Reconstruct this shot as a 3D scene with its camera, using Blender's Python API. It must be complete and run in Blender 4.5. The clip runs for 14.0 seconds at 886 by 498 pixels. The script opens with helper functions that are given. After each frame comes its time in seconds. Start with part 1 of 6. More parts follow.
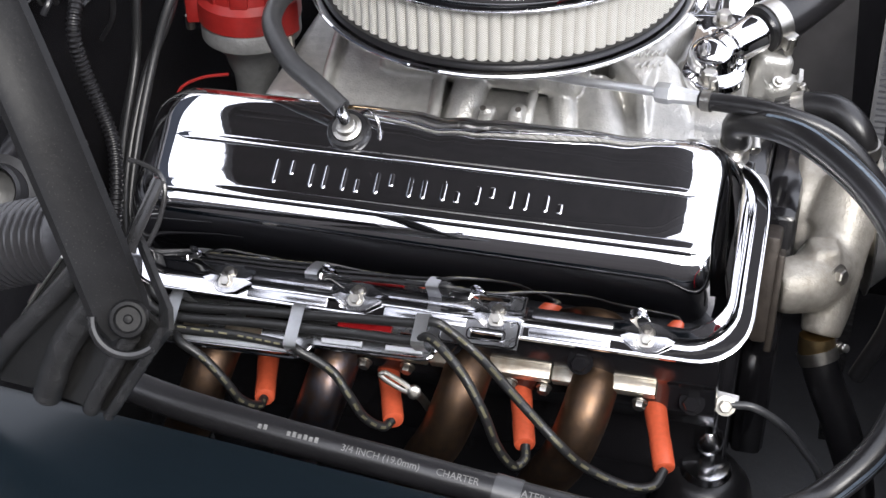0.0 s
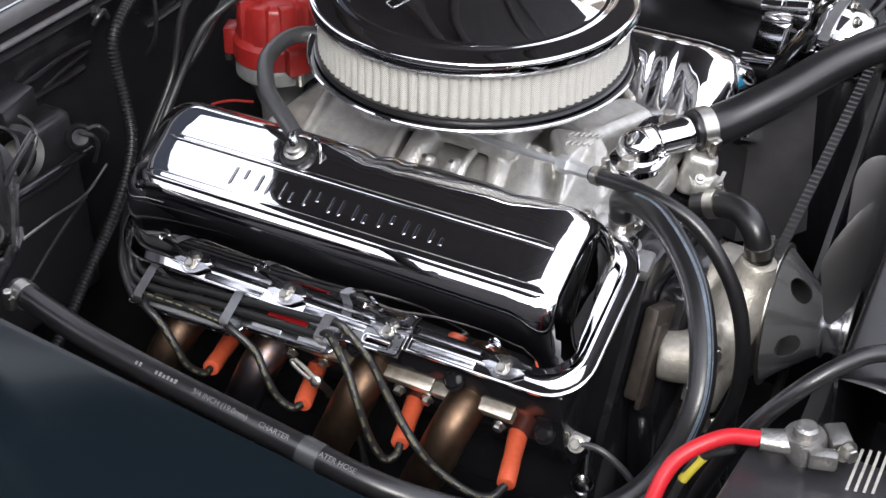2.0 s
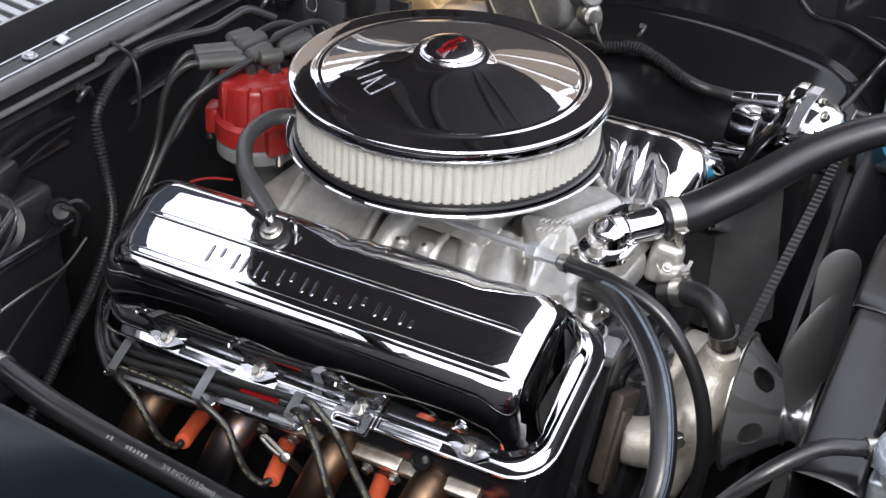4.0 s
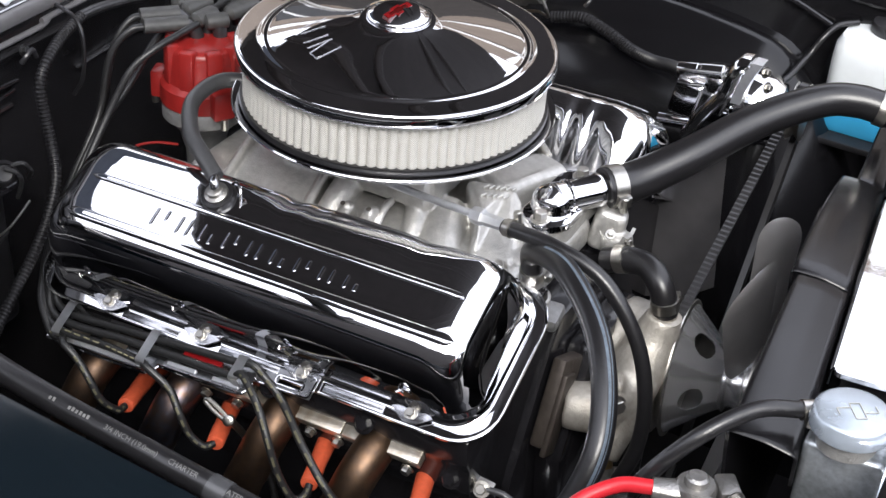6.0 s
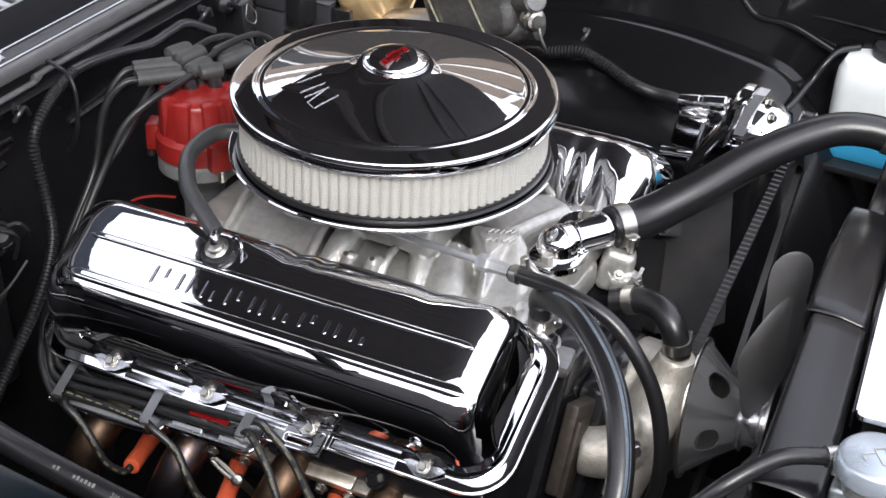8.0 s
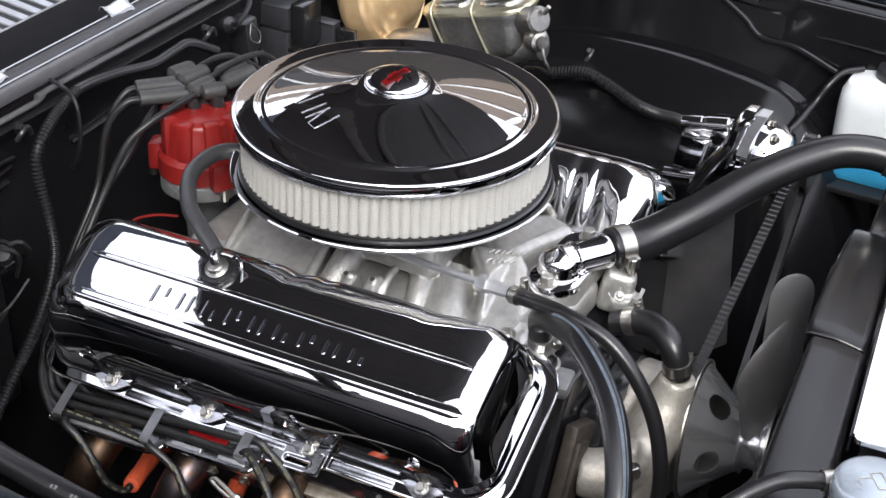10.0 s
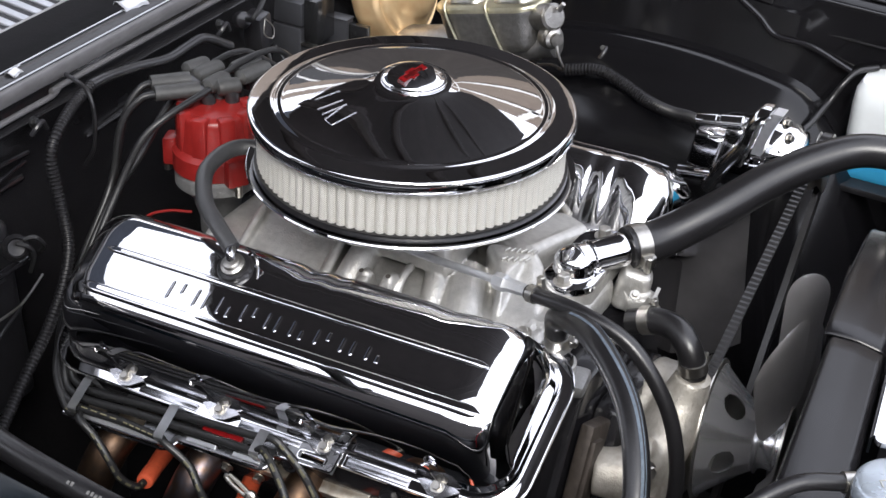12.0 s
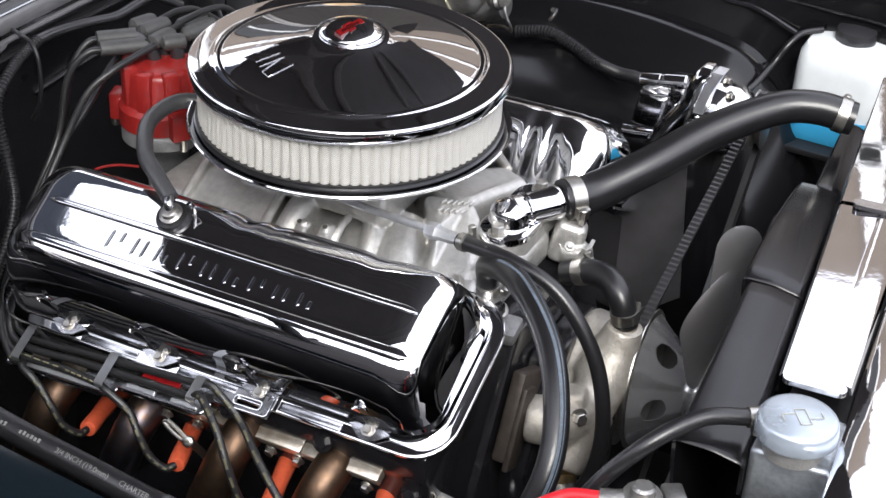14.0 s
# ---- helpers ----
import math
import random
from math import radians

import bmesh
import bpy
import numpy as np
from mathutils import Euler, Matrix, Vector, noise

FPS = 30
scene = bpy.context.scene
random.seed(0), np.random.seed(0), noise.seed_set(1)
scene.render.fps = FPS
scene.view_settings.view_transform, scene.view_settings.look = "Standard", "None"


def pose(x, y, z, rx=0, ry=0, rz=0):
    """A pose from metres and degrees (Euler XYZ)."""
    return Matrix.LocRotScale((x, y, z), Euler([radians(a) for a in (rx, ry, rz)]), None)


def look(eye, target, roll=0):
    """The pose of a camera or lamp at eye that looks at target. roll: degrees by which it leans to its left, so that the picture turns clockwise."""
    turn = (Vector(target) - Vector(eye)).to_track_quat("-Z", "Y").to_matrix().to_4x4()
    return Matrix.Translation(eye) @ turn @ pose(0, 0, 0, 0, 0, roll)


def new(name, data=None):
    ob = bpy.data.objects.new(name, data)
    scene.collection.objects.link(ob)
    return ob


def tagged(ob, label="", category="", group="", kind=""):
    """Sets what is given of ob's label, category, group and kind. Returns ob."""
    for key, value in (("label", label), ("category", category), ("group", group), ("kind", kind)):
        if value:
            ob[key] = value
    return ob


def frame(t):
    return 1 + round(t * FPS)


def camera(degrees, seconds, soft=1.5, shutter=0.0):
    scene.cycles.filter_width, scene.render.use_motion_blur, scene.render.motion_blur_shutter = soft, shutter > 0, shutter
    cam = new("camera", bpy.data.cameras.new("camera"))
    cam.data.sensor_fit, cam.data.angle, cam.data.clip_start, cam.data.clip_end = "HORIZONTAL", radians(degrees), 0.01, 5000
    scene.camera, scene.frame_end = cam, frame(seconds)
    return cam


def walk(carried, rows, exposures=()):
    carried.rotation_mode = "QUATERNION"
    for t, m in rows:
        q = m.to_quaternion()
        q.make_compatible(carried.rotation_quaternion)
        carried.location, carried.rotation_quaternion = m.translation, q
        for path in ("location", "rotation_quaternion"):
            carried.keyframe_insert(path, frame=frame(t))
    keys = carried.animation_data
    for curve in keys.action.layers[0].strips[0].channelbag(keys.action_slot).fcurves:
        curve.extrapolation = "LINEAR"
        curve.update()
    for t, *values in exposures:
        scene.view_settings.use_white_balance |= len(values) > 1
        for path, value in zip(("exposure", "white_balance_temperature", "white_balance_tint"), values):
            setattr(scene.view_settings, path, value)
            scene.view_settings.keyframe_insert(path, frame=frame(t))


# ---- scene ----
cam = camera(31.38, 14.0)
walk(cam, [
    (0.0, look((0.3012, -1.2511, 1.6352), (-0.0481, -0.0518, 0.6354), -1.14)),
    (0.5, look((0.4744, -1.3326, 1.6657), (-0.0081, -0.1449, 0.7083), 0.92)),
    (1.0, look((0.6479, -1.3168, 1.7015), (0.0476, -0.1615, 0.7715), 2.40)),
    (1.5, look((0.7253, -1.3020, 1.7002), (0.0413, -0.1830, 0.7836), 0.27)),
    (2.0, look((0.7182, -1.3291, 1.7118), (0.0716, -0.1833, 0.8012), 1.16)),
    (2.5, look((0.7240, -1.3177, 1.7383), (0.0793, -0.1516, 0.8527), 0.63)),
    (2.7, look((0.7330, -1.3147, 1.7448), (0.0828, -0.1431, 0.8702), -0.03)),
    (4.8, look((0.7432, -1.3528, 1.7343), (0.0901, -0.1655, 0.8835), 4.19)),
    (5.0, look((0.7544, -1.3522, 1.7306), (0.1043, -0.1679, 0.8734), 3.57)),
    (5.5, look((0.7574, -1.3521, 1.7301), (0.1370, -0.1603, 0.8613), 3.73)),
    (6.0, look((0.7486, -1.3487, 1.7357), (0.1478, -0.1470, 0.8669), 4.55)),
    (6.5, look((0.7336, -1.3543, 1.7289), (0.1483, -0.1430, 0.8629), 6.30)),
    (7.0, look((0.7224, -1.3437, 1.7366), (0.1474, -0.1293, 0.8680), 5.92)),
    (7.5, look((0.7266, -1.3262, 1.7435), (0.1419, -0.1101, 0.8837), 4.07)),
    (8.0, look((0.7236, -1.3187, 1.7391), (0.1170, -0.1049, 0.8913), 2.53)),
    (8.5, look((0.7348, -1.3160, 1.7431), (0.1197, -0.0995, 0.9054), 2.03)),
    (11.0, look((0.7274, -1.3113, 1.7430), (0.1063, -0.0958, 0.9082), 2.89)),
    (11.5, look((0.7184, -1.3130, 1.7435), (0.1006, -0.0988, 0.9044), 2.93)),
    (12.0, look((0.7164, -1.3152, 1.7439), (0.0962, -0.1022, 0.9050), 2.86)),
    (12.5, look((0.7159, -1.3150, 1.7444), (0.0961, -0.1019, 0.9051), 2.67)),
    (13.0, look((0.7175, -1.3105, 1.7476), (0.0990, -0.0980, 0.9065), 2.68)),
    (13.5, look((0.7250, -1.3220, 1.7447), (0.1075, -0.1066, 0.9071), 2.65)),
    (14.0, look((0.7948, -1.3220, 1.7317), (0.1809, -0.1147, 0.8798), 3.06)),
], [(0.0, 1.71), (0.5, 1.67), (1.0, 1.61), (2.5, 1.54), (5.0, 1.58), (6.0, 1.60), (7.0, 1.58), (8.0, 1.51), (8.5, 1.49), (11.0, 1.48), (13.5, 1.49), (14.0, 1.58)])

# ---- world and light ----
world = bpy.data.worlds.new("sky")
scene.world = world
world.use_nodes = True
wn = world.node_tree
sky = wn.nodes.new("ShaderNodeTexSky")
sky.sky_type, sky.sun_disc = "NISHITA", False
sky.sun_elevation, sky.sun_rotation = radians(42), radians(155)
sky.air_density, sky.dust_density = 1.0, 4.0
grey = wn.nodes.new("ShaderNodeHueSaturation")
grey.inputs["Saturation"].default_value = 0.25
wn.links.new(sky.outputs[0], grey.inputs["Color"])
cloud = wn.nodes.new("ShaderNodeMix")
cloud.data_type = "RGBA"
cloud.inputs[0].default_value = 0.7
cloud.inputs[7].default_value = (7.7, 7.95, 9.1, 1)
wn.links.new(grey.outputs[0], cloud.inputs[6])
wn.links.new(cloud.outputs[2], wn.nodes["Background"].inputs[0])
wn.nodes["Background"].inputs[1].default_value = 0.12
sun_data = bpy.data.lights.new("sun", "SUN")
sun_data.energy, sun_data.angle, sun_data.color = 0.9, radians(22), (1.0, 0.97, 0.92)
sun = new("sun", sun_data)
sun.matrix_world = look((1.5, -2.2, 3.2), (0.1, 0, 0.8))


# ---- materials ----
def mat(name, base, rough=0.5, metal=0.0, var=0.15, scale=60.0, bump=0.0, bscale=400.0, coat=0.0, rvar=0.12, second=None,
        spec=0.5, trans=0.0, dust=0.0):
    """Principled surface with colour, gloss and relief that vary at a coarse and a fine scale."""
    m = bpy.data.materials.new(name)
    m.use_nodes = True
    nt = m.node_tree
    b = nt.nodes["Principled BSDF"]
    tc = nt.nodes.new("ShaderNodeTexCoord")
    coarse = nt.nodes.new("ShaderNodeTexNoise")
    coarse.inputs["Scale"].default_value, coarse.inputs["Detail"].default_value = scale * 0.25, 5
    fine = nt.nodes.new("ShaderNodeTexNoise")
    fine.inputs["Scale"].default_value, fine.inputs["Detail"].default_value = scale * 2.5, 3
    for n in (coarse, fine):
        nt.links.new(tc.outputs["Object"], n.inputs["Vector"])
    both = nt.nodes.new("ShaderNodeMath")
    both.operation = "ADD"
    nt.links.new(coarse.outputs[0], both.inputs[0])
    nt.links.new(fine.outputs[0], both.inputs[1])
    ramp = nt.nodes.new("ShaderNodeMapRange")
    ramp.inputs["From Min"].default_value, ramp.inputs["From Max"].default_value = 0.7, 1.3
    nt.links.new(both.outputs[0], ramp.inputs["Value"])
    mix = nt.nodes.new("ShaderNodeMix")
    mix.data_type = "RGBA"
    other = second or tuple(c * (1 - var) for c in base)
    mix.inputs[6].default_value, mix.inputs[7].default_value = (*base, 1), (*other, 1)
    nt.links.new(ramp.outputs[0], mix.inputs[0])
    col = mix.outputs[2]
    if dust:
        spots = nt.nodes.new("ShaderNodeTexNoise")
        spots.inputs["Scale"].default_value, spots.inputs["Detail"].default_value = 900, 2
        cut = nt.nodes.new("ShaderNodeMapRange")
        cut.inputs["From Min"].default_value, cut.inputs["From Max"].default_value = 0.62, 0.8
        cut.inputs["To Max"].default_value = dust
        nt.links.new(tc.outputs["Object"], spots.inputs["Vector"])
        nt.links.new(spots.outputs[0], cut.inputs["Value"])
        mix2 = nt.nodes.new("ShaderNodeMix")
        mix2.data_type = "RGBA"
        mix2.inputs[7].default_value = (0.3, 0.28, 0.25, 1)
        nt.links.new(cut.outputs[0], mix2.inputs[0])
        nt.links.new(col, mix2.inputs[6])
        col = mix2.outputs[2]
    nt.links.new(col, b.inputs["Base Color"])
    rr = nt.nodes.new("ShaderNodeMapRange")
    rr.inputs["To Min"].default_value, rr.inputs["To Max"].default_value = max(rough - rvar * rough, 0.0), rough + rvar * rough
    nt.links.new(coarse.outputs[0], rr.inputs["Value"])
    nt.links.new(rr.outputs[0], b.inputs["Roughness"])
    b.inputs["Metallic"].default_value = metal
    b.inputs["Coat Weight"].default_value = coat
    b.inputs["Coat Roughness"].default_value = 0.06
    b.inputs["Specular IOR Level"].default_value = spec
    b.inputs["Transmission Weight"].default_value = trans
    if bump:
        grain = nt.nodes.new("ShaderNodeTexNoise")
        grain.inputs["Scale"].default_value, grain.inputs["Detail"].default_value = bscale, 4
        nt.links.new(tc.outputs["Object"], grain.inputs["Vector"])
        bp = nt.nodes.new("ShaderNodeBump")
        bp.inputs["Strength"].default_value, bp.inputs["Distance"].default_value = bump, 0.001
        nt.links.new(grain.outputs[0], bp.inputs["Height"])
        nt.links.new(bp.outputs[0], b.inputs["Normal"])
    return m


CHROME = mat("chrome", (0.83, 0.83, 0.85), 0.03, 1.0, 0.05, 40, 0.04, 60, rvar=0.4)
CHROME_DULL = mat("worn chrome", (0.6, 0.6, 0.62), 0.2, 1.0, 0.25, 60, 0.1, 300, rvar=0.5)
STEEL = mat("zinc plated steel", (0.58, 0.56, 0.52), 0.32, 1.0, 0.3, 80, 0.1, 500)
ALU = mat("cast aluminium", (0.60, 0.59, 0.565), 0.40, 0.72, 0.28, 45, 0.7, 520, rvar=0.25)
ALU_DIRTY = mat("stained cast aluminium", (0.52, 0.495, 0.45), 0.5, 0.55, 0.35, 45, 0.6, 400, second=(0.34, 0.31, 0.265))
BLACK_PAINT = mat("semi gloss black paint", (0.012, 0.0115, 0.0135), 0.19, 0.0, 0.3, 30, 0.06, 60, rvar=0.5, dust=0.08, coat=0.3)
WALL_PAINT = mat("dusty black firewall paint", (0.018, 0.0172, 0.019), 0.24, 0.0, 0.4, 24, 0.10, 70, rvar=0.5, dust=0.15, coat=0.3)
BOX_GREY = mat("dark grey moulded plastic", (0.052, 0.053, 0.059), 0.34, 0.0, 0.15, 40, 0.05, 200)
BLACK_SATIN = mat("satin black sheet metal", (0.023, 0.0225, 0.025), 0.32, 0.0, 0.35, 22, 0.2, 160, rvar=0.35, dust=0.2)
BLACK_GLOSS = mat("glossy black metal", (0.02, 0.02, 0.021), 0.16, 0.0, 0.3, 30, 0.05, 80, coat=0.4)
BLACK_PLASTIC = mat("black plastic", (0.03, 0.0295, 0.033), 0.3, 0.0, 0.3, 60, 0.2, 400, dust=0.1, spec=0.7)
SHROUD = mat("black moulded plastic", (0.010, 0.0096, 0.011), 0.22, 0.0, 0.3, 30, 0.03, 60, rvar=0.2, dust=0.04, spec=0.4)
RUBBER = mat("black rubber hose", (0.014, 0.0135, 0.015), 0.30, 0.0, 0.35, 60, 0.15, 500, dust=0.12, spec=0.62)
RUBBER_GREY = mat("dusty grey rubber", (0.055, 0.056, 0.06), 0.34, 0.0, 0.3, 70, 0.2, 500, spec=0.8)
WIRE = mat("black ignition cable jacket", (0.02, 0.02, 0.021), 0.34, 0.0, 0.3, 80, 0.1, 600)
BLUE_STRIPE = mat("blue grey stripe print", (0.26, 0.32, 0.39), 0.5, 0.0, 0.4, 200)
WHITE_PRINT = mat("white print", (0.5, 0.49, 0.45), 0.6, 0.0, 0.4, 300)
HOSE_PRINT = mat("faded pale print", (0.2, 0.2, 0.195), 0.6, 0.0, 0.5, 300)
CREAM_PRINT = mat("cream print", (0.26, 0.24, 0.15), 0.6, 0.0, 0.5, 300)
ORANGE = mat("orange silicone boot", (0.62, 0.105, 0.045), 0.42, 0.0, 0.25, 80, 0.1, 300)
RED_CAP = mat("red moulded plastic", (0.29, 0.018, 0.016), 0.34, 0.0, 0.25, 60, 0.1, 250)
RED_CABLE = mat("red cable jacket", (0.58, 0.02, 0.03), 0.33, 0.0, 0.2, 60, 0.05, 300)
DARK_RED = mat("dark red enamel", (0.09, 0.004, 0.004), 0.2, 0.0, 0.2, 60, coat=0.5)
RED_ENAMEL = mat("red enamel", (0.22, 0.008, 0.010), 0.2, 0.0, 0.2, 60, coat=0.5)
YELLOW = mat("yellow sleeve", (0.6, 0.5, 0.06), 0.45, 0.0, 0.2, 60)
PAPER = mat("white pleated filter media", (0.76, 0.75, 0.705), 0.8, 0.0, 0.1, 60, 0.0, 900)
HEADER = mat("heat tinted header tube", (0.18, 0.112, 0.068), 0.44, 1.0, 0.4, 45, 0.15, 300, second=(0.10, 0.07, 0.055), rvar=0.4)
HEADER_BLUE = mat("blued header tube", (0.15, 0.155, 0.20), 0.36, 1.0, 0.4, 45, 0.15, 300, second=(0.20, 0.12, 0.07), rvar=0.4)
FENDER = mat("dark navy clear coated paint", (0.005, 0.0085, 0.0115), 0.2, 0.0, 0.1, 8, 0.0, coat=0.05, rvar=0.05, spec=0.3)
GOLD = mat("gold cadmium plate", (0.92, 0.68, 0.38), 0.33, 0.6, 0.2, 25, 0.05, 100, second=(0.84, 0.55, 0.28))
ZINC = mat("yellow zinc plate", (0.72, 0.68, 0.5), 0.3, 0.85, 0.2, 40)
# grey of the spring and strap, and of highlights painted on the bracket ribs
GREY_AND_SHEEN = mat("grey steel and painted rib highlights", (0.040, 0.0395, 0.041), 0.27, 0.1, 0.45, 30, 0.10, 120, rvar=0.5, dust=0.12, spec=0.7, second=(0.014, 0.014, 0.015))
WORN = mat("worn dark grey steel", (0.022, 0.022, 0.023), 0.3, 0.2, 0.4, 25, 0.2, 120, rvar=0.4, dust=0.15, spec=0.7)
ARM = mat("satin black steel arm", (0.015, 0.015, 0.016), 0.4, 0.0, 0.3, 20, 0.2, 200, dust=0.1, spec=0.12)
CAST_IRON = mat("bare cast iron", (0.36, 0.35, 0.335), 0.30, 0.85, 0.3, 60, 0.6, 500)
CAST_GREY = mat("dull grey casting", (0.3, 0.3, 0.3), 0.5, 0.6, 0.3, 60, 0.5, 400)
HOLE_DARK = mat("dark tone painted for holes", (0.10, 0.09, 0.08), 0.5, 0.4, 0.4, 60, 0.5, 400)
BRASS = mat("brass fitting", (0.55, 0.4, 0.2), 0.35, 1.0, 0.3, 60)
BOTTLE = mat("milky white plastic", (0.78, 0.82, 0.84), 0.45, 0.0, 0.08, 20)
BLUE_FLUID = mat("blue washer fluid", (0.05, 0.42, 0.75), 0.3, 0.0, 0.1, 20)
CAP_SILVER = mat("brushed silver cap", (0.50, 0.56, 0.63), 0.27, 0.55, 0.15, 40)
CONCRETE = mat("grey concrete floor", (0.3, 0.29, 0.28), 0.8, 0.0, 0.3, 3, 0.4, 60)
HOOD = mat("black hood underside", (0.034, 0.029, 0.029), 0.55, 0.0, 0.3, 10, spec=0.2)
TAN_WALL = mat("tan rendered wall", (0.185, 0.150, 0.122), 0.8, 0.0, 0.2, 3)
TIN = mat("bright polished aluminium", (0.78, 0.78, 0.79), 0.12, 1.0, 0.12, 40, 0.08, 200, rvar=0.4)

STRAP = mat("brushed aluminium strip", (0.74, 0.75, 0.77), 0.34, 0.9, 0.15, 60, 0.08, 300, rvar=0.3)
FLANGE = mat("heat stained bright steel", (0.72, 0.68, 0.60), 0.3, 0.85, 0.3, 50, 0.2, 300, second=(0.45, 0.36, 0.26))
TANK = mat("mottled brushed aluminium", (0.62, 0.66, 0.69), 0.36, 0.85, 0.45, 70, 0.15, 250, rvar=0.5)
TRAY_CHROME = mat("hazy chrome sheet", (0.5, 0.5, 0.51), 0.26, 1.0, 0.3, 50, 0.08, 200, rvar=0.5)
# white and dark for unseen shapes added to the lid's reflections
REFLECTION_WHITE = mat("white of added reflection strips", (0.75, 0.75, 0.74), 0.5, 0.0, 0.08, 5)
REFLECTION_DARK = mat("dark gloss of added reflection panels", (0.012, 0.011, 0.010), 0.12, 0.0, 0.2, 5)
ADDED_COVER = mat("blue grey of the added cover", (0.16, 0.19, 0.25), 0.8, 0.0, 0.2, 4)
# dark colour of the added screens that only reflections show
UNSEEN_DARK = mat("dark matte of unseen screens", (0.040, 0.034, 0.031), 0.7, 0.0, 0.4, 6)
BOOT_GREY = mat("grey rubber lead boot", (0.066, 0.066, 0.065), 0.5, 0.0, 0.35, 60, 0.3, 250, rvar=0.2)
BLADE = mat("satin fan blade steel", (0.52, 0.51, 0.51), 0.36, 0.55, 0.1, 20, 0.03, 200)
CONE = mat("polished grey steel", (0.72, 0.72, 0.73), 0.22, 0.88, 0.05, 12, 0.0, 100, rvar=0.1)
BAY_PAINT = mat("glossy black bay paint", (0.007, 0.0068, 0.008), 0.15, 0.0, 0.3, 14, 0.10, 40, rvar=0.6, dust=0.04, spec=0.42)
PRESSED = mat("worn black pressed steel", (0.020, 0.0195, 0.0195), 0.24, 0.0, 0.5, 30, 0.15, 150, rvar=0.4, dust=0.15, spec=0.7)
# grey that carries the gloss reflection of the black flange
LIP_SHEEN = mat("flange paint with sheen painted grey", (0.15, 0.146, 0.15), 0.36, 0.0, 0.3, 20, 0.10, 200, spec=0.6)
PLATE_GREY = mat("satin grey painted plate", (0.06, 0.058, 0.062), 0.4, 0.0, 0.3, 20, 0.15, 200)
LOOM_PLASTIC = mat("black loom plastic", (0.014, 0.0135, 0.015), 0.33, 0.0, 0.3, 60, 0.1, 300, dust=0.08, spec=0.35)
RUSTY = mat("weathered brown grey steel", (0.075, 0.062, 0.053), 0.5, 0.4, 0.4, 40, 0.4, 200, second=(0.04, 0.032, 0.027))
TRAY_BLACK = mat("dull black channel paint", (0.006, 0.006, 0.007), 0.6, 0.0, 0.4, 12, 0.2, 150, dust=0.06, spec=0.06)
LOUVRE = mat("bare aluminium louvre", (0.6, 0.61, 0.63), 0.3, 0.9, 0.15, 30)


def woven(m, turns, rows):
    """Relief of a fine diamond wire mesh round the z axis, added to a material, with shade painted in its openings."""
    nt = m.node_tree
    tc = nt.nodes.new("ShaderNodeTexCoord")
    sep = nt.nodes.new("ShaderNodeSeparateXYZ")
    nt.links.new(tc.outputs["Object"], sep.inputs[0])

    def calc(op, a, b=None):
        n = nt.nodes.new("ShaderNodeMath")
        n.operation = op
        for k, v in enumerate((a, b)):
            if v is None:
                continue
            if isinstance(v, (int, float)):
                n.inputs[k].default_value = v
            else:
                nt.links.new(v, n.inputs[k])
        return n.outputs[0]
    ang = calc("MULTIPLY", calc("ARCTAN2", sep.outputs[1], sep.outputs[0]), turns)
    hgt = calc("MULTIPLY", sep.outputs[2], rows)
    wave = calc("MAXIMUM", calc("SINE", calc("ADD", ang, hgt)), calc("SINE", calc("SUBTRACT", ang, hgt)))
    # the wires are pale, shade in the openings between them is painted as darker paper
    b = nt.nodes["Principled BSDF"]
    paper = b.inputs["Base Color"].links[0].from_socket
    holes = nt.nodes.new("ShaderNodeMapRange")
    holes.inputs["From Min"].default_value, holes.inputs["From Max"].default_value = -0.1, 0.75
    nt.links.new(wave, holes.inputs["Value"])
    opening_shade = nt.nodes.new("ShaderNodeMix")
    opening_shade.data_type = "RGBA"
    opening_shade.inputs[6].default_value = (0.34, 0.325, 0.295, 1)
    nt.links.new(holes.outputs[0], opening_shade.inputs[0])
    nt.links.new(paper, opening_shade.inputs[7])
    nt.links.new(opening_shade.outputs[2], b.inputs["Base Color"])
    bp = nt.nodes.new("ShaderNodeBump")
    bp.inputs["Strength"].default_value, bp.inputs["Distance"].default_value = 0.55, 0.0008
    nt.links.new(wave, bp.inputs["Height"])
    nt.links.new(bp.outputs[0], nt.nodes["Principled BSDF"].inputs["Normal"])


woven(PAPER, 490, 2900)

# ---- mesh tools ----
WORLD = {}


def thing(name, label, category, at, group="", kind=""):
    """An empty at the base of a thing, which its parts hang from."""
    ob = new(name)
    ob.empty_display_size = 0.02
    m = at if isinstance(at, Matrix) else Matrix.Translation(at)
    ob.matrix_world = m
    WORLD[ob] = m
    return tagged(ob, label, category, group, kind)


def mesh_of(bm, material, smooth=35):
    me = bpy.data.meshes.new("mesh")
    bmesh.ops.recalc_face_normals(bm, faces=bm.faces)
    bm.to_mesh(me)
    bm.free()
    for poly in me.polygons:
        poly.use_smooth = True
    me.set_sharp_from_angle(angle=radians(smooth))
    for one in material if isinstance(material, (list, tuple)) else [material]:
        me.materials.append(one)
    return me


def part(name, bm, material, parent, label="", smooth=35):
    """Links a bmesh, in world places, as one mesh under a thing or a part."""
    m = WORLD[parent]
    bm.transform(m.inverted())
    ob = new(name, mesh_of(bm, material, smooth))
    ob.parent = parent
    WORLD[ob] = m
    return tagged(ob, label)


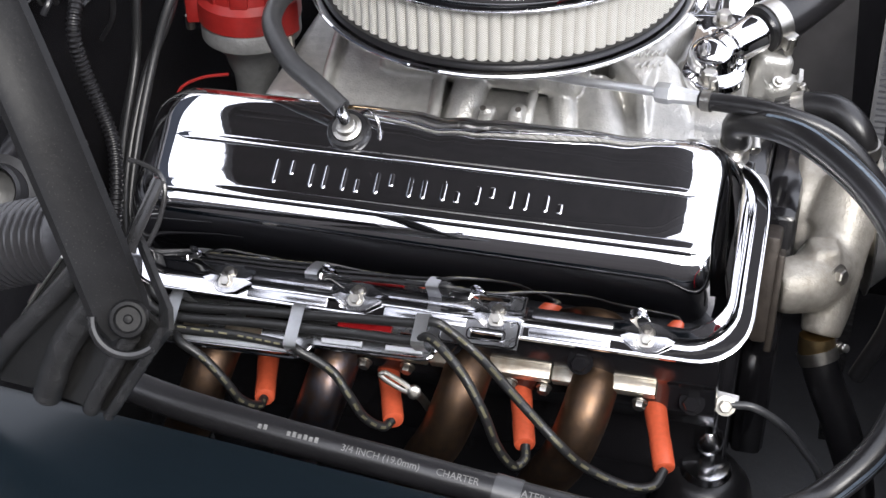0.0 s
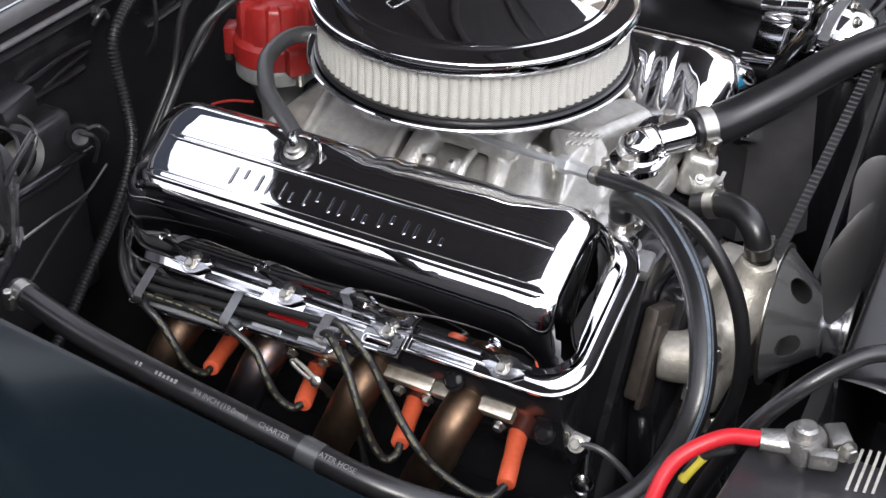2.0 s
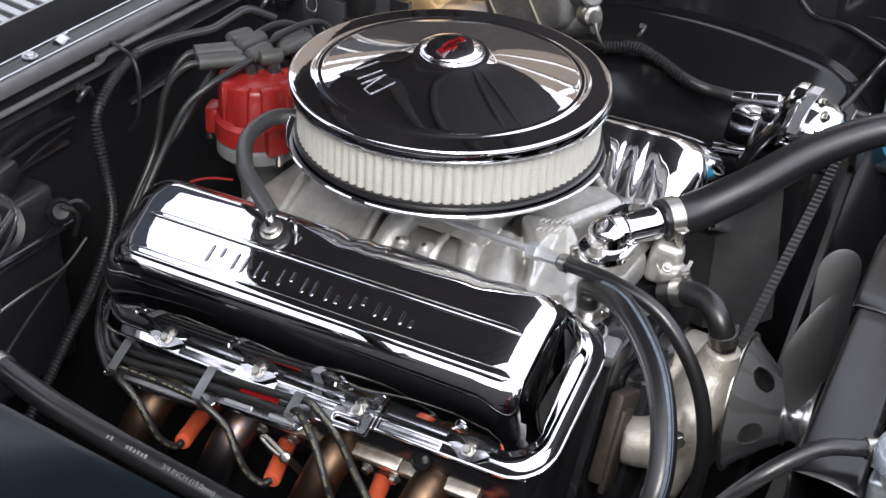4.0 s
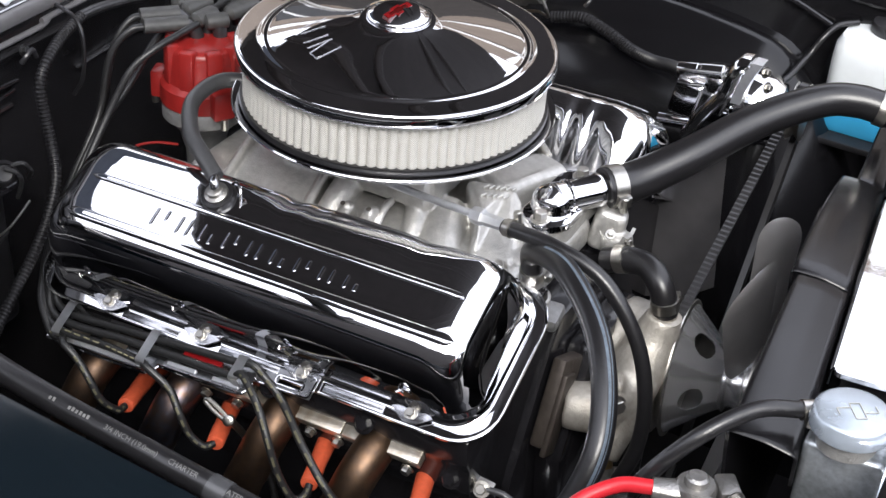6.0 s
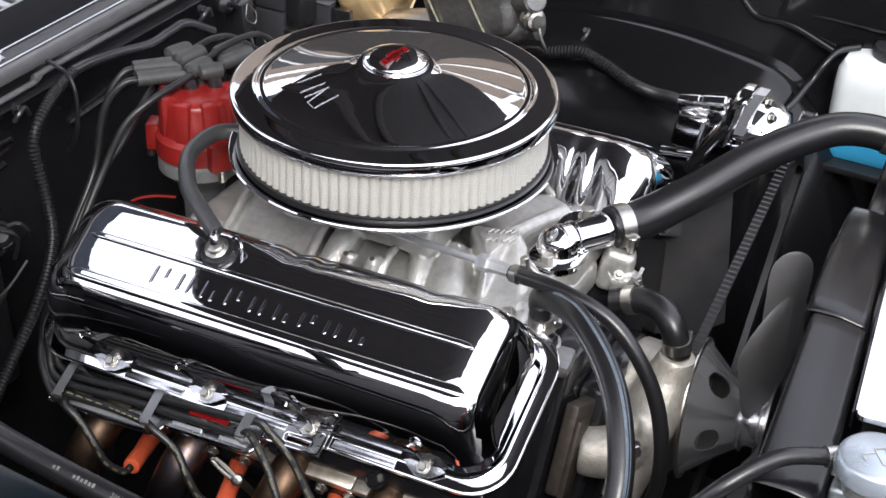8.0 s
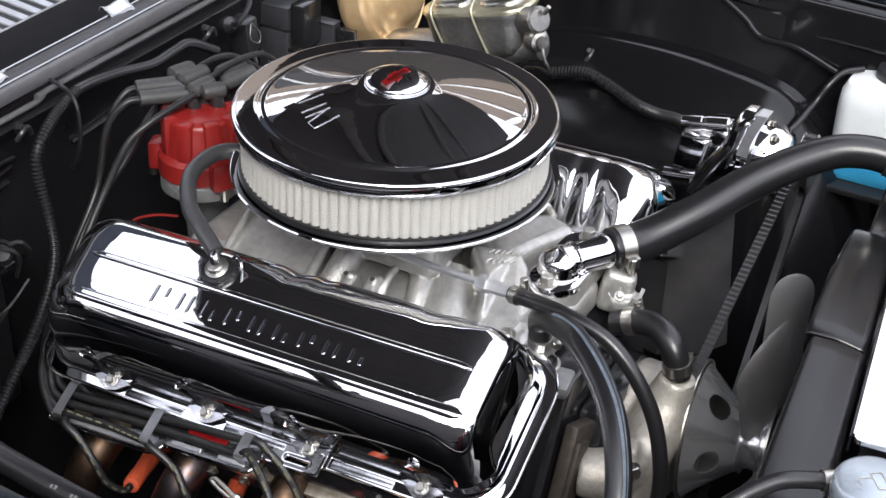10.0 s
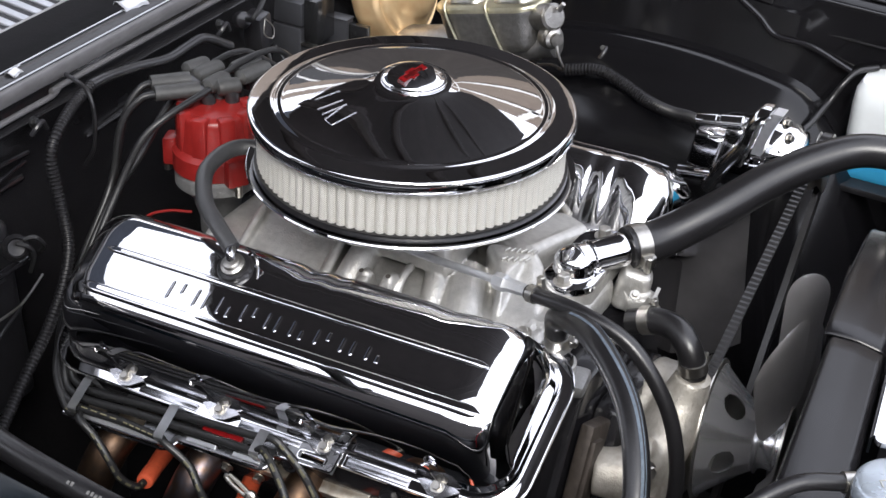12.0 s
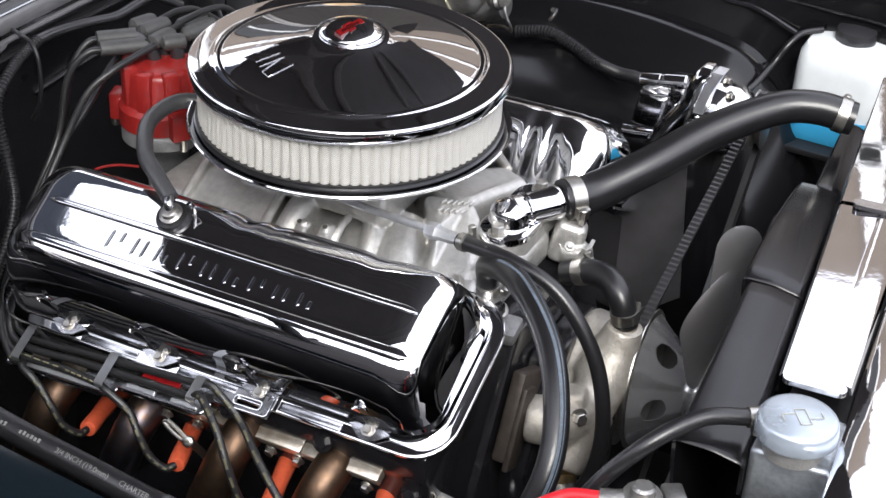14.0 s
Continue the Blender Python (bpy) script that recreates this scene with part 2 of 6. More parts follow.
def single(name, bm, material, label, category, at=(0, 0, 0), group="", kind="", smooth=35):
    """A thing or piece of the setting that is one mesh."""
    m = Matrix.Translation(at)
    bm.transform(m.inverted())
    ob = new(name, mesh_of(bm, material, smooth))
    ob.matrix_world = m
    WORLD[ob] = m
    return tagged(ob, label, category, group, kind)


def box(bm, centre, size, turn=None, bevel=0.0, seg=2):
    made = bmesh.ops.create_cube(bm, size=1.0)["verts"]
    m = Matrix.LocRotScale(centre, Euler([radians(a) for a in turn]) if turn else None, size)
    bmesh.ops.transform(bm, matrix=m, verts=made)
    if bevel:
        edges = list({e for v in made for e in v.link_edges})
        bmesh.ops.bevel(bm, geom=edges, offset=bevel, segments=seg, affect="EDGES", profile=0.5)
    return bm


def boxed(*args, **kw):
    return box(bmesh.new(), *args, **kw)


def rings(bm, loops, closed=True, cap=(True, True)):
    """Skins rows of points, each a closed ring, one after another."""
    rows = [[bm.verts.new(p) for p in loop] for loop in loops]
    n = len(rows[0])
    for a, b in zip(rows, rows[1:]):
        for i in range(n if closed else n - 1):
            bm.faces.new((a[i], a[(i + 1) % n], b[(i + 1) % n], b[i]))
    if cap[0]:
        bm.faces.new(rows[0][::-1])
    if cap[1]:
        bm.faces.new(rows[-1])
    return bm


def lathe(profile, m=None, seg=48, bm=None, cap=(True, True)):
    """Turns a profile of (radius, height) round the z axis of m."""
    bm = bm or bmesh.new()
    m = m or Matrix()
    loops = [[m @ Vector((max(r, 1e-4) * math.cos(2 * math.pi * i / seg), max(r, 1e-4) * math.sin(2 * math.pi * i / seg), z)) for i in range(seg)]
             for r, z in profile]
    return rings(bm, loops, cap=cap)


def axis_frame(at, way, twist=0.0):
    """A frame at a place whose z axis goes the given way."""
    q = Vector(way).to_track_quat("Z", "Y").to_matrix().to_4x4()
    return Matrix.Translation(at) @ q @ pose(0, 0, 0, 0, 0, twist)


def smooth_path(points, per=8):
    """A Catmull-Rom curve through the points."""
    p = [Vector(a) for a in points]
    p = [2 * p[0] - p[1], *p, 2 * p[-1] - p[-2]]
    out = []
    for a, b, c, d in zip(p, p[1:], p[2:], p[3:]):
        for i in range(per):
            t = i / per
            out.append(0.5 * ((2 * b) + (c - a) * t + (2 * a - 5 * b + 4 * c - d) * t * t + (3 * b - a - 3 * c + d) * t ** 3))
    out.append(p[-2])
    return out


def frames_along(path):
    """Each point with two directions across the path, carried along without twist."""
    out, side = [], None
    for i, p in enumerate(path):
        way = (path[min(i + 1, len(path) - 1)] - path[max(i - 1, 0)]).normalized()
        if side is None:
            side = way.cross(Vector((0, 0, 1)))
            side = side if side.length > 0.1 else way.cross(Vector((0, 1, 0)))
        side = (side - side.dot(way) * way).normalized()
        out.append((p, side, way.cross(side), way))
    return out


def tube(points, radius, seg=14, per=8, bm=None, squash=1.0, hollow=0.0):
    """A round bar or hose along a smooth curve; radius is a number or a function of the share of the way."""
    bm = bm or bmesh.new()
    fr = frames_along(smooth_path(points, per) if per else [Vector(p) for p in points])
    loops = []
    for i, (p, s, u, w) in enumerate(fr):
        r = radius(i / (len(fr) - 1)) if callable(radius) else radius
        loops.append([p + r * (math.cos(2 * math.pi * k / seg) * s + squash * math.sin(2 * math.pi * k / seg) * u) for k in range(seg)])
    return rings(bm, loops)


def ribbed(points, radius, pitch=0.004, depth=0.0012, seg=14):
    """A corrugated conduit."""
    fine = smooth_path(points, 12)
    total = sum((b - a).length for a, b in zip(fine, fine[1:]))
    steps = int(total / pitch) * 4
    cum = [0.0]
    for a, b in zip(fine, fine[1:]):
        cum.append(cum[-1] + (b - a).length)
    pts, j = [], 0
    for i in range(steps + 1):
        d = total * i / steps
        while j < len(fine) - 2 and cum[j + 1] < d:
            j += 1
        t = (d - cum[j]) / max(cum[j + 1] - cum[j], 1e-9)
        pts.append(fine[j].lerp(fine[j + 1], t))
    bm = bmesh.new()
    loops = []
    for i, (p, s, u, w) in enumerate(frames_along(pts)):
        r = radius + (depth if i % 4 in (1, 2) else 0)
        loops.append([p + r * (math.cos(2 * math.pi * k / seg) * s + math.sin(2 * math.pi * k / seg) * u) for k in range(seg)])
    return rings(bm, loops)


def rrect(x0, x1, y0, y1, r, n=6):
    """A rounded rectangle, anticlockwise."""
    out = []
    for cx, cy, a in ((x1 - r, y1 - r, 0), (x0 + r, y1 - r, 90), (x0 + r, y0 + r, 180), (x1 - r, y0 + r, 270)):
        for i in range(n + 1):
            t = radians(a + 90 * i / n)
            out.append((cx + r * math.cos(t), cy + r * math.sin(t)))
    return out


def bolt(bm, at, way, r=0.006, h=0.005, washer=1.5):
    """A hex head with its washer."""
    m = axis_frame(at, way)
    lathe([(r * washer, 0), (r * washer, 0.0015), (r * 0.9, 0.0016)], m, 20, bm)
    lathe([(r, 0.0015), (r, h), (r * 0.86, h + 0.001)], m, 6, bm)
    return bm


def clamp(name, at, way, r, parent, width=0.012, turn=0.0):
    """A worm drive hose clamp: band and screw housing."""
    m = axis_frame(at, way, turn)
    band = part(name, lathe([(r, -width / 2), (r + 0.0012, -width / 2), (r + 0.0012, width / 2), (r, width / 2)], m, 32), STEEL, parent, "bright steel hose clamp")
    bm = boxed((r + 0.004, 0, 0), (0.007, 0.014, width * 0.9), bevel=0.001)
    lathe([(0.0035, -0.012), (0.0045, -0.011), (0.0045, 0.008), (0.0035, 0.009)], pose(r + 0.005, 0.002, 0, 90, 0, 0), 8, bm)
    bm.transform(m)
    part("screw_housing", bm, STEEL, band)
    return band


def words(text, size, m, material, name, parent, depth=0.0002, label="", bold=0.0):
    """Letters of the built-in font as a mesh, on the plane of m."""
    cu = bpy.data.curves.new("words", "FONT")
    cu.body, cu.size, cu.extrude, cu.align_x, cu.align_y, cu.offset = text, size, depth, "CENTER", "CENTER", bold
    tmp = bpy.data.objects.new("words", cu)
    scene.collection.objects.link(tmp)
    me = bpy.data.meshes.new_from_object(tmp.evaluated_get(bpy.context.evaluated_depsgraph_get()))
    bpy.data.objects.remove(tmp)
    bm = bmesh.new()
    bm.from_mesh(me)
    bm.transform(m)
    return part(name, bm, material, parent, label)


# ---- setting: ground, bay walls, body panels ----
COV = Matrix(((0.99932, -0.01905, -0.03170, 0.0028), (0.00114, 0.87267, -0.48831, -0.2690), (0.03697, 0.48794, 0.87210, 0.7433), (0, 0, 0, 1)))
FAR = Matrix(((-0.99932, -0.01905, -0.03170, -0.030), (0.00114, -0.87267, 0.48831, 0.2690), (-0.03697, 0.48794, 0.87210, 0.7433), (0, 0, 0, 1)))


def sheet(rows, thick=0.0015):
    """A pressed sheet through rows of points, with a back face."""
    bm = bmesh.new()
    grid = [[bm.verts.new(p) for p in row] for row in rows]
    for a, b in zip(grid, grid[1:]):
        for i in range(len(a) - 1):
            bm.faces.new((a[i], a[i + 1], b[i + 1], b[i]))
    bmesh.ops.recalc_face_normals(bm, faces=bm.faces)
    bmesh.ops.solidify(bm, geom=bm.faces[:], thickness=thick)
    return bm


def extrude_profile(profile, x0, x1, slope=0.037, bevel=0.0, steps=1):
    """A (y, z) outline drawn along x, rising with the engine's tilt."""
    bm = bmesh.new()
    xs = [x0 + (x1 - x0) * i / steps for i in range(steps + 1)]
    rings(bm, [[(x, y, z + slope * x) for y, z in profile] for x in xs])
    if bevel:
        bmesh.ops.recalc_face_normals(bm, faces=bm.faces)
        bmesh.ops.bevel(bm, geom=bm.edges[:], offset=bevel, segments=2, affect="EDGES", profile=0.5)
    return bm


def ground_sheet():
    bm = bmesh.new()
    bmesh.ops.create_grid(bm, x_segments=8, y_segments=8, size=400)
    return single("ground", bm, CONCRETE, "grey concrete ground under the car", "ground", kind="structure")


ground_sheet()
house = thing("house_wall", "tan rendered house wall with strips and panels added for reflections", "wall", (-5.9, 6.5, 0), kind="structure")
part("wall", boxed((-4.0, 6.65, 2.49), (12.0, 0.3, 4.98)), TAN_WALL, house)
# unseen white strips, added to put streaks into the lid's reflections
for x, z, sx, sz in ((-1.0, 2.6, 0.12, 4.6), (-3.4, 2.4, 0.12, 4.6), (-2.2, 3.0, 2.3, 0.12), (-0.6, 4.15, 3.4, 0.13), (-6.4, 4.3, 2.6, 0.3)):
    part("reflection_strip", boxed((x, 6.47, z), (sx, 0.06, sz)), REFLECTION_WHITE, house, "unseen white strip added for reflections")
# unseen framed dark panels, added to darken parts of the lid's reflections
for x0, x1, z0, z1 in ((-4.42, -2.80, 3.75, 4.86), (-6.4, -5.3, 2.2, 3.6), (-0.2, 0.9, 2.2, 3.5)):
    pane = part("reflection_panel", boxed(((x0 + x1) / 2, 6.485, (z0 + z1) / 2), (x1 - x0, 0.05, z1 - z0)), REFLECTION_DARK, house, "unseen dark panel added for reflections")
    for cx, cz, sx, sz in ((x0, (z0 + z1) / 2, 0.07, z1 - z0 + 0.07), (x1, (z0 + z1) / 2, 0.07, z1 - z0 + 0.07), ((x0 + x1) / 2, z0, x1 - x0, 0.07), ((x0 + x1) / 2, (z0 + z1) / 2, 0.04, z1 - z0)):
        part("panel_frame", boxed((cx, 6.45, cz), (sx, 0.05, sz)), REFLECTION_WHITE if cx != x0 else TAN_WALL, pane)
# unseen low screens, added to cut off bright sky near the horizon
fence = thing("fence", "unseen dark screen added to darken low reflections", "fence", (-2.0, 4.6, 0), kind="structure")
part("boards", boxed((-2.0, 4.6, 0.95), (16.0, 0.05, 1.9)), UNSEEN_DARK, fence)
part("boards", boxed((5.6, -0.8, 1.1), (0.05, 10.8, 2.2)), UNSEEN_DARK, fence)
# unseen wall behind the viewpoint, added to keep chrome sides dark
dark_screen = thing("dark_reflection_wall", "unseen dark wall added to darken reflections on the near side", "wall", (0.0, -6.2, 0), kind="structure")
part("wall", boxed((0.0, -6.2, 2.6), (18.0, 0.1, 5.2)), UNSEEN_DARK, dark_screen)
# unseen cover, added to block sky and grey the reflections towards the rear
canopy = thing("canopy", "unseen blue grey cover on posts, added to dim reflections", "canopy", (-4.2, 0, 0), kind="structure")
rows = [[(x, y, 3.0 + 0.3 * (1 - ((x + 4.3) / 2.5) ** 2)) for x in [-7.0 + 0.5 * i for i in range(11)]] for y in [-2.2 + 0.3 * i for i in range(17)]]
part("roof", sheet(rows, 0.004), ADDED_COVER, canopy)
for x in (-6.9, -2.1):
    for y in (-2.1, 2.5):
        part("post", lathe([(0.03, 0.0), (0.03, 3.1)], Matrix.Translation((x, y, 0)), 12), STEEL, canopy)


def near_fender():
    """Navy fender top with a rolled inner lip."""
    rows = []
    for i in range(25):
        x = -0.95 + i * 0.1
        z0 = 0.863 - 0.075 * (x + 0.1)
        y0 = -0.558
        rows.append([(x, y0 + 0.012, z0 - 0.055), (x, y0 + 0.006, z0 - 0.03), (x, y0 + 0.003, z0 - 0.008), (x, y0 - 0.002, z0 - 0.002), (x, y0 - 0.012, z0),
                     (x, y0 - 0.06, z0 + 0.001), (x, y0 - 0.14, z0 - 0.003), (x, y0 - 0.24, z0 - 0.015), (x, y0 - 0.30, z0 - 0.035),
                     (x, y0 - 0.34, z0 - 0.08), (x, y0 - 0.36, z0 - 0.2), (x, y0 - 0.36, z0 - 0.6)])
    return single("fender", sheet(rows, 0.002), FENDER, "glossy dark navy painted fender beside the engine", "fender", (0, -0.7, 0.8))


near_fender()


def inner_fender_near():
    rows = []
    for i in range(33):
        x = -0.42 + i * 0.035
        w = 0.006 * math.sin(i * 0.9)
        rows.append([(x, -0.549, 0.85 - 0.075 * (x + 0.1) - 0.04), (x, -0.54, 0.80), (x, -0.525 + w, 0.76), (x, -0.50 + w, 0.68), (x, -0.47, 0.58), (x, -0.44, 0.45), (x, -0.42, 0.25)])
    w = thing("inner_fender", "satin black inner fender panel below the fender lip", "inner fender", (0, -0.5, 0.25))
    part("panel", sheet(rows, 0.002), BLACK_SATIN, w)
    return w


def inner_fender_far():
    """Wheel house with an arched ridge, up to the fender's flange."""
    w = thing("inner_fender", "black painted wheel house panel with an arched ridge", "inner fender", (0, 0.6, 0.3))
    low, up = [], []
    for i in range(61):
        x = -0.44 + i * 0.0195
        arch = 0.858 - 0.55 * (x - 0.06) ** 2
        top = 0.955 - 0.02 * x
        arch -= 7.0 * max(x - 0.24, 0.0) ** 2
        arch = max(min(arch, top - 0.06), 0.62)
        low.append([(x, 0.40, 0.30), (x, 0.43, 0.50), (x, 0.455, arch - 0.24), (x, 0.49, arch - 0.15), (x, 0.53, arch - 0.075), (x, 0.562, arch - 0.034), (x, 0.578, arch - 0.018),
                    (x, 0.588, arch - 0.009), (x, 0.597, arch - 0.0035), (x, 0.606, arch - 0.0005), (x, 0.615, arch), (x, 0.622, arch - 0.003), (x, 0.628, arch - 0.010), (x, 0.632, arch - 0.016)])
        up.append([(x, 0.6325, arch - 0.0155), (x, 0.646, arch - 0.006), (x, 0.658, arch + 0.028), (x, 0.668, (arch + top) / 2 + 0.02),
                   (x, 0.675, top - 0.03), (x, 0.680, top - 0.012), (x, 0.690, top - 0.005), (x, 0.72, top - 0.003), (x, 0.74, top + 0.001)])
    part("wheel_arch", sheet(low, 0.002), BAY_PAINT, w, "arched glossy black panel")
    part("upper_panel", sheet(up, 0.002), BAY_PAINT, w)
    for y, dz, r in ((0.6835, 0.944, 0.0022), (0.703, 0.9545, 0.002), (0.668, 0.905, 0.0018)):
        part("lip", tube([(-0.44, y, dz + 0.009), (0.1, y, dz - 0.002), (0.74, y, dz - 0.015)], r, 8, 4), BLACK_GLOSS, w, "rounded glossy lip")
    for x in (-0.30, -0.1, 0.13, 0.27, 0.42):
        part("bolt", bolt(bmesh.new(), (x, 0.70, 0.953 - 0.02 * x), (0, 0, 1), 0.006, 0.006), BLACK_PAINT, w)
    part("brace", tube([(0.12, 0.672, 0.93), (0.17, 0.662, 0.905), (0.20, 0.656, 0.885), (0.25, 0.655, 0.882), (0.31, 0.652, 0.862)], 0.004, 8, 6), BLACK_PAINT, w)
    part("bottle_shelf", boxed((0.39, 0.655, 0.727), (0.16, 0.15, 0.010), bevel=0.003), BLACK_SATIN, w)
    part("bracket", boxed((0.16, 0.674, 0.935), (0.05, 0.006, 0.022), (0, 6, 0), bevel=0.002), BLACK_SATIN, w)
    return w


inner_fender_near()
inner_fender_far()


def far_fender():
    rows = []
    for i in range(19):
        x = -0.95 + i * 0.13
        z = 0.962 - 0.02 * x
        rows.append([(x, 0.705, z - 0.02), (x, 0.706, z), (x, 0.715, z + 0.006), (x, 0.80, z + 0.01), (x, 0.92, z - 0.01), (x, 0.98, z - 0.08), (x, 1.0, z - 0.5)])
    return single("fender", sheet(rows, 0.002), FENDER, "glossy dark navy fender across the bay", "fender", (0, 0.85, 0.8))


far_fender()


def firewall():
    wall = thing("firewall", "black painted firewall with a rolled cowl flange", "firewall", (-0.42, 0, 0.3), kind="structure")
    rows = []
    for i in range(41):
        y = -0.62 + i * 0.033
        dent = 0.012 * math.exp(-((y + 0.35) / 0.06) ** 2) + 0.01 * math.exp(-((y - 0.1) / 0.08) ** 2)
        rows.append([(-0.36, y, 0.25), (-0.40, y, 0.45), (-0.415 + dent, y, 0.62), (-0.415 - dent, y, 0.74), (-0.412, y, 0.86), (-0.408, y, 0.915),
                     (-0.400, y, 0.925), (-0.398, y, 0.931), (-0.404, y, 0.936), (-0.414, y, 0.937), (-0.416, y, 0.955), (-0.412, y, 0.962), (-0.404, y, 0.967),
                     (-0.404, y, 0.974), (-0.414, y, 0.979), (-0.431, y, 0.979)])
    part("panel", sheet(rows, 0.002), WALL_PAINT, wall)
    rows = []
    for i in range(21):
        y = -0.75 + i * 0.075
        rows.append([(-0.433, y, 0.9785), (-0.436, y, 0.970), (-0.441, y, 0.952), (-0.448, y, 0.944), (-0.46, y, 0.940), (-0.52, y, 0.936), (-0.585, y, 0.930), (-0.600, y, 0.922), (-0.604, y, 0.908)])
    part("cowl_tray", sheet(rows, 0.002), TRAY_BLACK, wall, "black cowl drain channel")
    rows = [[(-0.4065, y, 0.9755), (-0.410, y, 0.9795), (-0.415, y, 0.9812), (-0.422, y, 0.9815), (-0.430, y, 0.9808), (-0.4325, y, 0.979)] for y in [-0.62 + 0.033 * i for i in range(41)]]
    part("cowl_lip", sheet(rows, 0.001), BLACK_SATIN, wall, "black flat cowl flange")
    part("lip_edge", tube([(-0.4315, -0.62, 0.9815), (-0.4315, 0.1, 0.9815), (-0.4315, 0.7, 0.9815)], 0.0010, 8, 3), LOUVRE, wall, "thin bright edge line")
    rows = [[(-0.4050, y, 0.9795), (-0.4036, y, 0.9785), (-0.4018, y, 0.9755), (-0.4004, y, 0.9700), (-0.4004, y, 0.9650), (-0.4016, y, 0.9605), (-0.4040, y, 0.9585)] for y in [-0.62 + 0.033 * i for i in range(41)]]
    # the flange face's gloss reflection is put into its grey colour
    part("lip_face", sheet(rows, 0.001), LIP_SHEEN, wall, "rolled flange face, its gloss painted grey")
    part("face_edge", tube([(-0.4060, -0.62, 0.9812), (-0.4060, 0.1, 0.9812), (-0.4060, 0.7, 0.9812)], 0.0011, 8, 3), LOUVRE, wall, "thin bright edge line")
    # the ridge's long highlight is painted as grey too
    part("pressed_ridge", tube([(-0.402, -0.62, 0.944), (-0.402, -0.3, 0.944), (-0.402, -0.125, 0.944), (-0.402, -0.110, 0.9445), (-0.402, -0.098, 0.9475), (-0.402, -0.086, 0.951), (-0.402, 0.2, 0.951), (-0.402, 0.7, 0.951)], 0.0036, 10, 4), LIP_SHEEN, wall, "rounded pressed ridge with a jog, its highlight painted grey")
    for y0, z0, y1, z1 in ((-0.40, 0.845, -0.16, 0.862), (-0.46, 0.760, -0.28, 0.800), (-0.05, 0.865, 0.20, 0.862)):
        part("crease", tube([(-0.411, y0, z0), (-0.409, (y0 + y1) / 2, (z0 + z1) / 2 + 0.008), (-0.411, y1, z1)], 0.004, 8, 6), WALL_PAINT, wall, "shallow pressed crease")
    screw = bmesh.new()
    bolt(screw, (-0.4180, -0.197, 0.9825), (0, 0, 1), 0.006, 0.004)
    part("flange_bolt", screw, LOUVRE, wall, "bright flange bolt")
    return wall


firewall()


def flange_clip(at, turn, size, label):
    """A folded spring clip pushed over the cowl flange."""
    c = thing("flange_clip", label, "clip", at)
    m = Matrix.Translation(at) @ pose(0, 0, 0, 0, 0, turn) @ Matrix.Scale(size, 4)
    rows = [[(x, y, z + 0.002 * math.sin(y * 190)) for x, z in ((-0.012, 0.001), (-0.010, 0.0065), (-0.004, 0.0085), (0.004, 0.0055), (0.010, 0.0035), (0.013, 0.0005))] for y in [-0.018 + 0.036 * k / 8 for k in range(9)]]
    bm = sheet(rows, 0.0008)
    bm.transform(m)
    part("leaf", bm, STRAP, c)
    tab = boxed((-0.010, 0.024, 0.006), (0.010, 0.016, 0.0012), (14, 0, -18), bevel=0.0004)
    tab.transform(m)
    part("tab", tab, STRAP, c, "bent bright tab")
    return c


flange_clip((-0.434, 0.078, 0.9805), -14, 1.0, "crumpled bright metal clip on the cowl flange")
flange_clip((-0.4200, -0.145, 0.9815), 4, 0.5, "small bright spring clip on the cowl flange")


def cowl_grille():
    g = thing("cowl_grille", "louvred cowl vent panel with bright slats", "vent", (-0.7, 0.0, 0.9))
    part("edge_strip", boxed((-0.612, 0.05, 0.909), (0.016, 1.5, 0.010), bevel=0.003), LOUVRE, g, "bright metal edge strip")
    part("rear_strip", boxed((-0.845, 0.05, 0.935), (0.016, 1.5, 0.012), bevel=0.003), LOUVRE, g)
    part("backing", boxed((-0.73, 0.05, 0.897), (0.23, 1.5, 0.006), (0, 6, 0)), BLACK_SATIN, g)
    for i in range(46):
        y = -0.50 + i * 0.025
        part("slat", boxed((-0.728, y, 0.918), (0.222, 0.011, 0.005), (18, 6, 0), bevel=0.0015, seg=1), LOUVRE, g)
    return g


cowl_grille()


def hood_panel():
    """The raised hood above the bay."""
    h = thing("hood", "raised black hood, underside towards the engine", "hood", (-0.3, 0, 1.2))
    rows = []
    for i in range(14):
        y = -0.64 + i * 0.1245
        drop = -0.10 * (y + 0.3) / 0.75 - 0.05 * math.exp(-((y - 0.5) / 0.16) ** 2)
        rows.append([(-0.38 + 1.3 * j / 10 * math.cos(radians(52)), y, 1.287 + drop * max(0.0, 1 - j * 0.55) + 1.3 * j / 10 * math.sin(radians(51))) for j in range(11)])
    part("panel", sheet(rows, 0.02), HOOD, h)
    # pressed stiffening beams under the skin
    for y0, y1, wide in ((-0.50, -0.42, 0.05), (-0.12, -0.02, 0.035), (0.20, 0.10, 0.035), (0.52, 0.50, 0.05)):
        for shift in (-wide, wide):
            pts = [(-0.34 + 0.8 * j / 8, y0 + (y1 - y0) * j / 8 + shift, 1.315 + 1.01 * j / 8 - 0.16 * (y0 + 0.64) * max(0.0, 1 - j * 0.4)) for j in range(9)]
            part("beam", tube(pts, 0.011, 10, 3), HOOD, h, "pressed stiffening beam")
    return h


hood_panel()


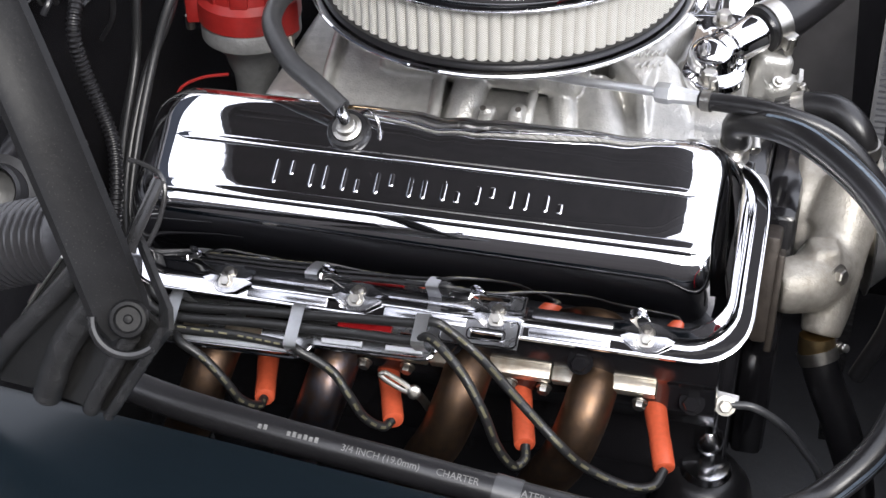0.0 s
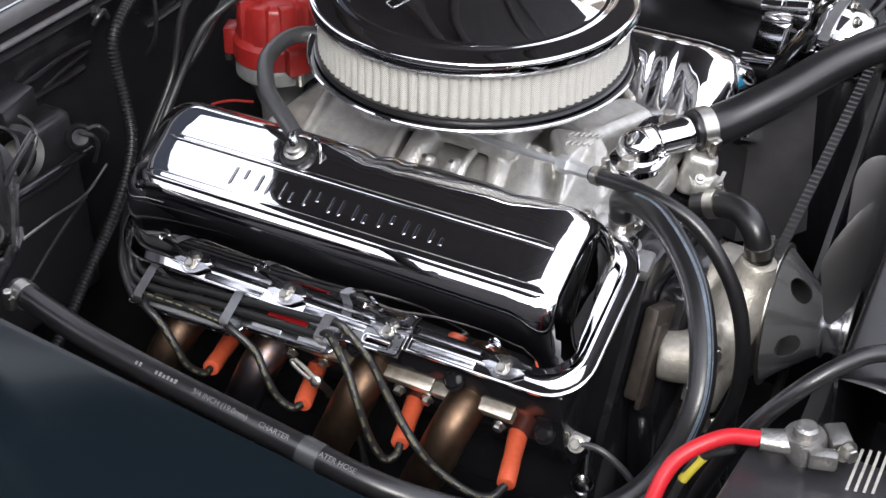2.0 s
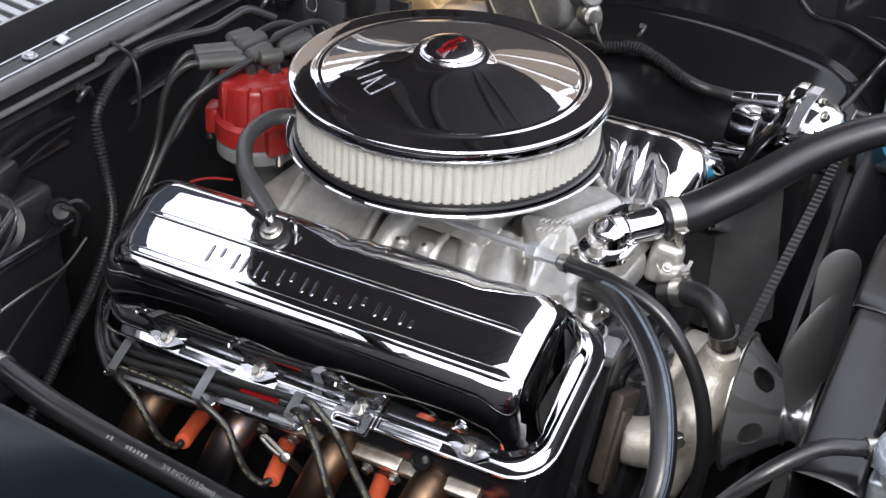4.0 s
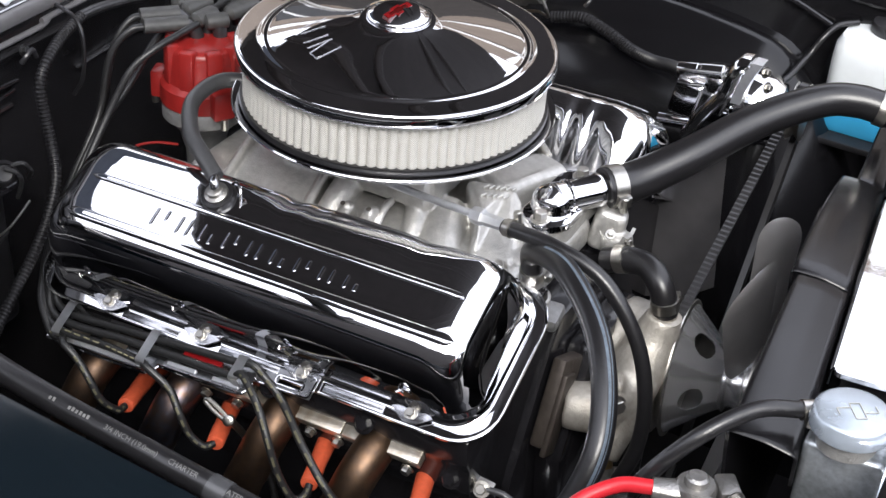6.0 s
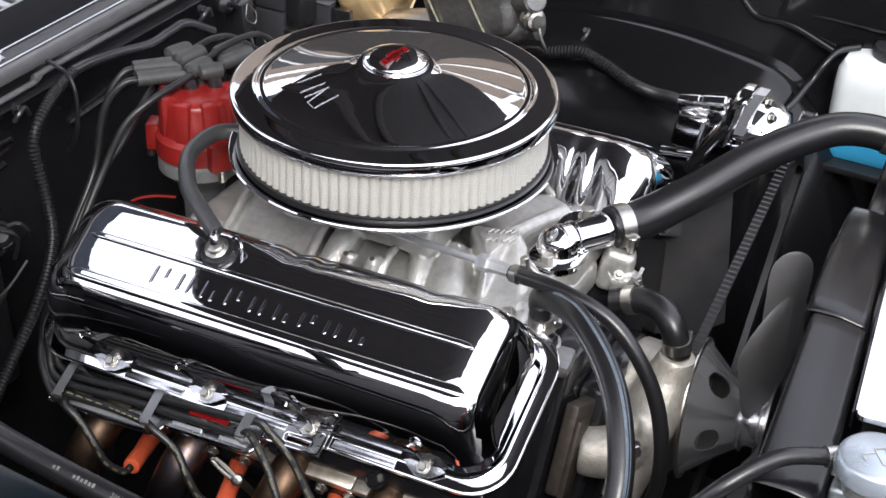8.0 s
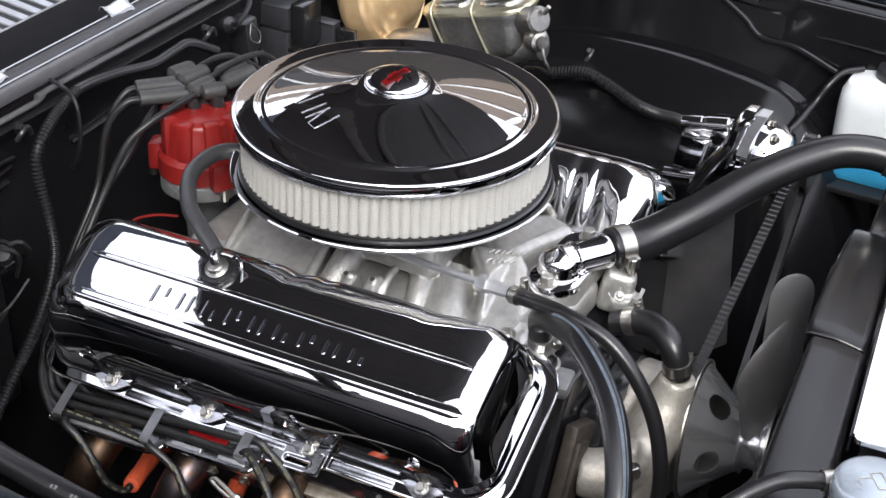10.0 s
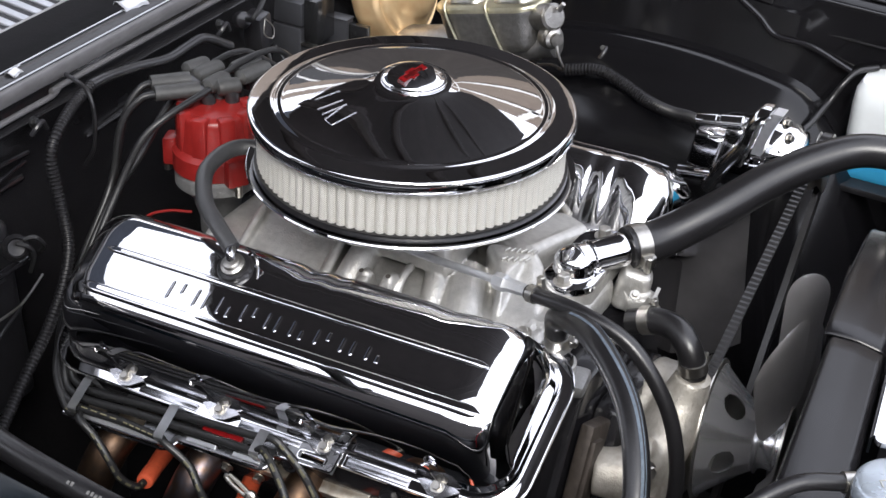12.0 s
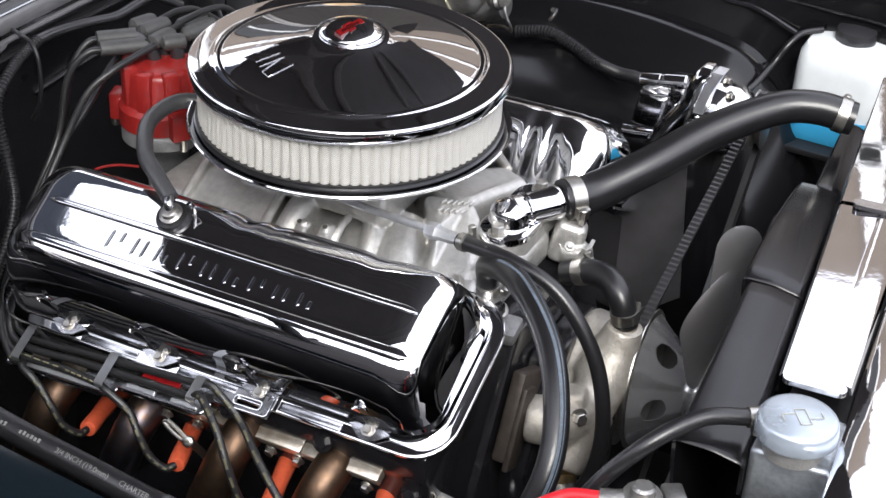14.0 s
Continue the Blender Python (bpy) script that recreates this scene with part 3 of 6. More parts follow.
# ---- air cleaner ----
def air_cleaner():
    a = thing("air_cleaner", "round chrome air cleaner with a white pleated filter", "air cleaner", (0, 0, 0.92))
    prof = [(0.1685, 0.990), (0.1725, 0.986), (0.1742, 0.988), (0.1748, 0.991), (0.1749, 0.995), (0.1744, 0.9985), (0.1733, 1.0008), (0.1722, 1.0016), (0.1714, 1.0018), (0.1700, 1.00185), (0.160, 1.0019), (0.1520, 1.00195),
            (0.1475, 1.0020), (0.1466, 1.0022), (0.1455, 1.0029), (0.1443, 1.0038), (0.1432, 1.0042), (0.1420, 1.0042), (0.1408, 1.0037), (0.1396, 1.0034), (0.1384, 1.0036), (0.1368, 1.0041),
            (0.1345, 1.0047), (0.115, 1.0092), (0.10, 1.0125), (0.08, 1.0169), (0.062, 1.021), (0.050, 1.0240), (0.0455, 1.0254), (0.0425, 1.0266), (0.0405, 1.0274), (0.038, 1.0279), (0.035, 1.028), (0.0, 1.028)]
    lid = part("lid", lathe(prof, seg=192), CHROME, a, "mirror chrome lid", smooth=60)
    part("centre_nut", lathe([(0.0335, 1.0275), (0.0348, 1.029), (0.0346, 1.031), (0.0325, 1.0340), (0.027, 1.0372), (0.018, 1.0398), (0.008, 1.0408), (0.0, 1.041)], seg=64), CHROME, lid, "domed chrome centre cap", smooth=60)
    for grow, h, m, nm, lb in ((1.0, 0.0013, RED_ENAMEL, "badge", "red enamel cross shaped badge"), (1.12, 0.0006, DARK_RED, "badge_edge", "dark rim of the badge"), (0.55, 0.0015, DARK_RED, "badge_centre", "darker sunken centre of the badge")):
        out = [(-0.0245, 0.0052), (-0.0085, 0.0052), (-0.0085, 0.0085), (0.0085, 0.0085), (0.0085, 0.0052), (0.0245, 0.0052), (0.0245, -0.0052), (0.0085, -0.0052), (0.0085, -0.0085), (-0.0085, -0.0085), (-0.0085, -0.0052), (-0.0245, -0.0052)]
        bm = rings(bmesh.new(), [[(x * {1.0: 1.0, 1.12: 1.06, 0.55: 0.72}[grow] + 0.25 * y, y * grow, z) for x, y in out] for z in (-0.004, h)])
        bm.transform(Matrix.Translation((0.004, -0.0095, 1.0398)) @ pose(0, 0, 0, 6, -1, 84) @ Matrix.Scale(0.84, 4))
        part(nm, bm, m, lid, lb)
    bm = bmesh.new()

    def on_cone(x, y):
        return (x, y, 1.0056 + (0.134 - math.hypot(x, y)) * 0.22)
    for line in (((-0.042, -0.0745), (-0.0475, -0.099), (-0.0355, -0.1055), (-0.023, -0.078)), ((-0.065, -0.085), (-0.0485, -0.0625)), ((-0.0555, -0.092), (-0.040, -0.069)), ((-0.0787, -0.069), (-0.062, -0.047)),
                 ((-0.0875, -0.061), (-0.072, -0.031))):
        fine = [Vector(p).lerp(Vector(q), k / 4) for p, q in zip(line, line[1:]) for k in range(4)] + [Vector(line[-1])]
        tube([on_cone(*p) for p in fine], 0.0004, 8, 0, bm, squash=0.7)
    part("stamping", bm, CHROME, lid, "raised stamped bars in the lid", smooth=60)
    n, per = 98, 6
    lo, hi = [], []
    for i in range(n * per):
        t = 2 * math.pi * i / (n * per)
        r = 0.1615 + 0.0040 * abs(math.sin(math.pi * i / per)) ** 0.6
        lo.append((r * math.cos(t), r * math.sin(t), 0.9345))
        hi.append((r * math.cos(t), r * math.sin(t), 0.9905))
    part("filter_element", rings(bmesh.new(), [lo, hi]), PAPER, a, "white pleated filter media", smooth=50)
    part("seal", lathe([(0.155, 0.9295), (0.1685, 0.9295), (0.1695, 0.932), (0.1685, 0.9365), (0.155, 0.9365)], seg=96), RUBBER, a, "black rubber sealing ring")
    part("pan", lathe([(0.05, 0.9165), (0.13, 0.9165), (0.150, 0.9195), (0.168, 0.922), (0.1750, 0.9245), (0.1775, 0.927), (0.1780, 0.9290), (0.1770, 0.9302), (0.1745, 0.9300), (0.168, 0.927), (0.13, 0.922), (0.05, 0.922)],
                      seg=128), CHROME, a, "chrome base pan")
    part("throat", lathe([(0.05, 0.88), (0.052, 0.9170), (0.045, 0.9180)], seg=32), ALU, a)
    return a


air_cleaner()


# ---- valve covers ----
def valve_cover(frame_m, label, near):
    v = thing("valve_cover", label, "valve cover", frame_m, "valve covers")
    x0, x1, y0, y1 = -0.2955, 0.2720, -0.0125, 0.1765
    # clearance dents in the near cover's inner wall: place, depth, half width
    # the far cover's dents are added to break its reflections into folds
    dents = ((-0.006, 0.0040, 0.014), (0.026, 0.0020, 0.010), (0.150, 0.0025, 0.016)) if near else ((-0.181, 0.0050, 0.0060), (-0.2080, 0.0055, 0.0070))
    loops = []
    # height, inset at the ends, on the outer side and on the inner side, corner radius
    for h, ie, io, ii, r in ((0.0, 0, 0, 0, 0.046), (0.0028, 0, 0, 0, 0.046), (0.0034, 0.001, 0.001, 0.001, 0.046), (0.00345, 0.0032, 0.0032, 0.0025, 0.044), (0.00358, 0.0105, 0.0113, 0.0066, 0.041), (0.0036, 0.0125, 0.0135, 0.008, 0.040), (0.0062, 0.0155, 0.0165, 0.0095, 0.038),
                             (0.011, 0.017, 0.018, 0.0105, 0.037), (0.030, 0.0185, 0.0205, 0.012, 0.037), (0.050, 0.021, 0.024, 0.014, 0.036), (0.066, 0.026, 0.029, 0.018, 0.036),
                             (0.078, 0.032, 0.035, 0.024, 0.034), (0.0865, 0.040, 0.043, 0.031, 0.032), (0.0915, 0.049, 0.052, 0.039, 0.030), (0.0942, 0.058, 0.061, 0.048, 0.027), (0.0952, 0.066, 0.069, 0.056, 0.022), (0.0955, 0.071, 0.0735, 0.061, 0.019), (0.0956, 0.08, 0.081, 0.069, 0.016)):
        ring = [Vector((x, y, h)) for x, y in rrect(x0 + ie, x1 - ie, y0 + io, y1 - ii, r, 8)]
        ring[9:9] = [ring[8].lerp(ring[9], k / 110) for k in range(1, 110)]
        deep = min(max((h - 0.008) / 0.05, 0.0), 1.0)
        for q in ring:
            if q.y > 0.09:
                q.y -= deep * sum(d * math.exp(-((q.x - c) / wd) ** 2) for c, d, wd in dents)
        loops.append(ring)
    bm = rings(bmesh.new(), loops)
    bm.transform(frame_m)
    shell = part("shell", bm, CHROME, v, smooth=50)
    bm = bmesh.new()
    for yy, xa, xb, w in ((0.0505, -0.235, 0.231, 0.0062), (0.0975, -0.232, 0.219, 0.0042)):
        loops = []
        for i in range(61):
            t = i / 60
            x = xa + (xb - xa) * t
            e = min(1.0, min(t, 1 - t) * 30)
            ww, hh = w * math.sqrt(max(e * (2 - e), 0.0)) + 1e-4, 0.0030 * e + 1e-5
            loops.append([Vector((x, yy + ww * math.cos(math.pi * k / 10), 0.0950 + hh * math.sin(math.pi * k / 10))) for k in range(11)])
        rings(bm, loops)
    bm.transform(frame_m)
    part("rib", bm, CHROME, shell, "raised pressed ribs", smooth=60)
    # pressed flat pads along the outer flange, between the bolts
    for xa, xb in ((-0.166, -0.092), (-0.040, 0.034), (0.088, 0.158)):
        bm = boxed(((xa + xb) / 2, -0.0055, 0.0040), (xb - xa, 0.0085, 0.0022), bevel=0.0009)
        bm.transform(frame_m)
        part("flange_pad", bm, CHROME_DULL, shell, "bright pressed pad on the flange")
    # nine low plaques pressed up in slanted strokes, each lower than the one before
    bx = -0.134
    for i in range(9):
        w, hgt = (0.0250 if i == 0 else 0.0215), 0.0245 - 0.0010 * i
        strokes = [((0.0, -0.5), (0.0, 0.5)), ((0.55, -0.5 if i % 3 else -0.1), (0.55, 0.5 if (i + 1) % 3 else 0.1))]
        bm = bmesh.new()
        for (ax, ay), (cx, cy) in strokes:
            a, c = Vector((ax * w, ay * hgt, 0)), Vector((cx * w, cy * hgt, 0))
            d = (c - a).normalized()
            sd = Vector((-d.y, d.x, 0))
            loops = []
            for q in range(11):
                t = q / 10
                e = math.sqrt(max(1 - (2 * t - 1) ** 8, 0.0)) + 0.02
                mid = a.lerp(c, t)
                loops.append([mid + sd * (0.0036 * e * (1 - u / 6)) + Vector((0, 0, 0.00075 * e * (1 + math.cos(math.pi * (1 - u / 6))) / 2)) for u in range(13)])
            rings(bm, loops)
        bm.transform(frame_m @ Matrix.Translation((bx, 0.0735, 0.0953)) @ Matrix.Shear("XY", 4, (0.38, 0.0)))
        part("raised_bar", bm, CHROME, shell, "slanted strokes pressed into the chrome", smooth=60)
        bx += w + 0.0072
    return v


valve_cover(COV, "chrome valve cover with pressed ribs and slanted raised shapes", True)
valve_cover(FAR, "chrome valve cover on the bank across the intake", False)


# ---- engine block, heads, intake ----
def engine_block():
    e = thing("engine_block", "black painted engine block with cylinder heads", "engine", (0, 0, 0.3))
    near = [(-0.268, 0.731), (-0.264, 0.700), (-0.258, 0.690), (-0.252, 0.655), (-0.225, 0.615), (-0.15, 0.585), (-0.10, 0.62), (-0.10, 0.80), (-0.108, 0.829), (-0.118, 0.827)]
    part("cylinder_head", extrude_profile(near, -0.272, 0.252, bevel=0.003, steps=1), BLACK_PAINT, e, "black painted cylinder head")
    part("cylinder_head", extrude_profile([(-y, z) for y, z in near], -0.265, 0.25, bevel=0.003), BLACK_PAINT, e, "black painted cylinder head")
    part("crankcase", extrude_profile([(-0.17, 0.62), (-0.19, 0.52), (-0.17, 0.36), (0.17, 0.36), (0.19, 0.52), (0.17, 0.62), (0.09, 0.78), (-0.09, 0.78)], -0.27, 0.262, bevel=0.006), BLACK_PAINT, e)
    part("timing_cover", extrude_profile([(-0.12, 0.62), (-0.10, 0.46), (0.10, 0.46), (0.12, 0.62), (0.06, 0.74), (-0.06, 0.74)], 0.262, 0.295, bevel=0.008), BLACK_PAINT, e)
    bm = bmesh.new()
    box(bm, (0.286, -0.124, 0.698), (0.007, 0.028, 0.092), (-24, 0, 0), bevel=0.002)
    box(bm, (0.276, -0.100, 0.700), (0.016, 0.070, 0.100), (-24, 0, 0), bevel=0.004)
    part("end_plate", bm, RUSTY, e, "weathered grey head end plate")
    for x, y, z in ((0.232, -0.257, 0.682), (0.02, -0.268, 0.712), (0.135, -0.268, 0.716), (-0.1, -0.266, 0.706), (-0.2, -0.266, 0.70)):
        part("head_bolt", bolt(bmesh.new(), (x, y, z), (0, -0.9, 0.45), 0.0075, 0.007), BLACK_PAINT, e)
    return e


engine_block()


def intake_manifold():
    """Cast dual plane intake: plenum, fat runners and the rails on the heads, fused into one casting."""
    im = thing("intake_manifold", "bare cast aluminium intake manifold", "intake manifold", (0, 0, 0.78))
    bm = bmesh.new()
    def slab(plan, low, tops, bevel):
        made = bmesh.new()
        rings(made, [[(x, y, low) for x, y in plan], [(x, y, z) for (x, y), z in zip(plan, tops)]])
        bmesh.ops.recalc_face_normals(made, faces=made.faces)
        bmesh.ops.bevel(made, geom=made.edges[:], offset=bevel, segments=3, affect="EDGES", profile=0.5)
        me = bpy.data.meshes.new("slab")
        made.to_mesh(me)
        made.free()
        bm.from_mesh(me)
        bpy.data.meshes.remove(me)
    box(bm, (-0.005, 0, 0.872), (0.19, 0.15, 0.05), bevel=0.012, seg=3)
    box(bm, (0.0, 0, 0.805), (0.42, 0.20, 0.045), bevel=0.01)
    # broad front runners with sloping shoulders, rear plenum arms
    slab([(0.100, -0.012), (0.150, 0.012), (0.171, -0.006), (0.196, -0.062), (0.206, -0.118), (0.153, -0.122), (0.146, -0.088), (0.135, -0.052)], 0.78, [0.872, 0.868, 0.860, 0.834, 0.812, 0.812, 0.830, 0.856], 0.009)
    slab([(0.070, 0.02), (0.128, 0.135), (0.170, 0.118), (0.162, 0.060), (0.150, -0.01)], 0.78, [0.874, 0.846, 0.846, 0.858, 0.868], 0.011)
    slab([(-0.155, -0.02), (-0.045, -0.02), (-0.034, -0.122), (-0.150, -0.122)], 0.78, [0.872, 0.874, 0.836, 0.832], 0.010)
    slab([(-0.155, 0.02), (-0.150, 0.122), (-0.034, 0.122), (-0.045, 0.02)], 0.78, [0.872, 0.832, 0.836, 0.874], 0.014)
    # web between the rear arms, with a raised edge
    tube([(-0.148, -0.026, 0.872), (-0.146, -0.075, 0.854), (-0.143, -0.120, 0.834)], 0.006, 10, 5, bm)
    tube([(-0.045, -0.026, 0.874), (-0.040, -0.075, 0.856), (-0.036, -0.118, 0.836)], 0.006, 10, 5, bm)
    for s in (-1, 1):
        # fat barrel, slim runner, side boss
        tube([(0.092, s * 0.030, 0.832), (0.106, s * 0.070, 0.824), (0.120, s * 0.106, 0.807), (0.128, s * 0.130, 0.785)], lambda t: 0.0245 + 0.003 * t, 24, 6, bm)
        tube([(0.060, s * 0.035, 0.858), (0.070, s * 0.062, 0.846), (0.080, s * 0.090, 0.828), (0.088, s * 0.120, 0.800)], 0.0125, 18, 6, bm)
        tube([(-0.010, s * 0.050, 0.856), (-0.012, s * 0.085, 0.845), (-0.014, s * 0.125, 0.815)], 0.0165, 16, 5, bm)
        tube([(0.048, s * 0.078, 0.856), (0.049, s * 0.100, 0.852), (0.051, s * 0.126, 0.828)], 0.0048, 10, 5, bm)
        box(bm, (0.0, s * 0.124, 0.817), (0.46, 0.020, 0.028), (s * -30, 2, 0), bevel=0.004)
        # open boss in the middle
        for dx in (-0.014, 0.012):
            box(bm, (0.028 + dx, s * 0.116, 0.842), (0.014, 0.026, 0.026), (s * -22, 0, dx * 500), bevel=0.004)
        box(bm, (0.028, s * 0.112, 0.826), (0.056, 0.03, 0.014), bevel=0.004)
    # thermostat crossover
    box(bm, (0.195, -0.01, 0.815), (0.070, 0.13, 0.040), bevel=0.012, seg=3)
    for s in (-1, 1):
        box(bm, (0.03, s * 0.085, 0.817), (0.13, 0.075, 0.034), (s * -10, 0, 0), bevel=0.006)
    cast = part("casting", bm, ALU, im, smooth=180)
    rm = cast.modifiers.new("fuse", "REMESH")
    rm.mode, rm.voxel_size, rm.use_smooth_shade = "VOXEL", 0.0017, True
    sm = cast.modifiers.new("soften", "SMOOTH")
    sm.factor, sm.iterations = 0.5, 3
    for k in range(11):
        row, col = k // 6, k % 6
        x, y = 0.128 + 0.0052 * col + 0.004 * row, -0.002 + 0.0030 * col - 0.014 * row
        part("cast_mark", boxed((x, y - 0.012, 0.8702 - 0.14 * (x - 0.12) + 0.10 * y), (0.0022, 0.0080, 0.0036), (8, 6, -28 + 9 * (k % 3)), bevel=0.0007, seg=1), ALU, im, "raised casting mark")
    lug = part("lug", box(boxed((0.012, -0.114, 0.846), (0.012, 0.018, 0.024), (-20, 12, 10), bevel=0.005, seg=3), (0.042, -0.112, 0.848), (0.012, 0.018, 0.026), (-20, -10, -8), bevel=0.005, seg=3), ALU, im, "cast open lug")
    part("lug_web", boxed((0.027, -0.119, 0.834), (0.030, 0.012, 0.010), (-30, 0, 0), bevel=0.004, seg=3), ALU, lug)
    # thin dark discs paint the shade of bolt holes, none is cut
    for x in (0.011, 0.043):
        part("hole_disc", lathe([(0.0028, 0.0), (0.0028, 0.0006)], axis_frame((x, -0.1195, 0.8595 if x < 0.03 else 0.863), (0, -0.35, 0.93)), 12), HOLE_DARK, lug)
    for x, y, z in ((0.147, -0.122, 0.834), (-0.165, -0.122, 0.822), (0.196, -0.112, 0.843)):
        part("bolt", bolt(bmesh.new(), (x, y, z), (0, -0.35, 0.93), 0.0062, 0.006), STEEL, im)
    return im


intake_manifold()


# ---- hoses and cables ----
def hose(name, label, category, points, r, material=None, seg=18, per=10, ends=()):
    """A hose as a thing, with its clamps as parts; ends: shares of the way that carry a clamp."""
    h = thing(name, label, category, points[0])
    body = part("tube", tube(points, r, seg, per), material or RUBBER, h)
    fr = frames_along(smooth_path(points, per))
    rr = r if not callable(r) else r(0.5)
    for share, width, *turn in ends:
        p, s, u, w = fr[min(int(share * (len(fr) - 1)), len(fr) - 1)]
        clamp("hose_clamp", p, w, (r(share) if callable(r) else rr) + 0.0004, h, width, turn[0] if turn else 0.0)
    return h, fr


def stripe(fr, a, b, r, face, half, material, parent, name="stripe", label=""):
    """A printed line along the side of a hose that faces the given way."""
    bm = bmesh.new()
    rows = []
    for p, s, u, w in fr[int(a * (len(fr) - 1)):int(b * (len(fr) - 1)) + 1]:
        f = Vector(face)
        f = (f - f.dot(w) * w).normalized()
        g = w.cross(f)
        rows.append([p + (r + 0.0003) * (math.cos(t) * f + math.sin(t) * g) for t in (-half, 0, half)])
    vs = [[bm.verts.new(q) for q in row] for row in rows]
    for x, y in zip(vs, vs[1:]):
        for i in range(2):
            bm.faces.new((x[i], x[i + 1], y[i + 1], y[i]))
    bmesh.ops.solidify(bm, geom=bm.faces[:], thickness=0.0002)
    return part(name, bm, material, parent, label)


HEATER = [(0.233, -0.110, 0.852), (0.238, -0.123, 0.885), (0.296, -0.173, 0.908), (0.363, -0.244, 0.895), (0.399, -0.311, 0.844), (0.387, -0.355, 0.781), (0.354, -0.390, 0.747),
          (0.322, -0.420, 0.743), (0.268, -0.461, 0.759), (0.200, -0.497, 0.785), (0.12, -0.503, 0.797), (0.04, -0.503, 0.805), (-0.04, -0.502, 0.812), (-0.12, -0.498, 0.819), (-0.18, -0.49, 0.824), (-0.222, -0.482, 0.826)]
hh, hf = hose("heater_hose", "black rubber heater hose with a pale blue stripe", "hose", HEATER, 0.0122, ends=((0.003, 0.012), (0.985, 0.013)))
stripe(hf, 0.10, 0.50, 0.0122, (0.62, -0.62, 0.48), 0.12, BLUE_STRIPE, hh, label="pale blue printed stripe")
stripe(hf, 0.12, 0.50, 0.0122, (0.80, -0.50, 0.32), 0.045, BLUE_STRIPE, hh, label="thin pale printed line")


def hose_print(text, x, width, bar=False):
    """Printing on the straight run of the heater hose, on its upper side."""
    z = 0.8015 - 0.09 * (x - 0.08)
    way = Vector((-0.05, -0.52, 0.85)).normalized()
    m = Matrix.Translation(Vector((x, -0.5025, z)) + way * 0.0126) @ Matrix.Rotation(radians(5.2), 4, "Y") @ Matrix.Rotation(radians(31), 4, "X")
    if bar:
        bm = bmesh.new()
        for k in range(int(width / 0.0042)):
            box(bm, (-width / 2 + 0.0042 * k + 0.002, 0.0004 * (k % 2), 0), (0.0026, 0.0034 + 0.0006 * (k % 2), 0.0003))
        bm.transform(m)
        part("print_bar", bm, HOSE_PRINT, hh, "white printed bar")
    else:
        words(text, 0.0072, m, HOSE_PRINT, "printing", hh, 0.0001, "white printed letters")


hose_print("", -0.052, 0.010, True)
hose_print("", -0.022, 0.026, True)
hose_print("3/4 INCH (19.0mm)", 0.036, 0.07)
hose_print("CHARTER", 0.093, 0.034)
hose_print("ATER HOSE", 0.158, 0.045)
part("sleeve", tube([(0.117, -0.5032, 0.7974), (0.127, -0.5032, 0.7962), (0.137, -0.5031, 0.795)], 0.0134, 18, 2), RUBBER_GREY, hh, "grey worn sleeve")

ch, cf = hose("fuel_hose", "thin black rubber hose with small clamp", "hose", [(0.200, -0.118, 0.898), (0.265, -0.135, 0.906), (0.320, -0.140, 0.891), (0.364, -0.146, 0.843), (0.385, -0.153, 0.785), (0.386, -0.156, 0.721), (0.367, -0.162, 0.657)],
              0.0078, ends=((0.02, 0.008),))


def fuel_line():
    f = thing("fuel_line", "bright steel fuel line with hex fitting", "pipe", (0.2, -0.118, 0.89))
    part("pipe", tube([(0.03, -0.102, 0.893), (0.09, -0.108, 0.894), (0.15, -0.115, 0.898), (0.185, -0.117, 0.8985)], 0.0041, 14, 6), STRAP, f)
    m = axis_frame((0.160, -0.1152, 0.8980), (0.055, -0.0035, 0.001))
    part("fitting", lathe([(0.004, 0), (0.0082, 0.002), (0.0092, 0.006), (0.0092, 0.014), (0.0075, 0.018), (0.0068, 0.030), (0.0060, 0.040)], m, 6), STRAP, f, "hexagonal bright fitting", smooth=20)
    return f


fuel_line()
hose("pcv_hose", "grey black rubber breather hose", "hose", [(-0.0885, -0.209, 0.900), (-0.116, -0.195, 0.912), (-0.149, -0.170, 0.917), (-0.183, -0.118, 0.922), (-0.177, -0.066, 0.926), (-0.123, -0.040, 0.918)],
     0.0090, RUBBER_GREY)
hose("radiator_hose", "thick black upper radiator hose", "hose", [(0.2335, 0.063, 0.8660), (0.258, 0.093, 0.8700), (0.300, 0.143, 0.8925), (0.346, 0.205, 0.921), (0.400, 0.258, 0.942), (0.440, 0.280, 0.945), (0.480, 0.290, 0.938)],
     lambda t: 0.0232 - 0.0042 * min(t * 1.5, 1.0), per=12, seg=28, ends=((0.06, 0.016, 190), (0.95, 0.012)))
hose("bypass_hose", "short moulded black rubber elbow hose", "hose", [(0.262, 0.020, 0.806), (0.290, 0.018, 0.818), (0.315, 0.012, 0.821), (0.333, 0.002, 0.812), (0.342, -0.002, 0.797), (0.345, -0.001, 0.780)], 0.0140,
     ends=((0.14, 0.012), (0.86, 0.012)))
hose("overflow_hose", "thin black overflow hose to the radiator cap", "hose", [(0.571, -0.326, 0.9685), (0.536, -0.352, 0.970), (0.502, -0.389, 0.950), (0.468, -0.407, 0.899), (0.435, -0.390, 0.810), (0.414, -0.37, 0.720), (0.405, -0.36, 0.62)],
     0.0070, ends=((0.012, 0.010),))
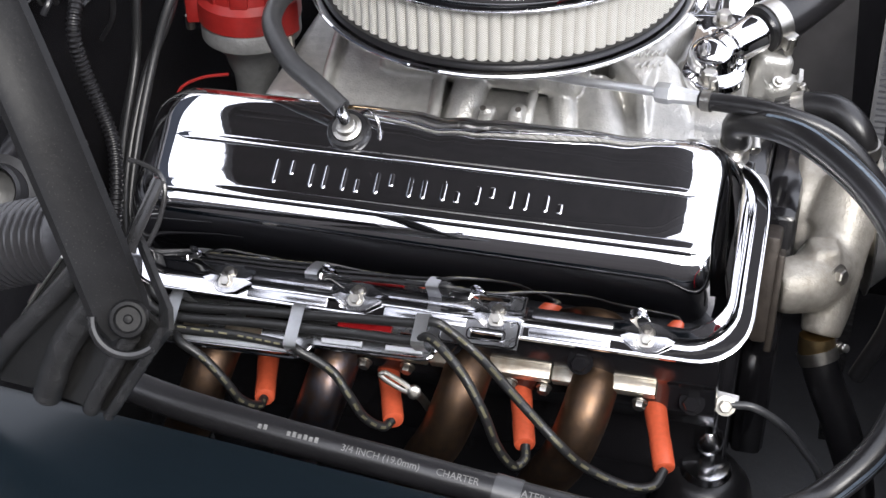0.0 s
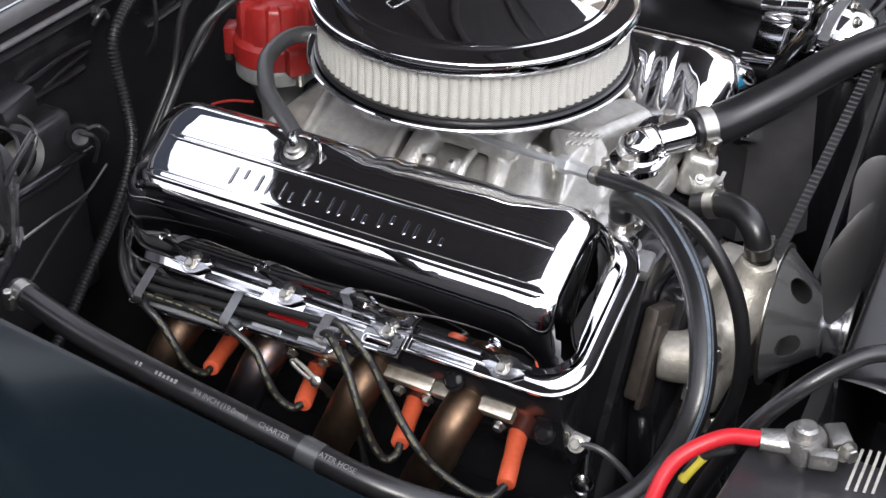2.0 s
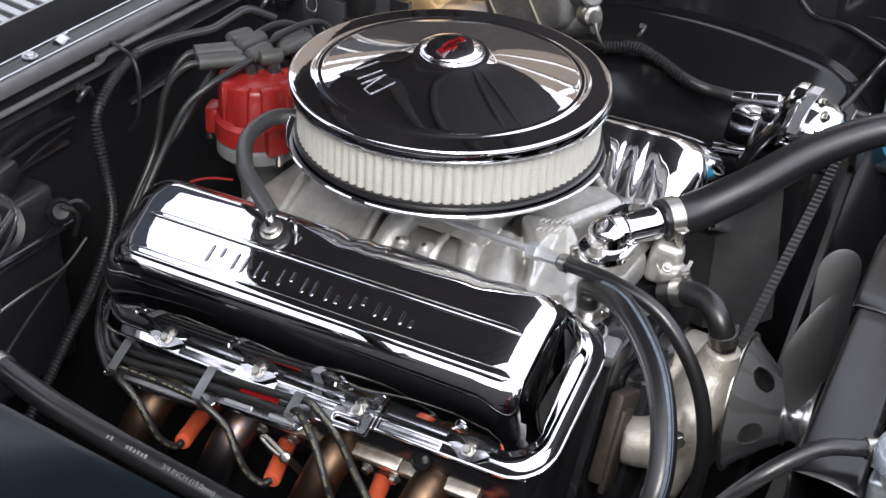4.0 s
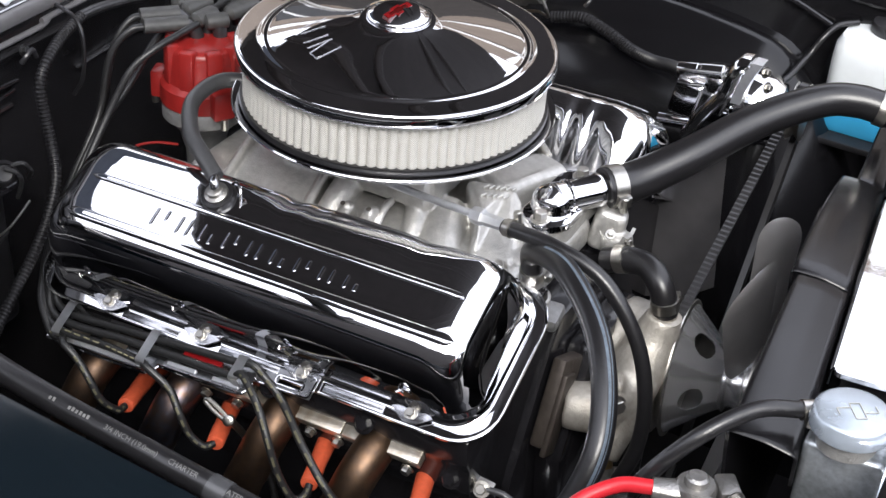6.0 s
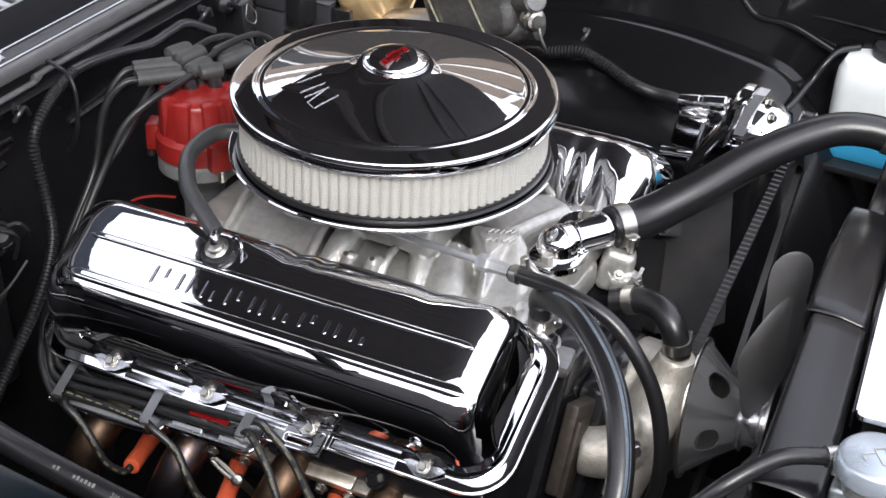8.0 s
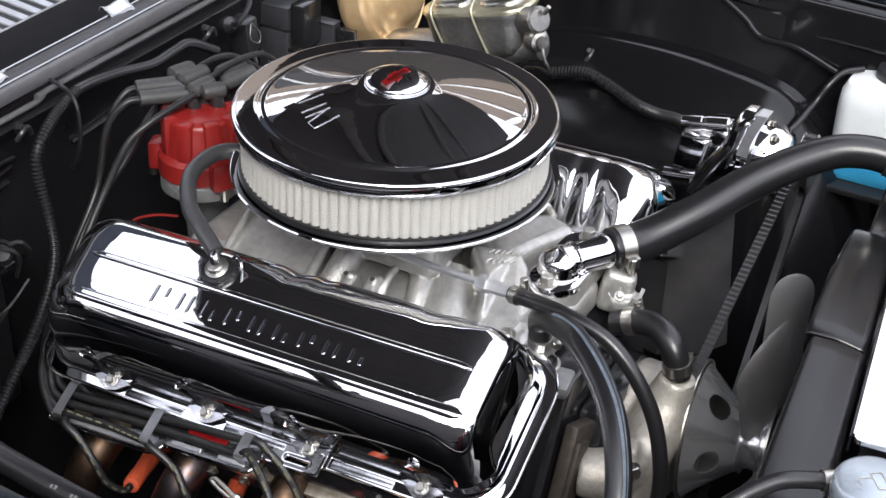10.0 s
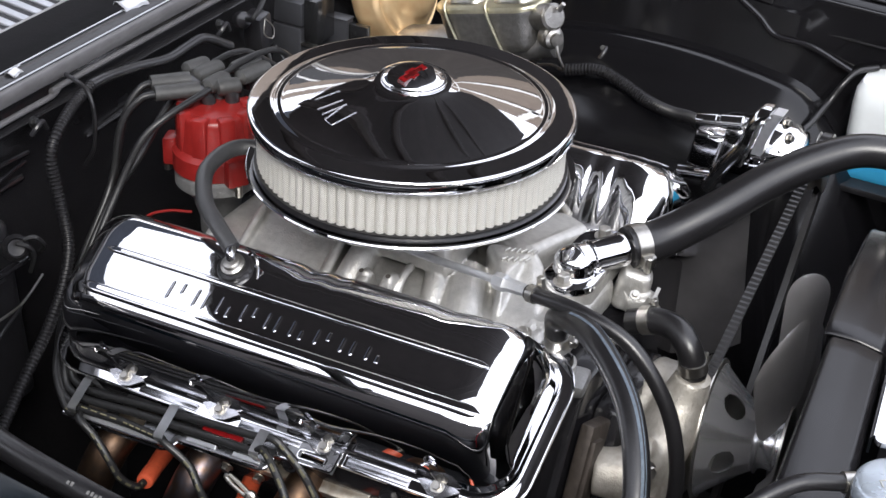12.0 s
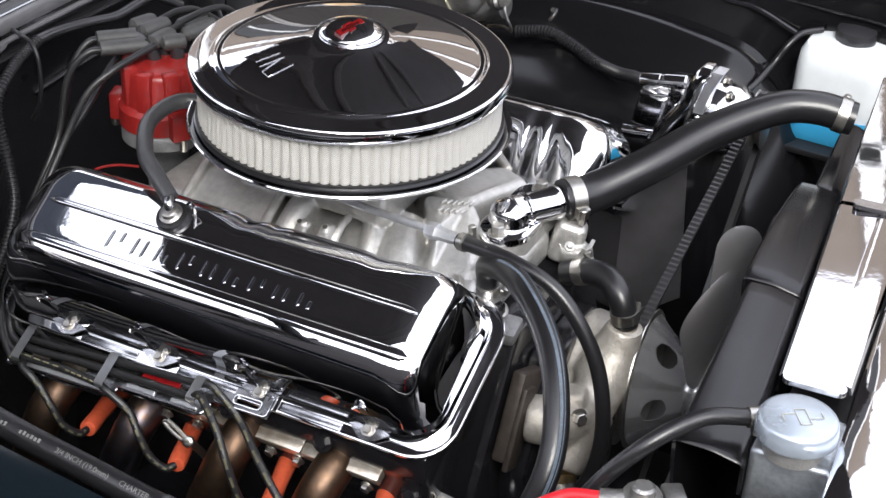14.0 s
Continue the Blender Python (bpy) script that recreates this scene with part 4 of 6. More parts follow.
rc, rf = hose("battery_cable", "red battery cable with crimped terminal", "cable", [(0.489, -0.428, 0.923), (0.460, -0.435, 0.916), (0.433, -0.459, 0.897), (0.426, -0.485, 0.863), (0.426, -0.501, 0.817), (0.424, -0.505, 0.74)], 0.0063, RED_CABLE)
hose("starter_cable", "thin black cable with yellow sleeve", "cable", [(0.470, -0.43, 0.905), (0.447, -0.438, 0.892), (0.437, -0.445, 0.870), (0.427, -0.455, 0.825), (0.415, -0.46, 0.74)], 0.0035, WIRE)
bm = tube([(0.4485, -0.4375, 0.893), (0.4425, -0.4415, 0.882), (0.437, -0.445, 0.870)], 0.0042, 12, 4)
single("cable_sleeve", bm, YELLOW, "yellow crimp sleeve on a thin cable", "sleeve", (0.44, -0.447, 0.84))
hose("ground_cable", "thin grey ground lead with eyelet", "cable", [(0.262, -0.238, 0.668), (0.284, -0.236, 0.668), (0.310, -0.234, 0.651), (0.331, -0.232, 0.624), (0.349, -0.23, 0.593), (0.36, -0.228, 0.54)], 0.0036, RUBBER_GREY)
hose("pump_hose", "black ribbed hose on the water pump inlet", "hose", [(0.330, -0.104, 0.632), (0.344, -0.118, 0.602), (0.366, -0.130, 0.558), (0.388, -0.140, 0.500), (0.40, -0.15, 0.42)], 0.0175, ends=((0.06, 0.012),))


def conduit(name, label, points, r, plain=None):
    c = thing(name, label, "conduit", points[-1])
    part("loom_tube", ribbed(points, r, 0.0046, 0.0013), LOOM_PLASTIC, c)
    if plain:
        part("taped_end", tube(plain, r + 0.0006, 14, 10), RUBBER, c, "smooth taped length")
    return c


conduit("wiring_conduit", "black corrugated wiring conduit on the firewall",
        [(-0.369, -0.078, 0.955), (-0.362, -0.120, 0.948), (-0.352, -0.158, 0.936), (-0.349, -0.176, 0.915), (-0.343, -0.180, 0.885), (-0.330, -0.186, 0.850), (-0.315, -0.199, 0.818), (-0.305, -0.225, 0.787),
         (-0.297, -0.262, 0.757), (-0.288, -0.312, 0.728), (-0.275, -0.365, 0.702), (-0.26, -0.42, 0.68), (-0.25, -0.45, 0.66)], 0.0054,
        [(-0.352, 0.165, 0.915), (-0.362, 0.125, 0.938), (-0.366, 0.095, 0.937), (-0.366, 0.055, 0.936), (-0.371, -0.0, 0.945), (-0.370, -0.05, 0.953), (-0.369, -0.08, 0.955)])
conduit("wiring_conduit", "black corrugated conduit along the wheel house", [(-0.047, 0.520, 0.823), (-0.005, 0.530, 0.830), (0.030, 0.530, 0.822), (0.077, 0.520, 0.809), (0.117, 0.500, 0.812), (0.155, 0.470, 0.827), (0.175, 0.45, 0.832)], 0.0075)
hose("washer_hose", "thin black washer hose to the bottle", "hose", [(0.276, 0.520, 0.812), (0.289, 0.550, 0.817), (0.298, 0.600, 0.832), (0.310, 0.620, 0.857), (0.322, 0.640, 0.870), (0.343, 0.660, 0.873)], 0.0042)

# ---- ignition ----
BOOTS = (((-0.171, -0.231, 0.619), (-0.149, -0.297, 0.632)), ((-0.051, -0.232, 0.639), (-0.023, -0.306, 0.643)), ((0.0755, -0.236, 0.6515), (0.0973, -0.310, 0.647)), ((0.196, -0.237, 0.664), (0.219, -0.311, 0.651)))
LEADS = ([(-0.213, -0.318, 0.703), (-0.192, -0.320, 0.690), (-0.173, -0.324, 0.672), (-0.161, -0.322, 0.650), (-0.150, -0.310, 0.634), (-0.149, -0.298, 0.632)],
         [(-0.103, -0.3145, 0.715), (-0.075, -0.314, 0.698), (-0.058, -0.321, 0.680), (-0.045, -0.321, 0.656), (-0.030, -0.316, 0.643), (-0.024, -0.306, 0.643)],
         [(0.010, -0.3055, 0.749), (0.023, -0.313, 0.748), (0.047, -0.327, 0.734), (0.068, -0.340, 0.707), (0.079, -0.337, 0.668), (0.092, -0.332, 0.642), (0.1, -0.322, 0.642), (0.098, -0.310, 0.647)],
         [(0.012, -0.290, 0.753), (0.026, -0.291, 0.747), (0.055, -0.297, 0.728), (0.094, -0.323, 0.712), (0.133, -0.341, 0.688), (0.155, -0.338, 0.664), (0.189, -0.334, 0.646), (0.212, -0.328, 0.645), (0.219, -0.312, 0.651)])
# rows of each lead through the separator tray, from the rear end to its leaving point
LOOM = COV @ Matrix.Translation((-0.110, -0.032, -0.0085)) @ pose(0, 0, 0, 0, -5.2, 0)
TRAY = [[LOOM @ Vector(q) for q in row] for row in (
    [(-0.136, -0.0165, 0.006), (-0.118, -0.0180, 0.007)], [(-0.136, -0.0090, 0.007), (-0.06, -0.0110, 0.007), (-0.010, -0.0150, 0.008)],
    [(-0.136, 0.0010, 0.008), (-0.04, 0.0020, 0.008), (0.05, 0.0015, 0.011), (0.104, 0.0000, 0.014)], [(-0.136, 0.0120, 0.008), (-0.04, 0.0130, 0.008), (0.05, 0.0150, 0.012), (0.104, 0.0160, 0.014)])]
RISE = ([(-0.300, -0.042, 0.947), (-0.316, -0.060, 0.944), (-0.330, -0.080, 0.915), (-0.331, -0.103, 0.850), (-0.325, -0.165, 0.790), (-0.305, -0.228, 0.742), (-0.275, -0.280, 0.720)],
        [(-0.322, -0.022, 0.947), (-0.333, -0.038, 0.944), (-0.341, -0.06, 0.915), (-0.335, -0.096, 0.848), (-0.331, -0.155, 0.79), (-0.312, -0.222, 0.742), (-0.277, -0.274, 0.722)],
        [(-0.262, -0.004, 0.947), (-0.266, -0.036, 0.944), (-0.277, -0.066, 0.934), (-0.292, -0.092, 0.912), (-0.303, -0.125, 0.861), (-0.306, -0.178, 0.795), (-0.298, -0.226, 0.745), (-0.272, -0.268, 0.727)],
        [(-0.298, 0.006, 0.940), (-0.303, -0.03, 0.925), (-0.3, -0.085, 0.89), (-0.311, -0.13, 0.845), (-0.312, -0.185, 0.785), (-0.297, -0.235, 0.745), (-0.268, -0.262, 0.733)])


def spark_lead(k):
    (top, end), run = BOOTS[k], LEADS[k]
    w = thing("spark_plug_wire", "black spark plug wire with an orange boot", "spark plug wire", end, "spark plug wires")
    path = RISE[k] + TRAY[k] + run
    cable = part("cable", tube(path, 0.0043, 12, 8), WIRE, w)
    fr = frames_along(smooth_path(run, 14))
    n = len(fr)
    for i in range(4, int(n * 0.9), 7):
        seg = fr[i:i + 5]
        bm = bmesh.new()
        rows = []
        for p, s, u, wy in seg:
            face = Vector((0.35, -0.75, 0.55))
            face = (face - face.dot(wy) * wy).normalized()
            side = wy.cross(face)
            rows.append([p + 0.0045 * (math.cos(t) * face + math.sin(t) * side) for t in (-0.3, 0, 0.3)])
        vs = [[bm.verts.new(q) for q in row] for row in rows]
        for x, y in zip(vs, vs[1:]):
            for j in range(2):
                bm.faces.new((x[j], x[j + 1], y[j + 1], y[j]))
        bmesh.ops.solidify(bm, geom=bm.faces[:], thickness=0.00015)
        part("print_bar", bm, CREAM_PRINT, cable, "cream printed bar")
    for i, (q, r) in enumerate(zip(TRAY[k], TRAY[k][1:])) if k < 2 else ():
        for j in range(5):
            c0, c1 = q.lerp(r, 0.08 + 0.18 * j), q.lerp(r, 0.19 + 0.18 * j)
            up = (LOOM.to_3x3() @ Vector((0, -0.35, 0.95))).normalized() * 0.0043
            part("print_bar", tube([c0 + up, c0.lerp(c1, 0.5) + up, c1 + up], 0.0009, 6, 2), CREAM_PRINT, cable, "cream printed bar")
    a, b = Vector(top), Vector(end)
    d = (b - a).length
    m = axis_frame(a, b - a)
    part("boot", lathe([(0.0095, -0.012), (0.0105, 0.0), (0.0100, d * 0.3), (0.0092, d * 0.62), (0.0096, d * 0.66), (0.0096, d * 0.97), (0.0088, d), (0.006, d + 0.001), (0.0055, d + 0.001)], m, 20), ORANGE, w, "orange silicone boot")
    return w


for k in range(4):
    spark_lead(k)


def slotted(rects, slots, thick):
    """A flat plate in the xy plane: the rectangles (x0, x1, y0, y1) less the slots."""
    xs = sorted({v for r in rects + slots for v in r[:2]})
    ys = sorted({v for r in rects + slots for v in r[2:]})
    bm, made = bmesh.new(), {}

    def vert(x, y):
        if (x, y) not in made:
            made[x, y] = bm.verts.new((x, y, 0))
        return made[x, y]

    def within(rs, x, y):
        return any(r[0] < x < r[1] and r[2] < y < r[3] for r in rs)
    for x0, x1 in zip(xs, xs[1:]):
        for y0, y1 in zip(ys, ys[1:]):
            cx, cy = (x0 + x1) / 2, (y0 + y1) / 2
            if within(rects, cx, cy) and not within(slots, cx, cy):
                bm.faces.new((vert(x0, y0), vert(x1, y0), vert(x1, y1), vert(x0, y1)))
    bmesh.ops.recalc_face_normals(bm, faces=bm.faces)
    bmesh.ops.solidify(bm, geom=bm.faces[:], thickness=thick)
    return bm


def wire_loom():
    """Slotted chrome separator tray with rolled lower lips and three straps over the leads."""
    w = thing("wire_loom", "chrome spark plug wire tray bolted to the valve cover", "wire loom", (-0.08, -0.29, 0.72))
    m = LOOM
    rects = [(-0.140, 0.006, -0.020, 0.022), (0.006, 0.122, -0.009, 0.024), (0.122, 0.193, 0.007, 0.032)]
    slots = [(-0.118, -0.080, 0.008, 0.014), (-0.060, -0.016, 0.008, 0.014), (-0.118, -0.092, -0.006, 0.000), (-0.076, -0.040, -0.006, 0.000), (0.022, 0.036, 0.006, 0.011), (0.088, 0.104, 0.006, 0.011), (0.150, 0.178, 0.014, 0.021)]
    bm = slotted(rects, slots, 0.0014)
    bm.transform(m)
    tray = part("tray", bm, TRAY_CHROME, w, "slotted chrome tray")
    for pts in ([(-0.140, -0.017, 0.000), (-0.132, -0.022, 0.001), (-0.02, -0.0235, 0.001), (0.000, -0.0225, 0.001), (0.006, -0.017, 0.0005), (0.010, -0.011, 0.0)],
                [(0.010, -0.011, 0.0), (0.04, -0.0115, 0.001), (0.10, -0.0115, 0.001), (0.116, -0.0105, 0.001), (0.122, -0.005, 0.0005), (0.124, 0.004, 0.0)]):
        bm = tube(pts, 0.0017, 8, 6)
        bm.transform(m)
        part("rolled_lip", bm, CHROME, tray, "bright rolled lip")
    for x0, x1, y in ((-0.128, -0.012, -0.0165), (0.018, 0.056, -0.0045), (0.078, 0.112, -0.0045)):
        bm = boxed(((x0 + x1) / 2, y, 0.0012), (x1 - x0, 0.0052, 0.0016), (16, 0, 0), bevel=0.0006, seg=1)
        bm.transform(m)
        part("pressed_flat", bm, STRAP, tray, "bright pressed flat")
    for x0, x1, y0, y1 in ((0.1235, 0.1915, 0.008, 0.031), (0.147, 0.181, 0.0125, 0.0225)):
        bm = tube([Vector((a, b, 0.0008)) for a, b in rrect(x0, x1, y0, y1, 0.004, 4)] + [Vector((x1, y1 - 0.004, 0.0008))], 0.0009, 6, 1)
        bm.transform(m)
        part("bead", bm, CHROME, tray, "raised bright edge")
    bm = bmesh.new()
    for cx, sx, sy in ((0.055, 0.016, 0.0115), (0.040, 0.020, 0.0065), (0.070, 0.020, 0.0065)):
        box(bm, (cx + (0.0 if sx == 0.016 else 0.0), 0.0125 if sx == 0.016 else 0.0125, 0.0012), (sx, sy, 0.002), (0, 0, -2), bevel=0.0005, seg=1)
    bm.transform(m)
    part("badge", bm, RED_ENAMEL, tray, "red cross shaped badge")
    for cx, tilt in ((-0.122, 6), (-0.003, 3), (0.112, 0)):
        s = [(-0.0190, -0.001), (-0.0200, 0.0120), (-0.0190, 0.0165), (-0.0160, 0.0182), (0.0175, 0.0182), (0.0205, 0.0165), (0.0215, 0.0120), (0.021, -0.001)]
        lift = 0.012 if cx > 0.1 else 0.0
        bm = bmesh.new()
        rows = [[(cx + dx, y * (0.72 if lift else 1.0) + lift * 0.75, h + (0.002 if lift else 0)) for y, h in s] for dx in (-0.0060, 0.0060)]
        vs = [[bm.verts.new(p) for p in row] for row in rows]
        for i in range(len(s) - 1):
            bm.faces.new((vs[0][i], vs[0][i + 1], vs[1][i + 1], vs[1][i]))
        bmesh.ops.solidify(bm, geom=bm.faces[:], thickness=0.0012)
        bm.transform(m)
        part("strap", bm, STRAP, w, "bright brushed metal strap")
    return w


wire_loom()


def hold_down(k, at, tilt):
    """Bolt with a three winged spreader and its dished leaf, leaning on the cover."""
    h = thing("cover_clip", "chrome valve cover bolt with a dished leaf spreader", "clip", COV @ Vector((at, 0, 0.004)), "valve cover clips")
    bm = bolt(bmesh.new(), (at, 0.0, 0.0068), (0, -0.1, 1), 0.0046, 0.0048, 1.55)
    bm.transform(COV)
    part("bolt", bm, STEEL, h)
    # flat wings, wide at the bolt and pointed along the flange
    bm = bmesh.new()
    out = [(-0.022, 0.001), (-0.009, 0.0075), (0.0, 0.0095), (0.009, 0.0075), (0.024, 0.0015), (0.010, -0.0085), (0.0, -0.0105), (-0.009, -0.0080)]
    rings(bm, [[(at + x, y, z + 0.00012 * abs(x) / 0.001) for x, y in out] for z in (0.0050, 0.0066)])
    bm.transform(COV)
    part("spreader", bm, CHROME_DULL, h, "bright pressed spreader plate")
    for x, y, z in ((0.019, 0.010, 0.013), (0.012, 0.013, 0.012)):
        bm = tube([(at + 0.004, 0.006, 0.007), (at + x * 0.5, 0.006 + y * 0.35, 0.009), (at + x, 0.004 + y * 0.7, z)], lambda t: 0.0016 - 0.0006 * t, 8, 5)
        bm.transform(COV)
        part("prong", bm, CHROME, h, "thin upturned prong")
    # leaf: narrow at the foot, rounded at the tip, edges curled up
    spine = smooth_path([(at - 0.001, 0.0065, 0.0065), (at - 0.004 * tilt, 0.0095, 0.015), (at - 0.010 * tilt, 0.0105, 0.027), (at - 0.016 * tilt, 0.0100, 0.038), (at - 0.0205 * tilt, 0.0075, 0.046)], 5)
    rows = []
    for i, p in enumerate(spine):
        t = i / (len(spine) - 1)
        way = (spine[min(i + 1, len(spine) - 1)] - spine[max(i - 1, 0)]).normalized()
        side = way.cross(Vector((0.1, -1.0, 0.35))).normalized()
        up = side.cross(way).normalized()
        hw = 0.0028 + 0.0052 * math.sin(min(t * 1.25, 1.0) * math.pi / 2)
        if t > 0.78:
            hw *= math.sqrt(max(1 - ((t - 0.78) / 0.23) ** 2, 0.03))
        rows.append([p + side * hw * a + up * (0.0026 * a * a) for a in (-1, -0.82, -0.5, 0, 0.5, 0.82, 1)])
    bm = sheet(rows, 0.0011)
    bm.transform(COV)
    part("tab", bm, CHROME, h, "dished chrome leaf", smooth=60)
    return h


for k, (at, tilt) in enumerate(((-0.187, 1.3), (-0.066, 1.2), (0.060, 0.9), (0.1875, 0.35))):
    hold_down(k, at, tilt)


def breather():
    b = thing("pcv_valve", "chrome breather elbow in a black rubber grommet", "valve", COV @ Vector((-0.079, 0.117, 0.09)))
    m = COV @ Matrix.Translation((-0.079, 0.117, 0.0885))
    part("grommet", lathe([(0.0195, 0.0), (0.0200, 0.005), (0.0185, 0.0075), (0.0185, 0.0105), (0.0170, 0.0135), (0.0135, 0.0145), (0.0115, 0.012)], m, 40), RUBBER, b, "black rubber grommet")
    part("body", lathe([(0.0115, 0.010), (0.0128, 0.0135), (0.0128, 0.0165), (0.0095, 0.018), (0.0085, 0.022), (0.0065, 0.023)], m, 28), STEEL, b)
    hook = COV @ Matrix.Translation((-0.058, 0.122, 0.0935))
    part("clip_loop", tube([hook @ Vector(q) for q in ((-0.016, 0.012, 0.002), (-0.006, 0.013, 0.012), (0.003, 0.006, 0.011), (0.006, -0.004, 0.004), (0.007, -0.010, 0.0))], 0.0016, 8, 6), CHROME_DULL, b, "bent wire clip")
    p = m @ Vector((0, 0, 0.016))
    part("nipple", tube([p, p + Vector((-0.003, 0.001, 0.010)), Vector((-0.090, -0.2085, 0.9015))], 0.0055, 14, 5), CHROME_DULL, b)
    return b


breather()


def distributor():
    d = thing("distributor", "red distributor cap on a cast aluminium base", "distributor", (-0.255, -0.008, 0.75))
    at = Matrix.Translation((-0.252, -0.008, 0.0))
    part("base", lathe([(0.020, 0.74), (0.022, 0.790), (0.027, 0.806), (0.029, 0.818), (0.042, 0.832), (0.0490, 0.838), (0.0490, 0.852), (0.046, 0.8565)], at, 48), CAST_GREY, d, "cast aluminium distributor housing")
    cap = part("cap", lathe([(0.0490, 0.857), (0.0505, 0.858), (0.0505, 0.880), (0.0440, 0.886), (0.0405, 0.920), (0.0390, 0.926), (0.036, 0.929), (0.028, 0.931), (0.0, 0.931)], at, 56), RED_CAP, d, "red moulded cap")
    for k in range(8):
        c, s = math.cos(radians(45 * k + 10)), math.sin(radians(45 * k + 10))
        part("flute", boxed((-0.252 + 0.0375 * c, -0.008 + 0.0375 * s, 0.908), (0.016, 0.019, 0.050), (0, 0, 45 * k + 10), bevel=0.0035, seg=2), RED_CAP, cap)
    for a in (200, 330, 90):
        c, s = math.cos(radians(a)), math.sin(radians(a))
        bm = boxed((-0.252 + 0.053 * c, -0.008 + 0.053 * s, 0.872), (0.016, 0.026, 0.034), (0, 0, a), bevel=0.003)
        ear = part("latch_ear", bm, RED_CAP, d)
        part("screw", lathe([(0.0045, 0.843), (0.0045, 0.857)], Matrix.Translation((-0.252 + 0.059 * c, -0.008 + 0.059 * s, 0)), 10), STEEL, ear)
    for k, (ax, ay, bx, by) in enumerate(((-0.3265, -0.0275, -0.299, 0.005), (-0.3060, -0.0470, -0.275, -0.0105), (-0.3145, 0.019, -0.305, 0.056), (-0.2965, 0.012, -0.287, 0.058), (-0.2675, -0.005, -0.2655, 0.037),
                                         (-0.2580, 0.002, -0.2393, 0.0275), (-0.2685, 0.049, -0.2625, 0.0975), (-0.2500, 0.034, -0.242, 0.0885))):
        p, q = Vector((ax, ay, 0.948)), Vector((bx, by, 0.947))
        w = (q - p).normalized()
        if k < 2:
            prof = lambda t: 0.0098 + 0.0012 * t - (0.004 if t > 0.97 else 0.0)
            bm = tube([p, p + (q - p) * 0.08, p + (q - p) * 0.5, q, q + w * 0.003], prof, 16, 4, squash=0.85)
        else:
            prof = lambda t: 0.0108 * math.sqrt(max(1 - (2 * t - 1) ** 6, 0.02))
            bm = tube([p.lerp(q, t / 10) for t in range(11)], prof, 16, 1, squash=0.9)
        part("boot", bm, BOOT_GREY, d, "grey rubber lead boot")
        e = q if k < 2 else p.lerp(q, 0.5)
        part("stub", tube([e, e + w * (0.008 if k < 2 else 0) + Vector((0.004, 0.0, -0.010)), e + w * (0.012 if k < 2 else 0) + Vector((0.006, 0, -0.028))], 0.0085, 12, 3), BLACK_PLASTIC, d, "dark boot stub")
    for pts in ([(-0.3, 0.056, 0.948), (-0.292, 0.082, 0.952), (-0.285, 0.11, 0.945), (-0.27, 0.14, 0.92)], [(-0.266, 0.03, 0.952), (-0.258, 0.055, 0.960), (-0.252, 0.085, 0.962), (-0.245, 0.115, 0.955), (-0.235, 0.15, 0.92)]):
        part("coil_lead", tube(pts, 0.0037, 10, 7), WIRE, d)
    for pts in ([(-0.294, -0.112, 0.80), (-0.302, -0.079, 0.805), (-0.289, -0.055, 0.805), (-0.27, -0.036, 0.80)], [(-0.263, -0.09, 0.79), (-0.233, -0.077, 0.795), (-0.2, -0.066, 0.79)]):
        part("lead", tube(pts, 0.0016, 8, 6), RED_CAP, d, "thin red lead")
    return d


distributor()

# ---- exhaust ----
def header():
    h = thing("exhaust_header", "heat tinted tubular exhaust header", "exhaust header", (0, -0.27, 0.6))
    for i, (x, z, m) in enumerate(((-0.205, 0.652, HEADER), (-0.087, 0.668, HEADER_BLUE), (0.036, 0.684, HEADER), (0.147, 0.686, HEADER))):
        part("tube", tube([(x, -0.245, z + 0.004), (x, -0.268, z), (x - 0.004, -0.290, z - 0.018), (x - 0.016, -0.300, z - 0.055), (x - 0.036, -0.292, z - 0.10), (x - 0.06, -0.27, z - 0.17)], 0.0215, 24, 7), m, h, "gold and blue heat tinted tube")
    for x0, x1 in ((-0.245, -0.125), (-0.120, -0.003), (0.002, 0.108), (0.112, 0.200)):
        zc = 0.688 + 0.037 * (x0 + x1) / 2
        part("flange", boxed(((x0 + x1) / 2, -0.263, zc), (x1 - x0 + 0.003, 0.016, 0.013), (28, -2.1, 0), bevel=0.002), FLANGE, h, "bright heat stained flange")
    for x, y, z in ((0.189, -0.270, 0.684), (0.104, -0.265, 0.677), (0.075, -0.272, 0.683), (-0.06, -0.268, 0.672), (-0.02, -0.268, 0.675)):
        part("bolt", bolt(bmesh.new(), (x, y, z), (0, -0.85, -0.3), 0.0055, 0.006, 1.25), STEEL, h)
    return h


header()


def dipstick():
    d = thing("dipstick", "bright steel dipstick handle", "dipstick", (-0.002, -0.31, 0.68))
    part("ring", tube([(-0.028, -0.309, 0.703), (-0.031, -0.311, 0.700), (-0.020, -0.313, 0.694), (-0.006, -0.313, 0.688), (-0.005, -0.310, 0.690), (-0.016, -0.309, 0.697), (-0.028, -0.309, 0.703)], 0.0024, 10, 6), STEEL, d)
    part("cap", lathe([(0.0045, -0.006), (0.006, -0.005), (0.006, 0.002), (0.0045, 0.003), (0.0025, 0.0033)], axis_frame((-0.001, -0.312, 0.688), (0.2, -0.8, 0.5)), 18), STEEL, d)
    part("rod", tube([(-0.001, -0.309, 0.687), (0.002, -0.28, 0.64), (0.004, -0.24, 0.56), (0.004, -0.22, 0.45)], 0.004, 10, 4), STEEL, d)
    return d


dipstick()


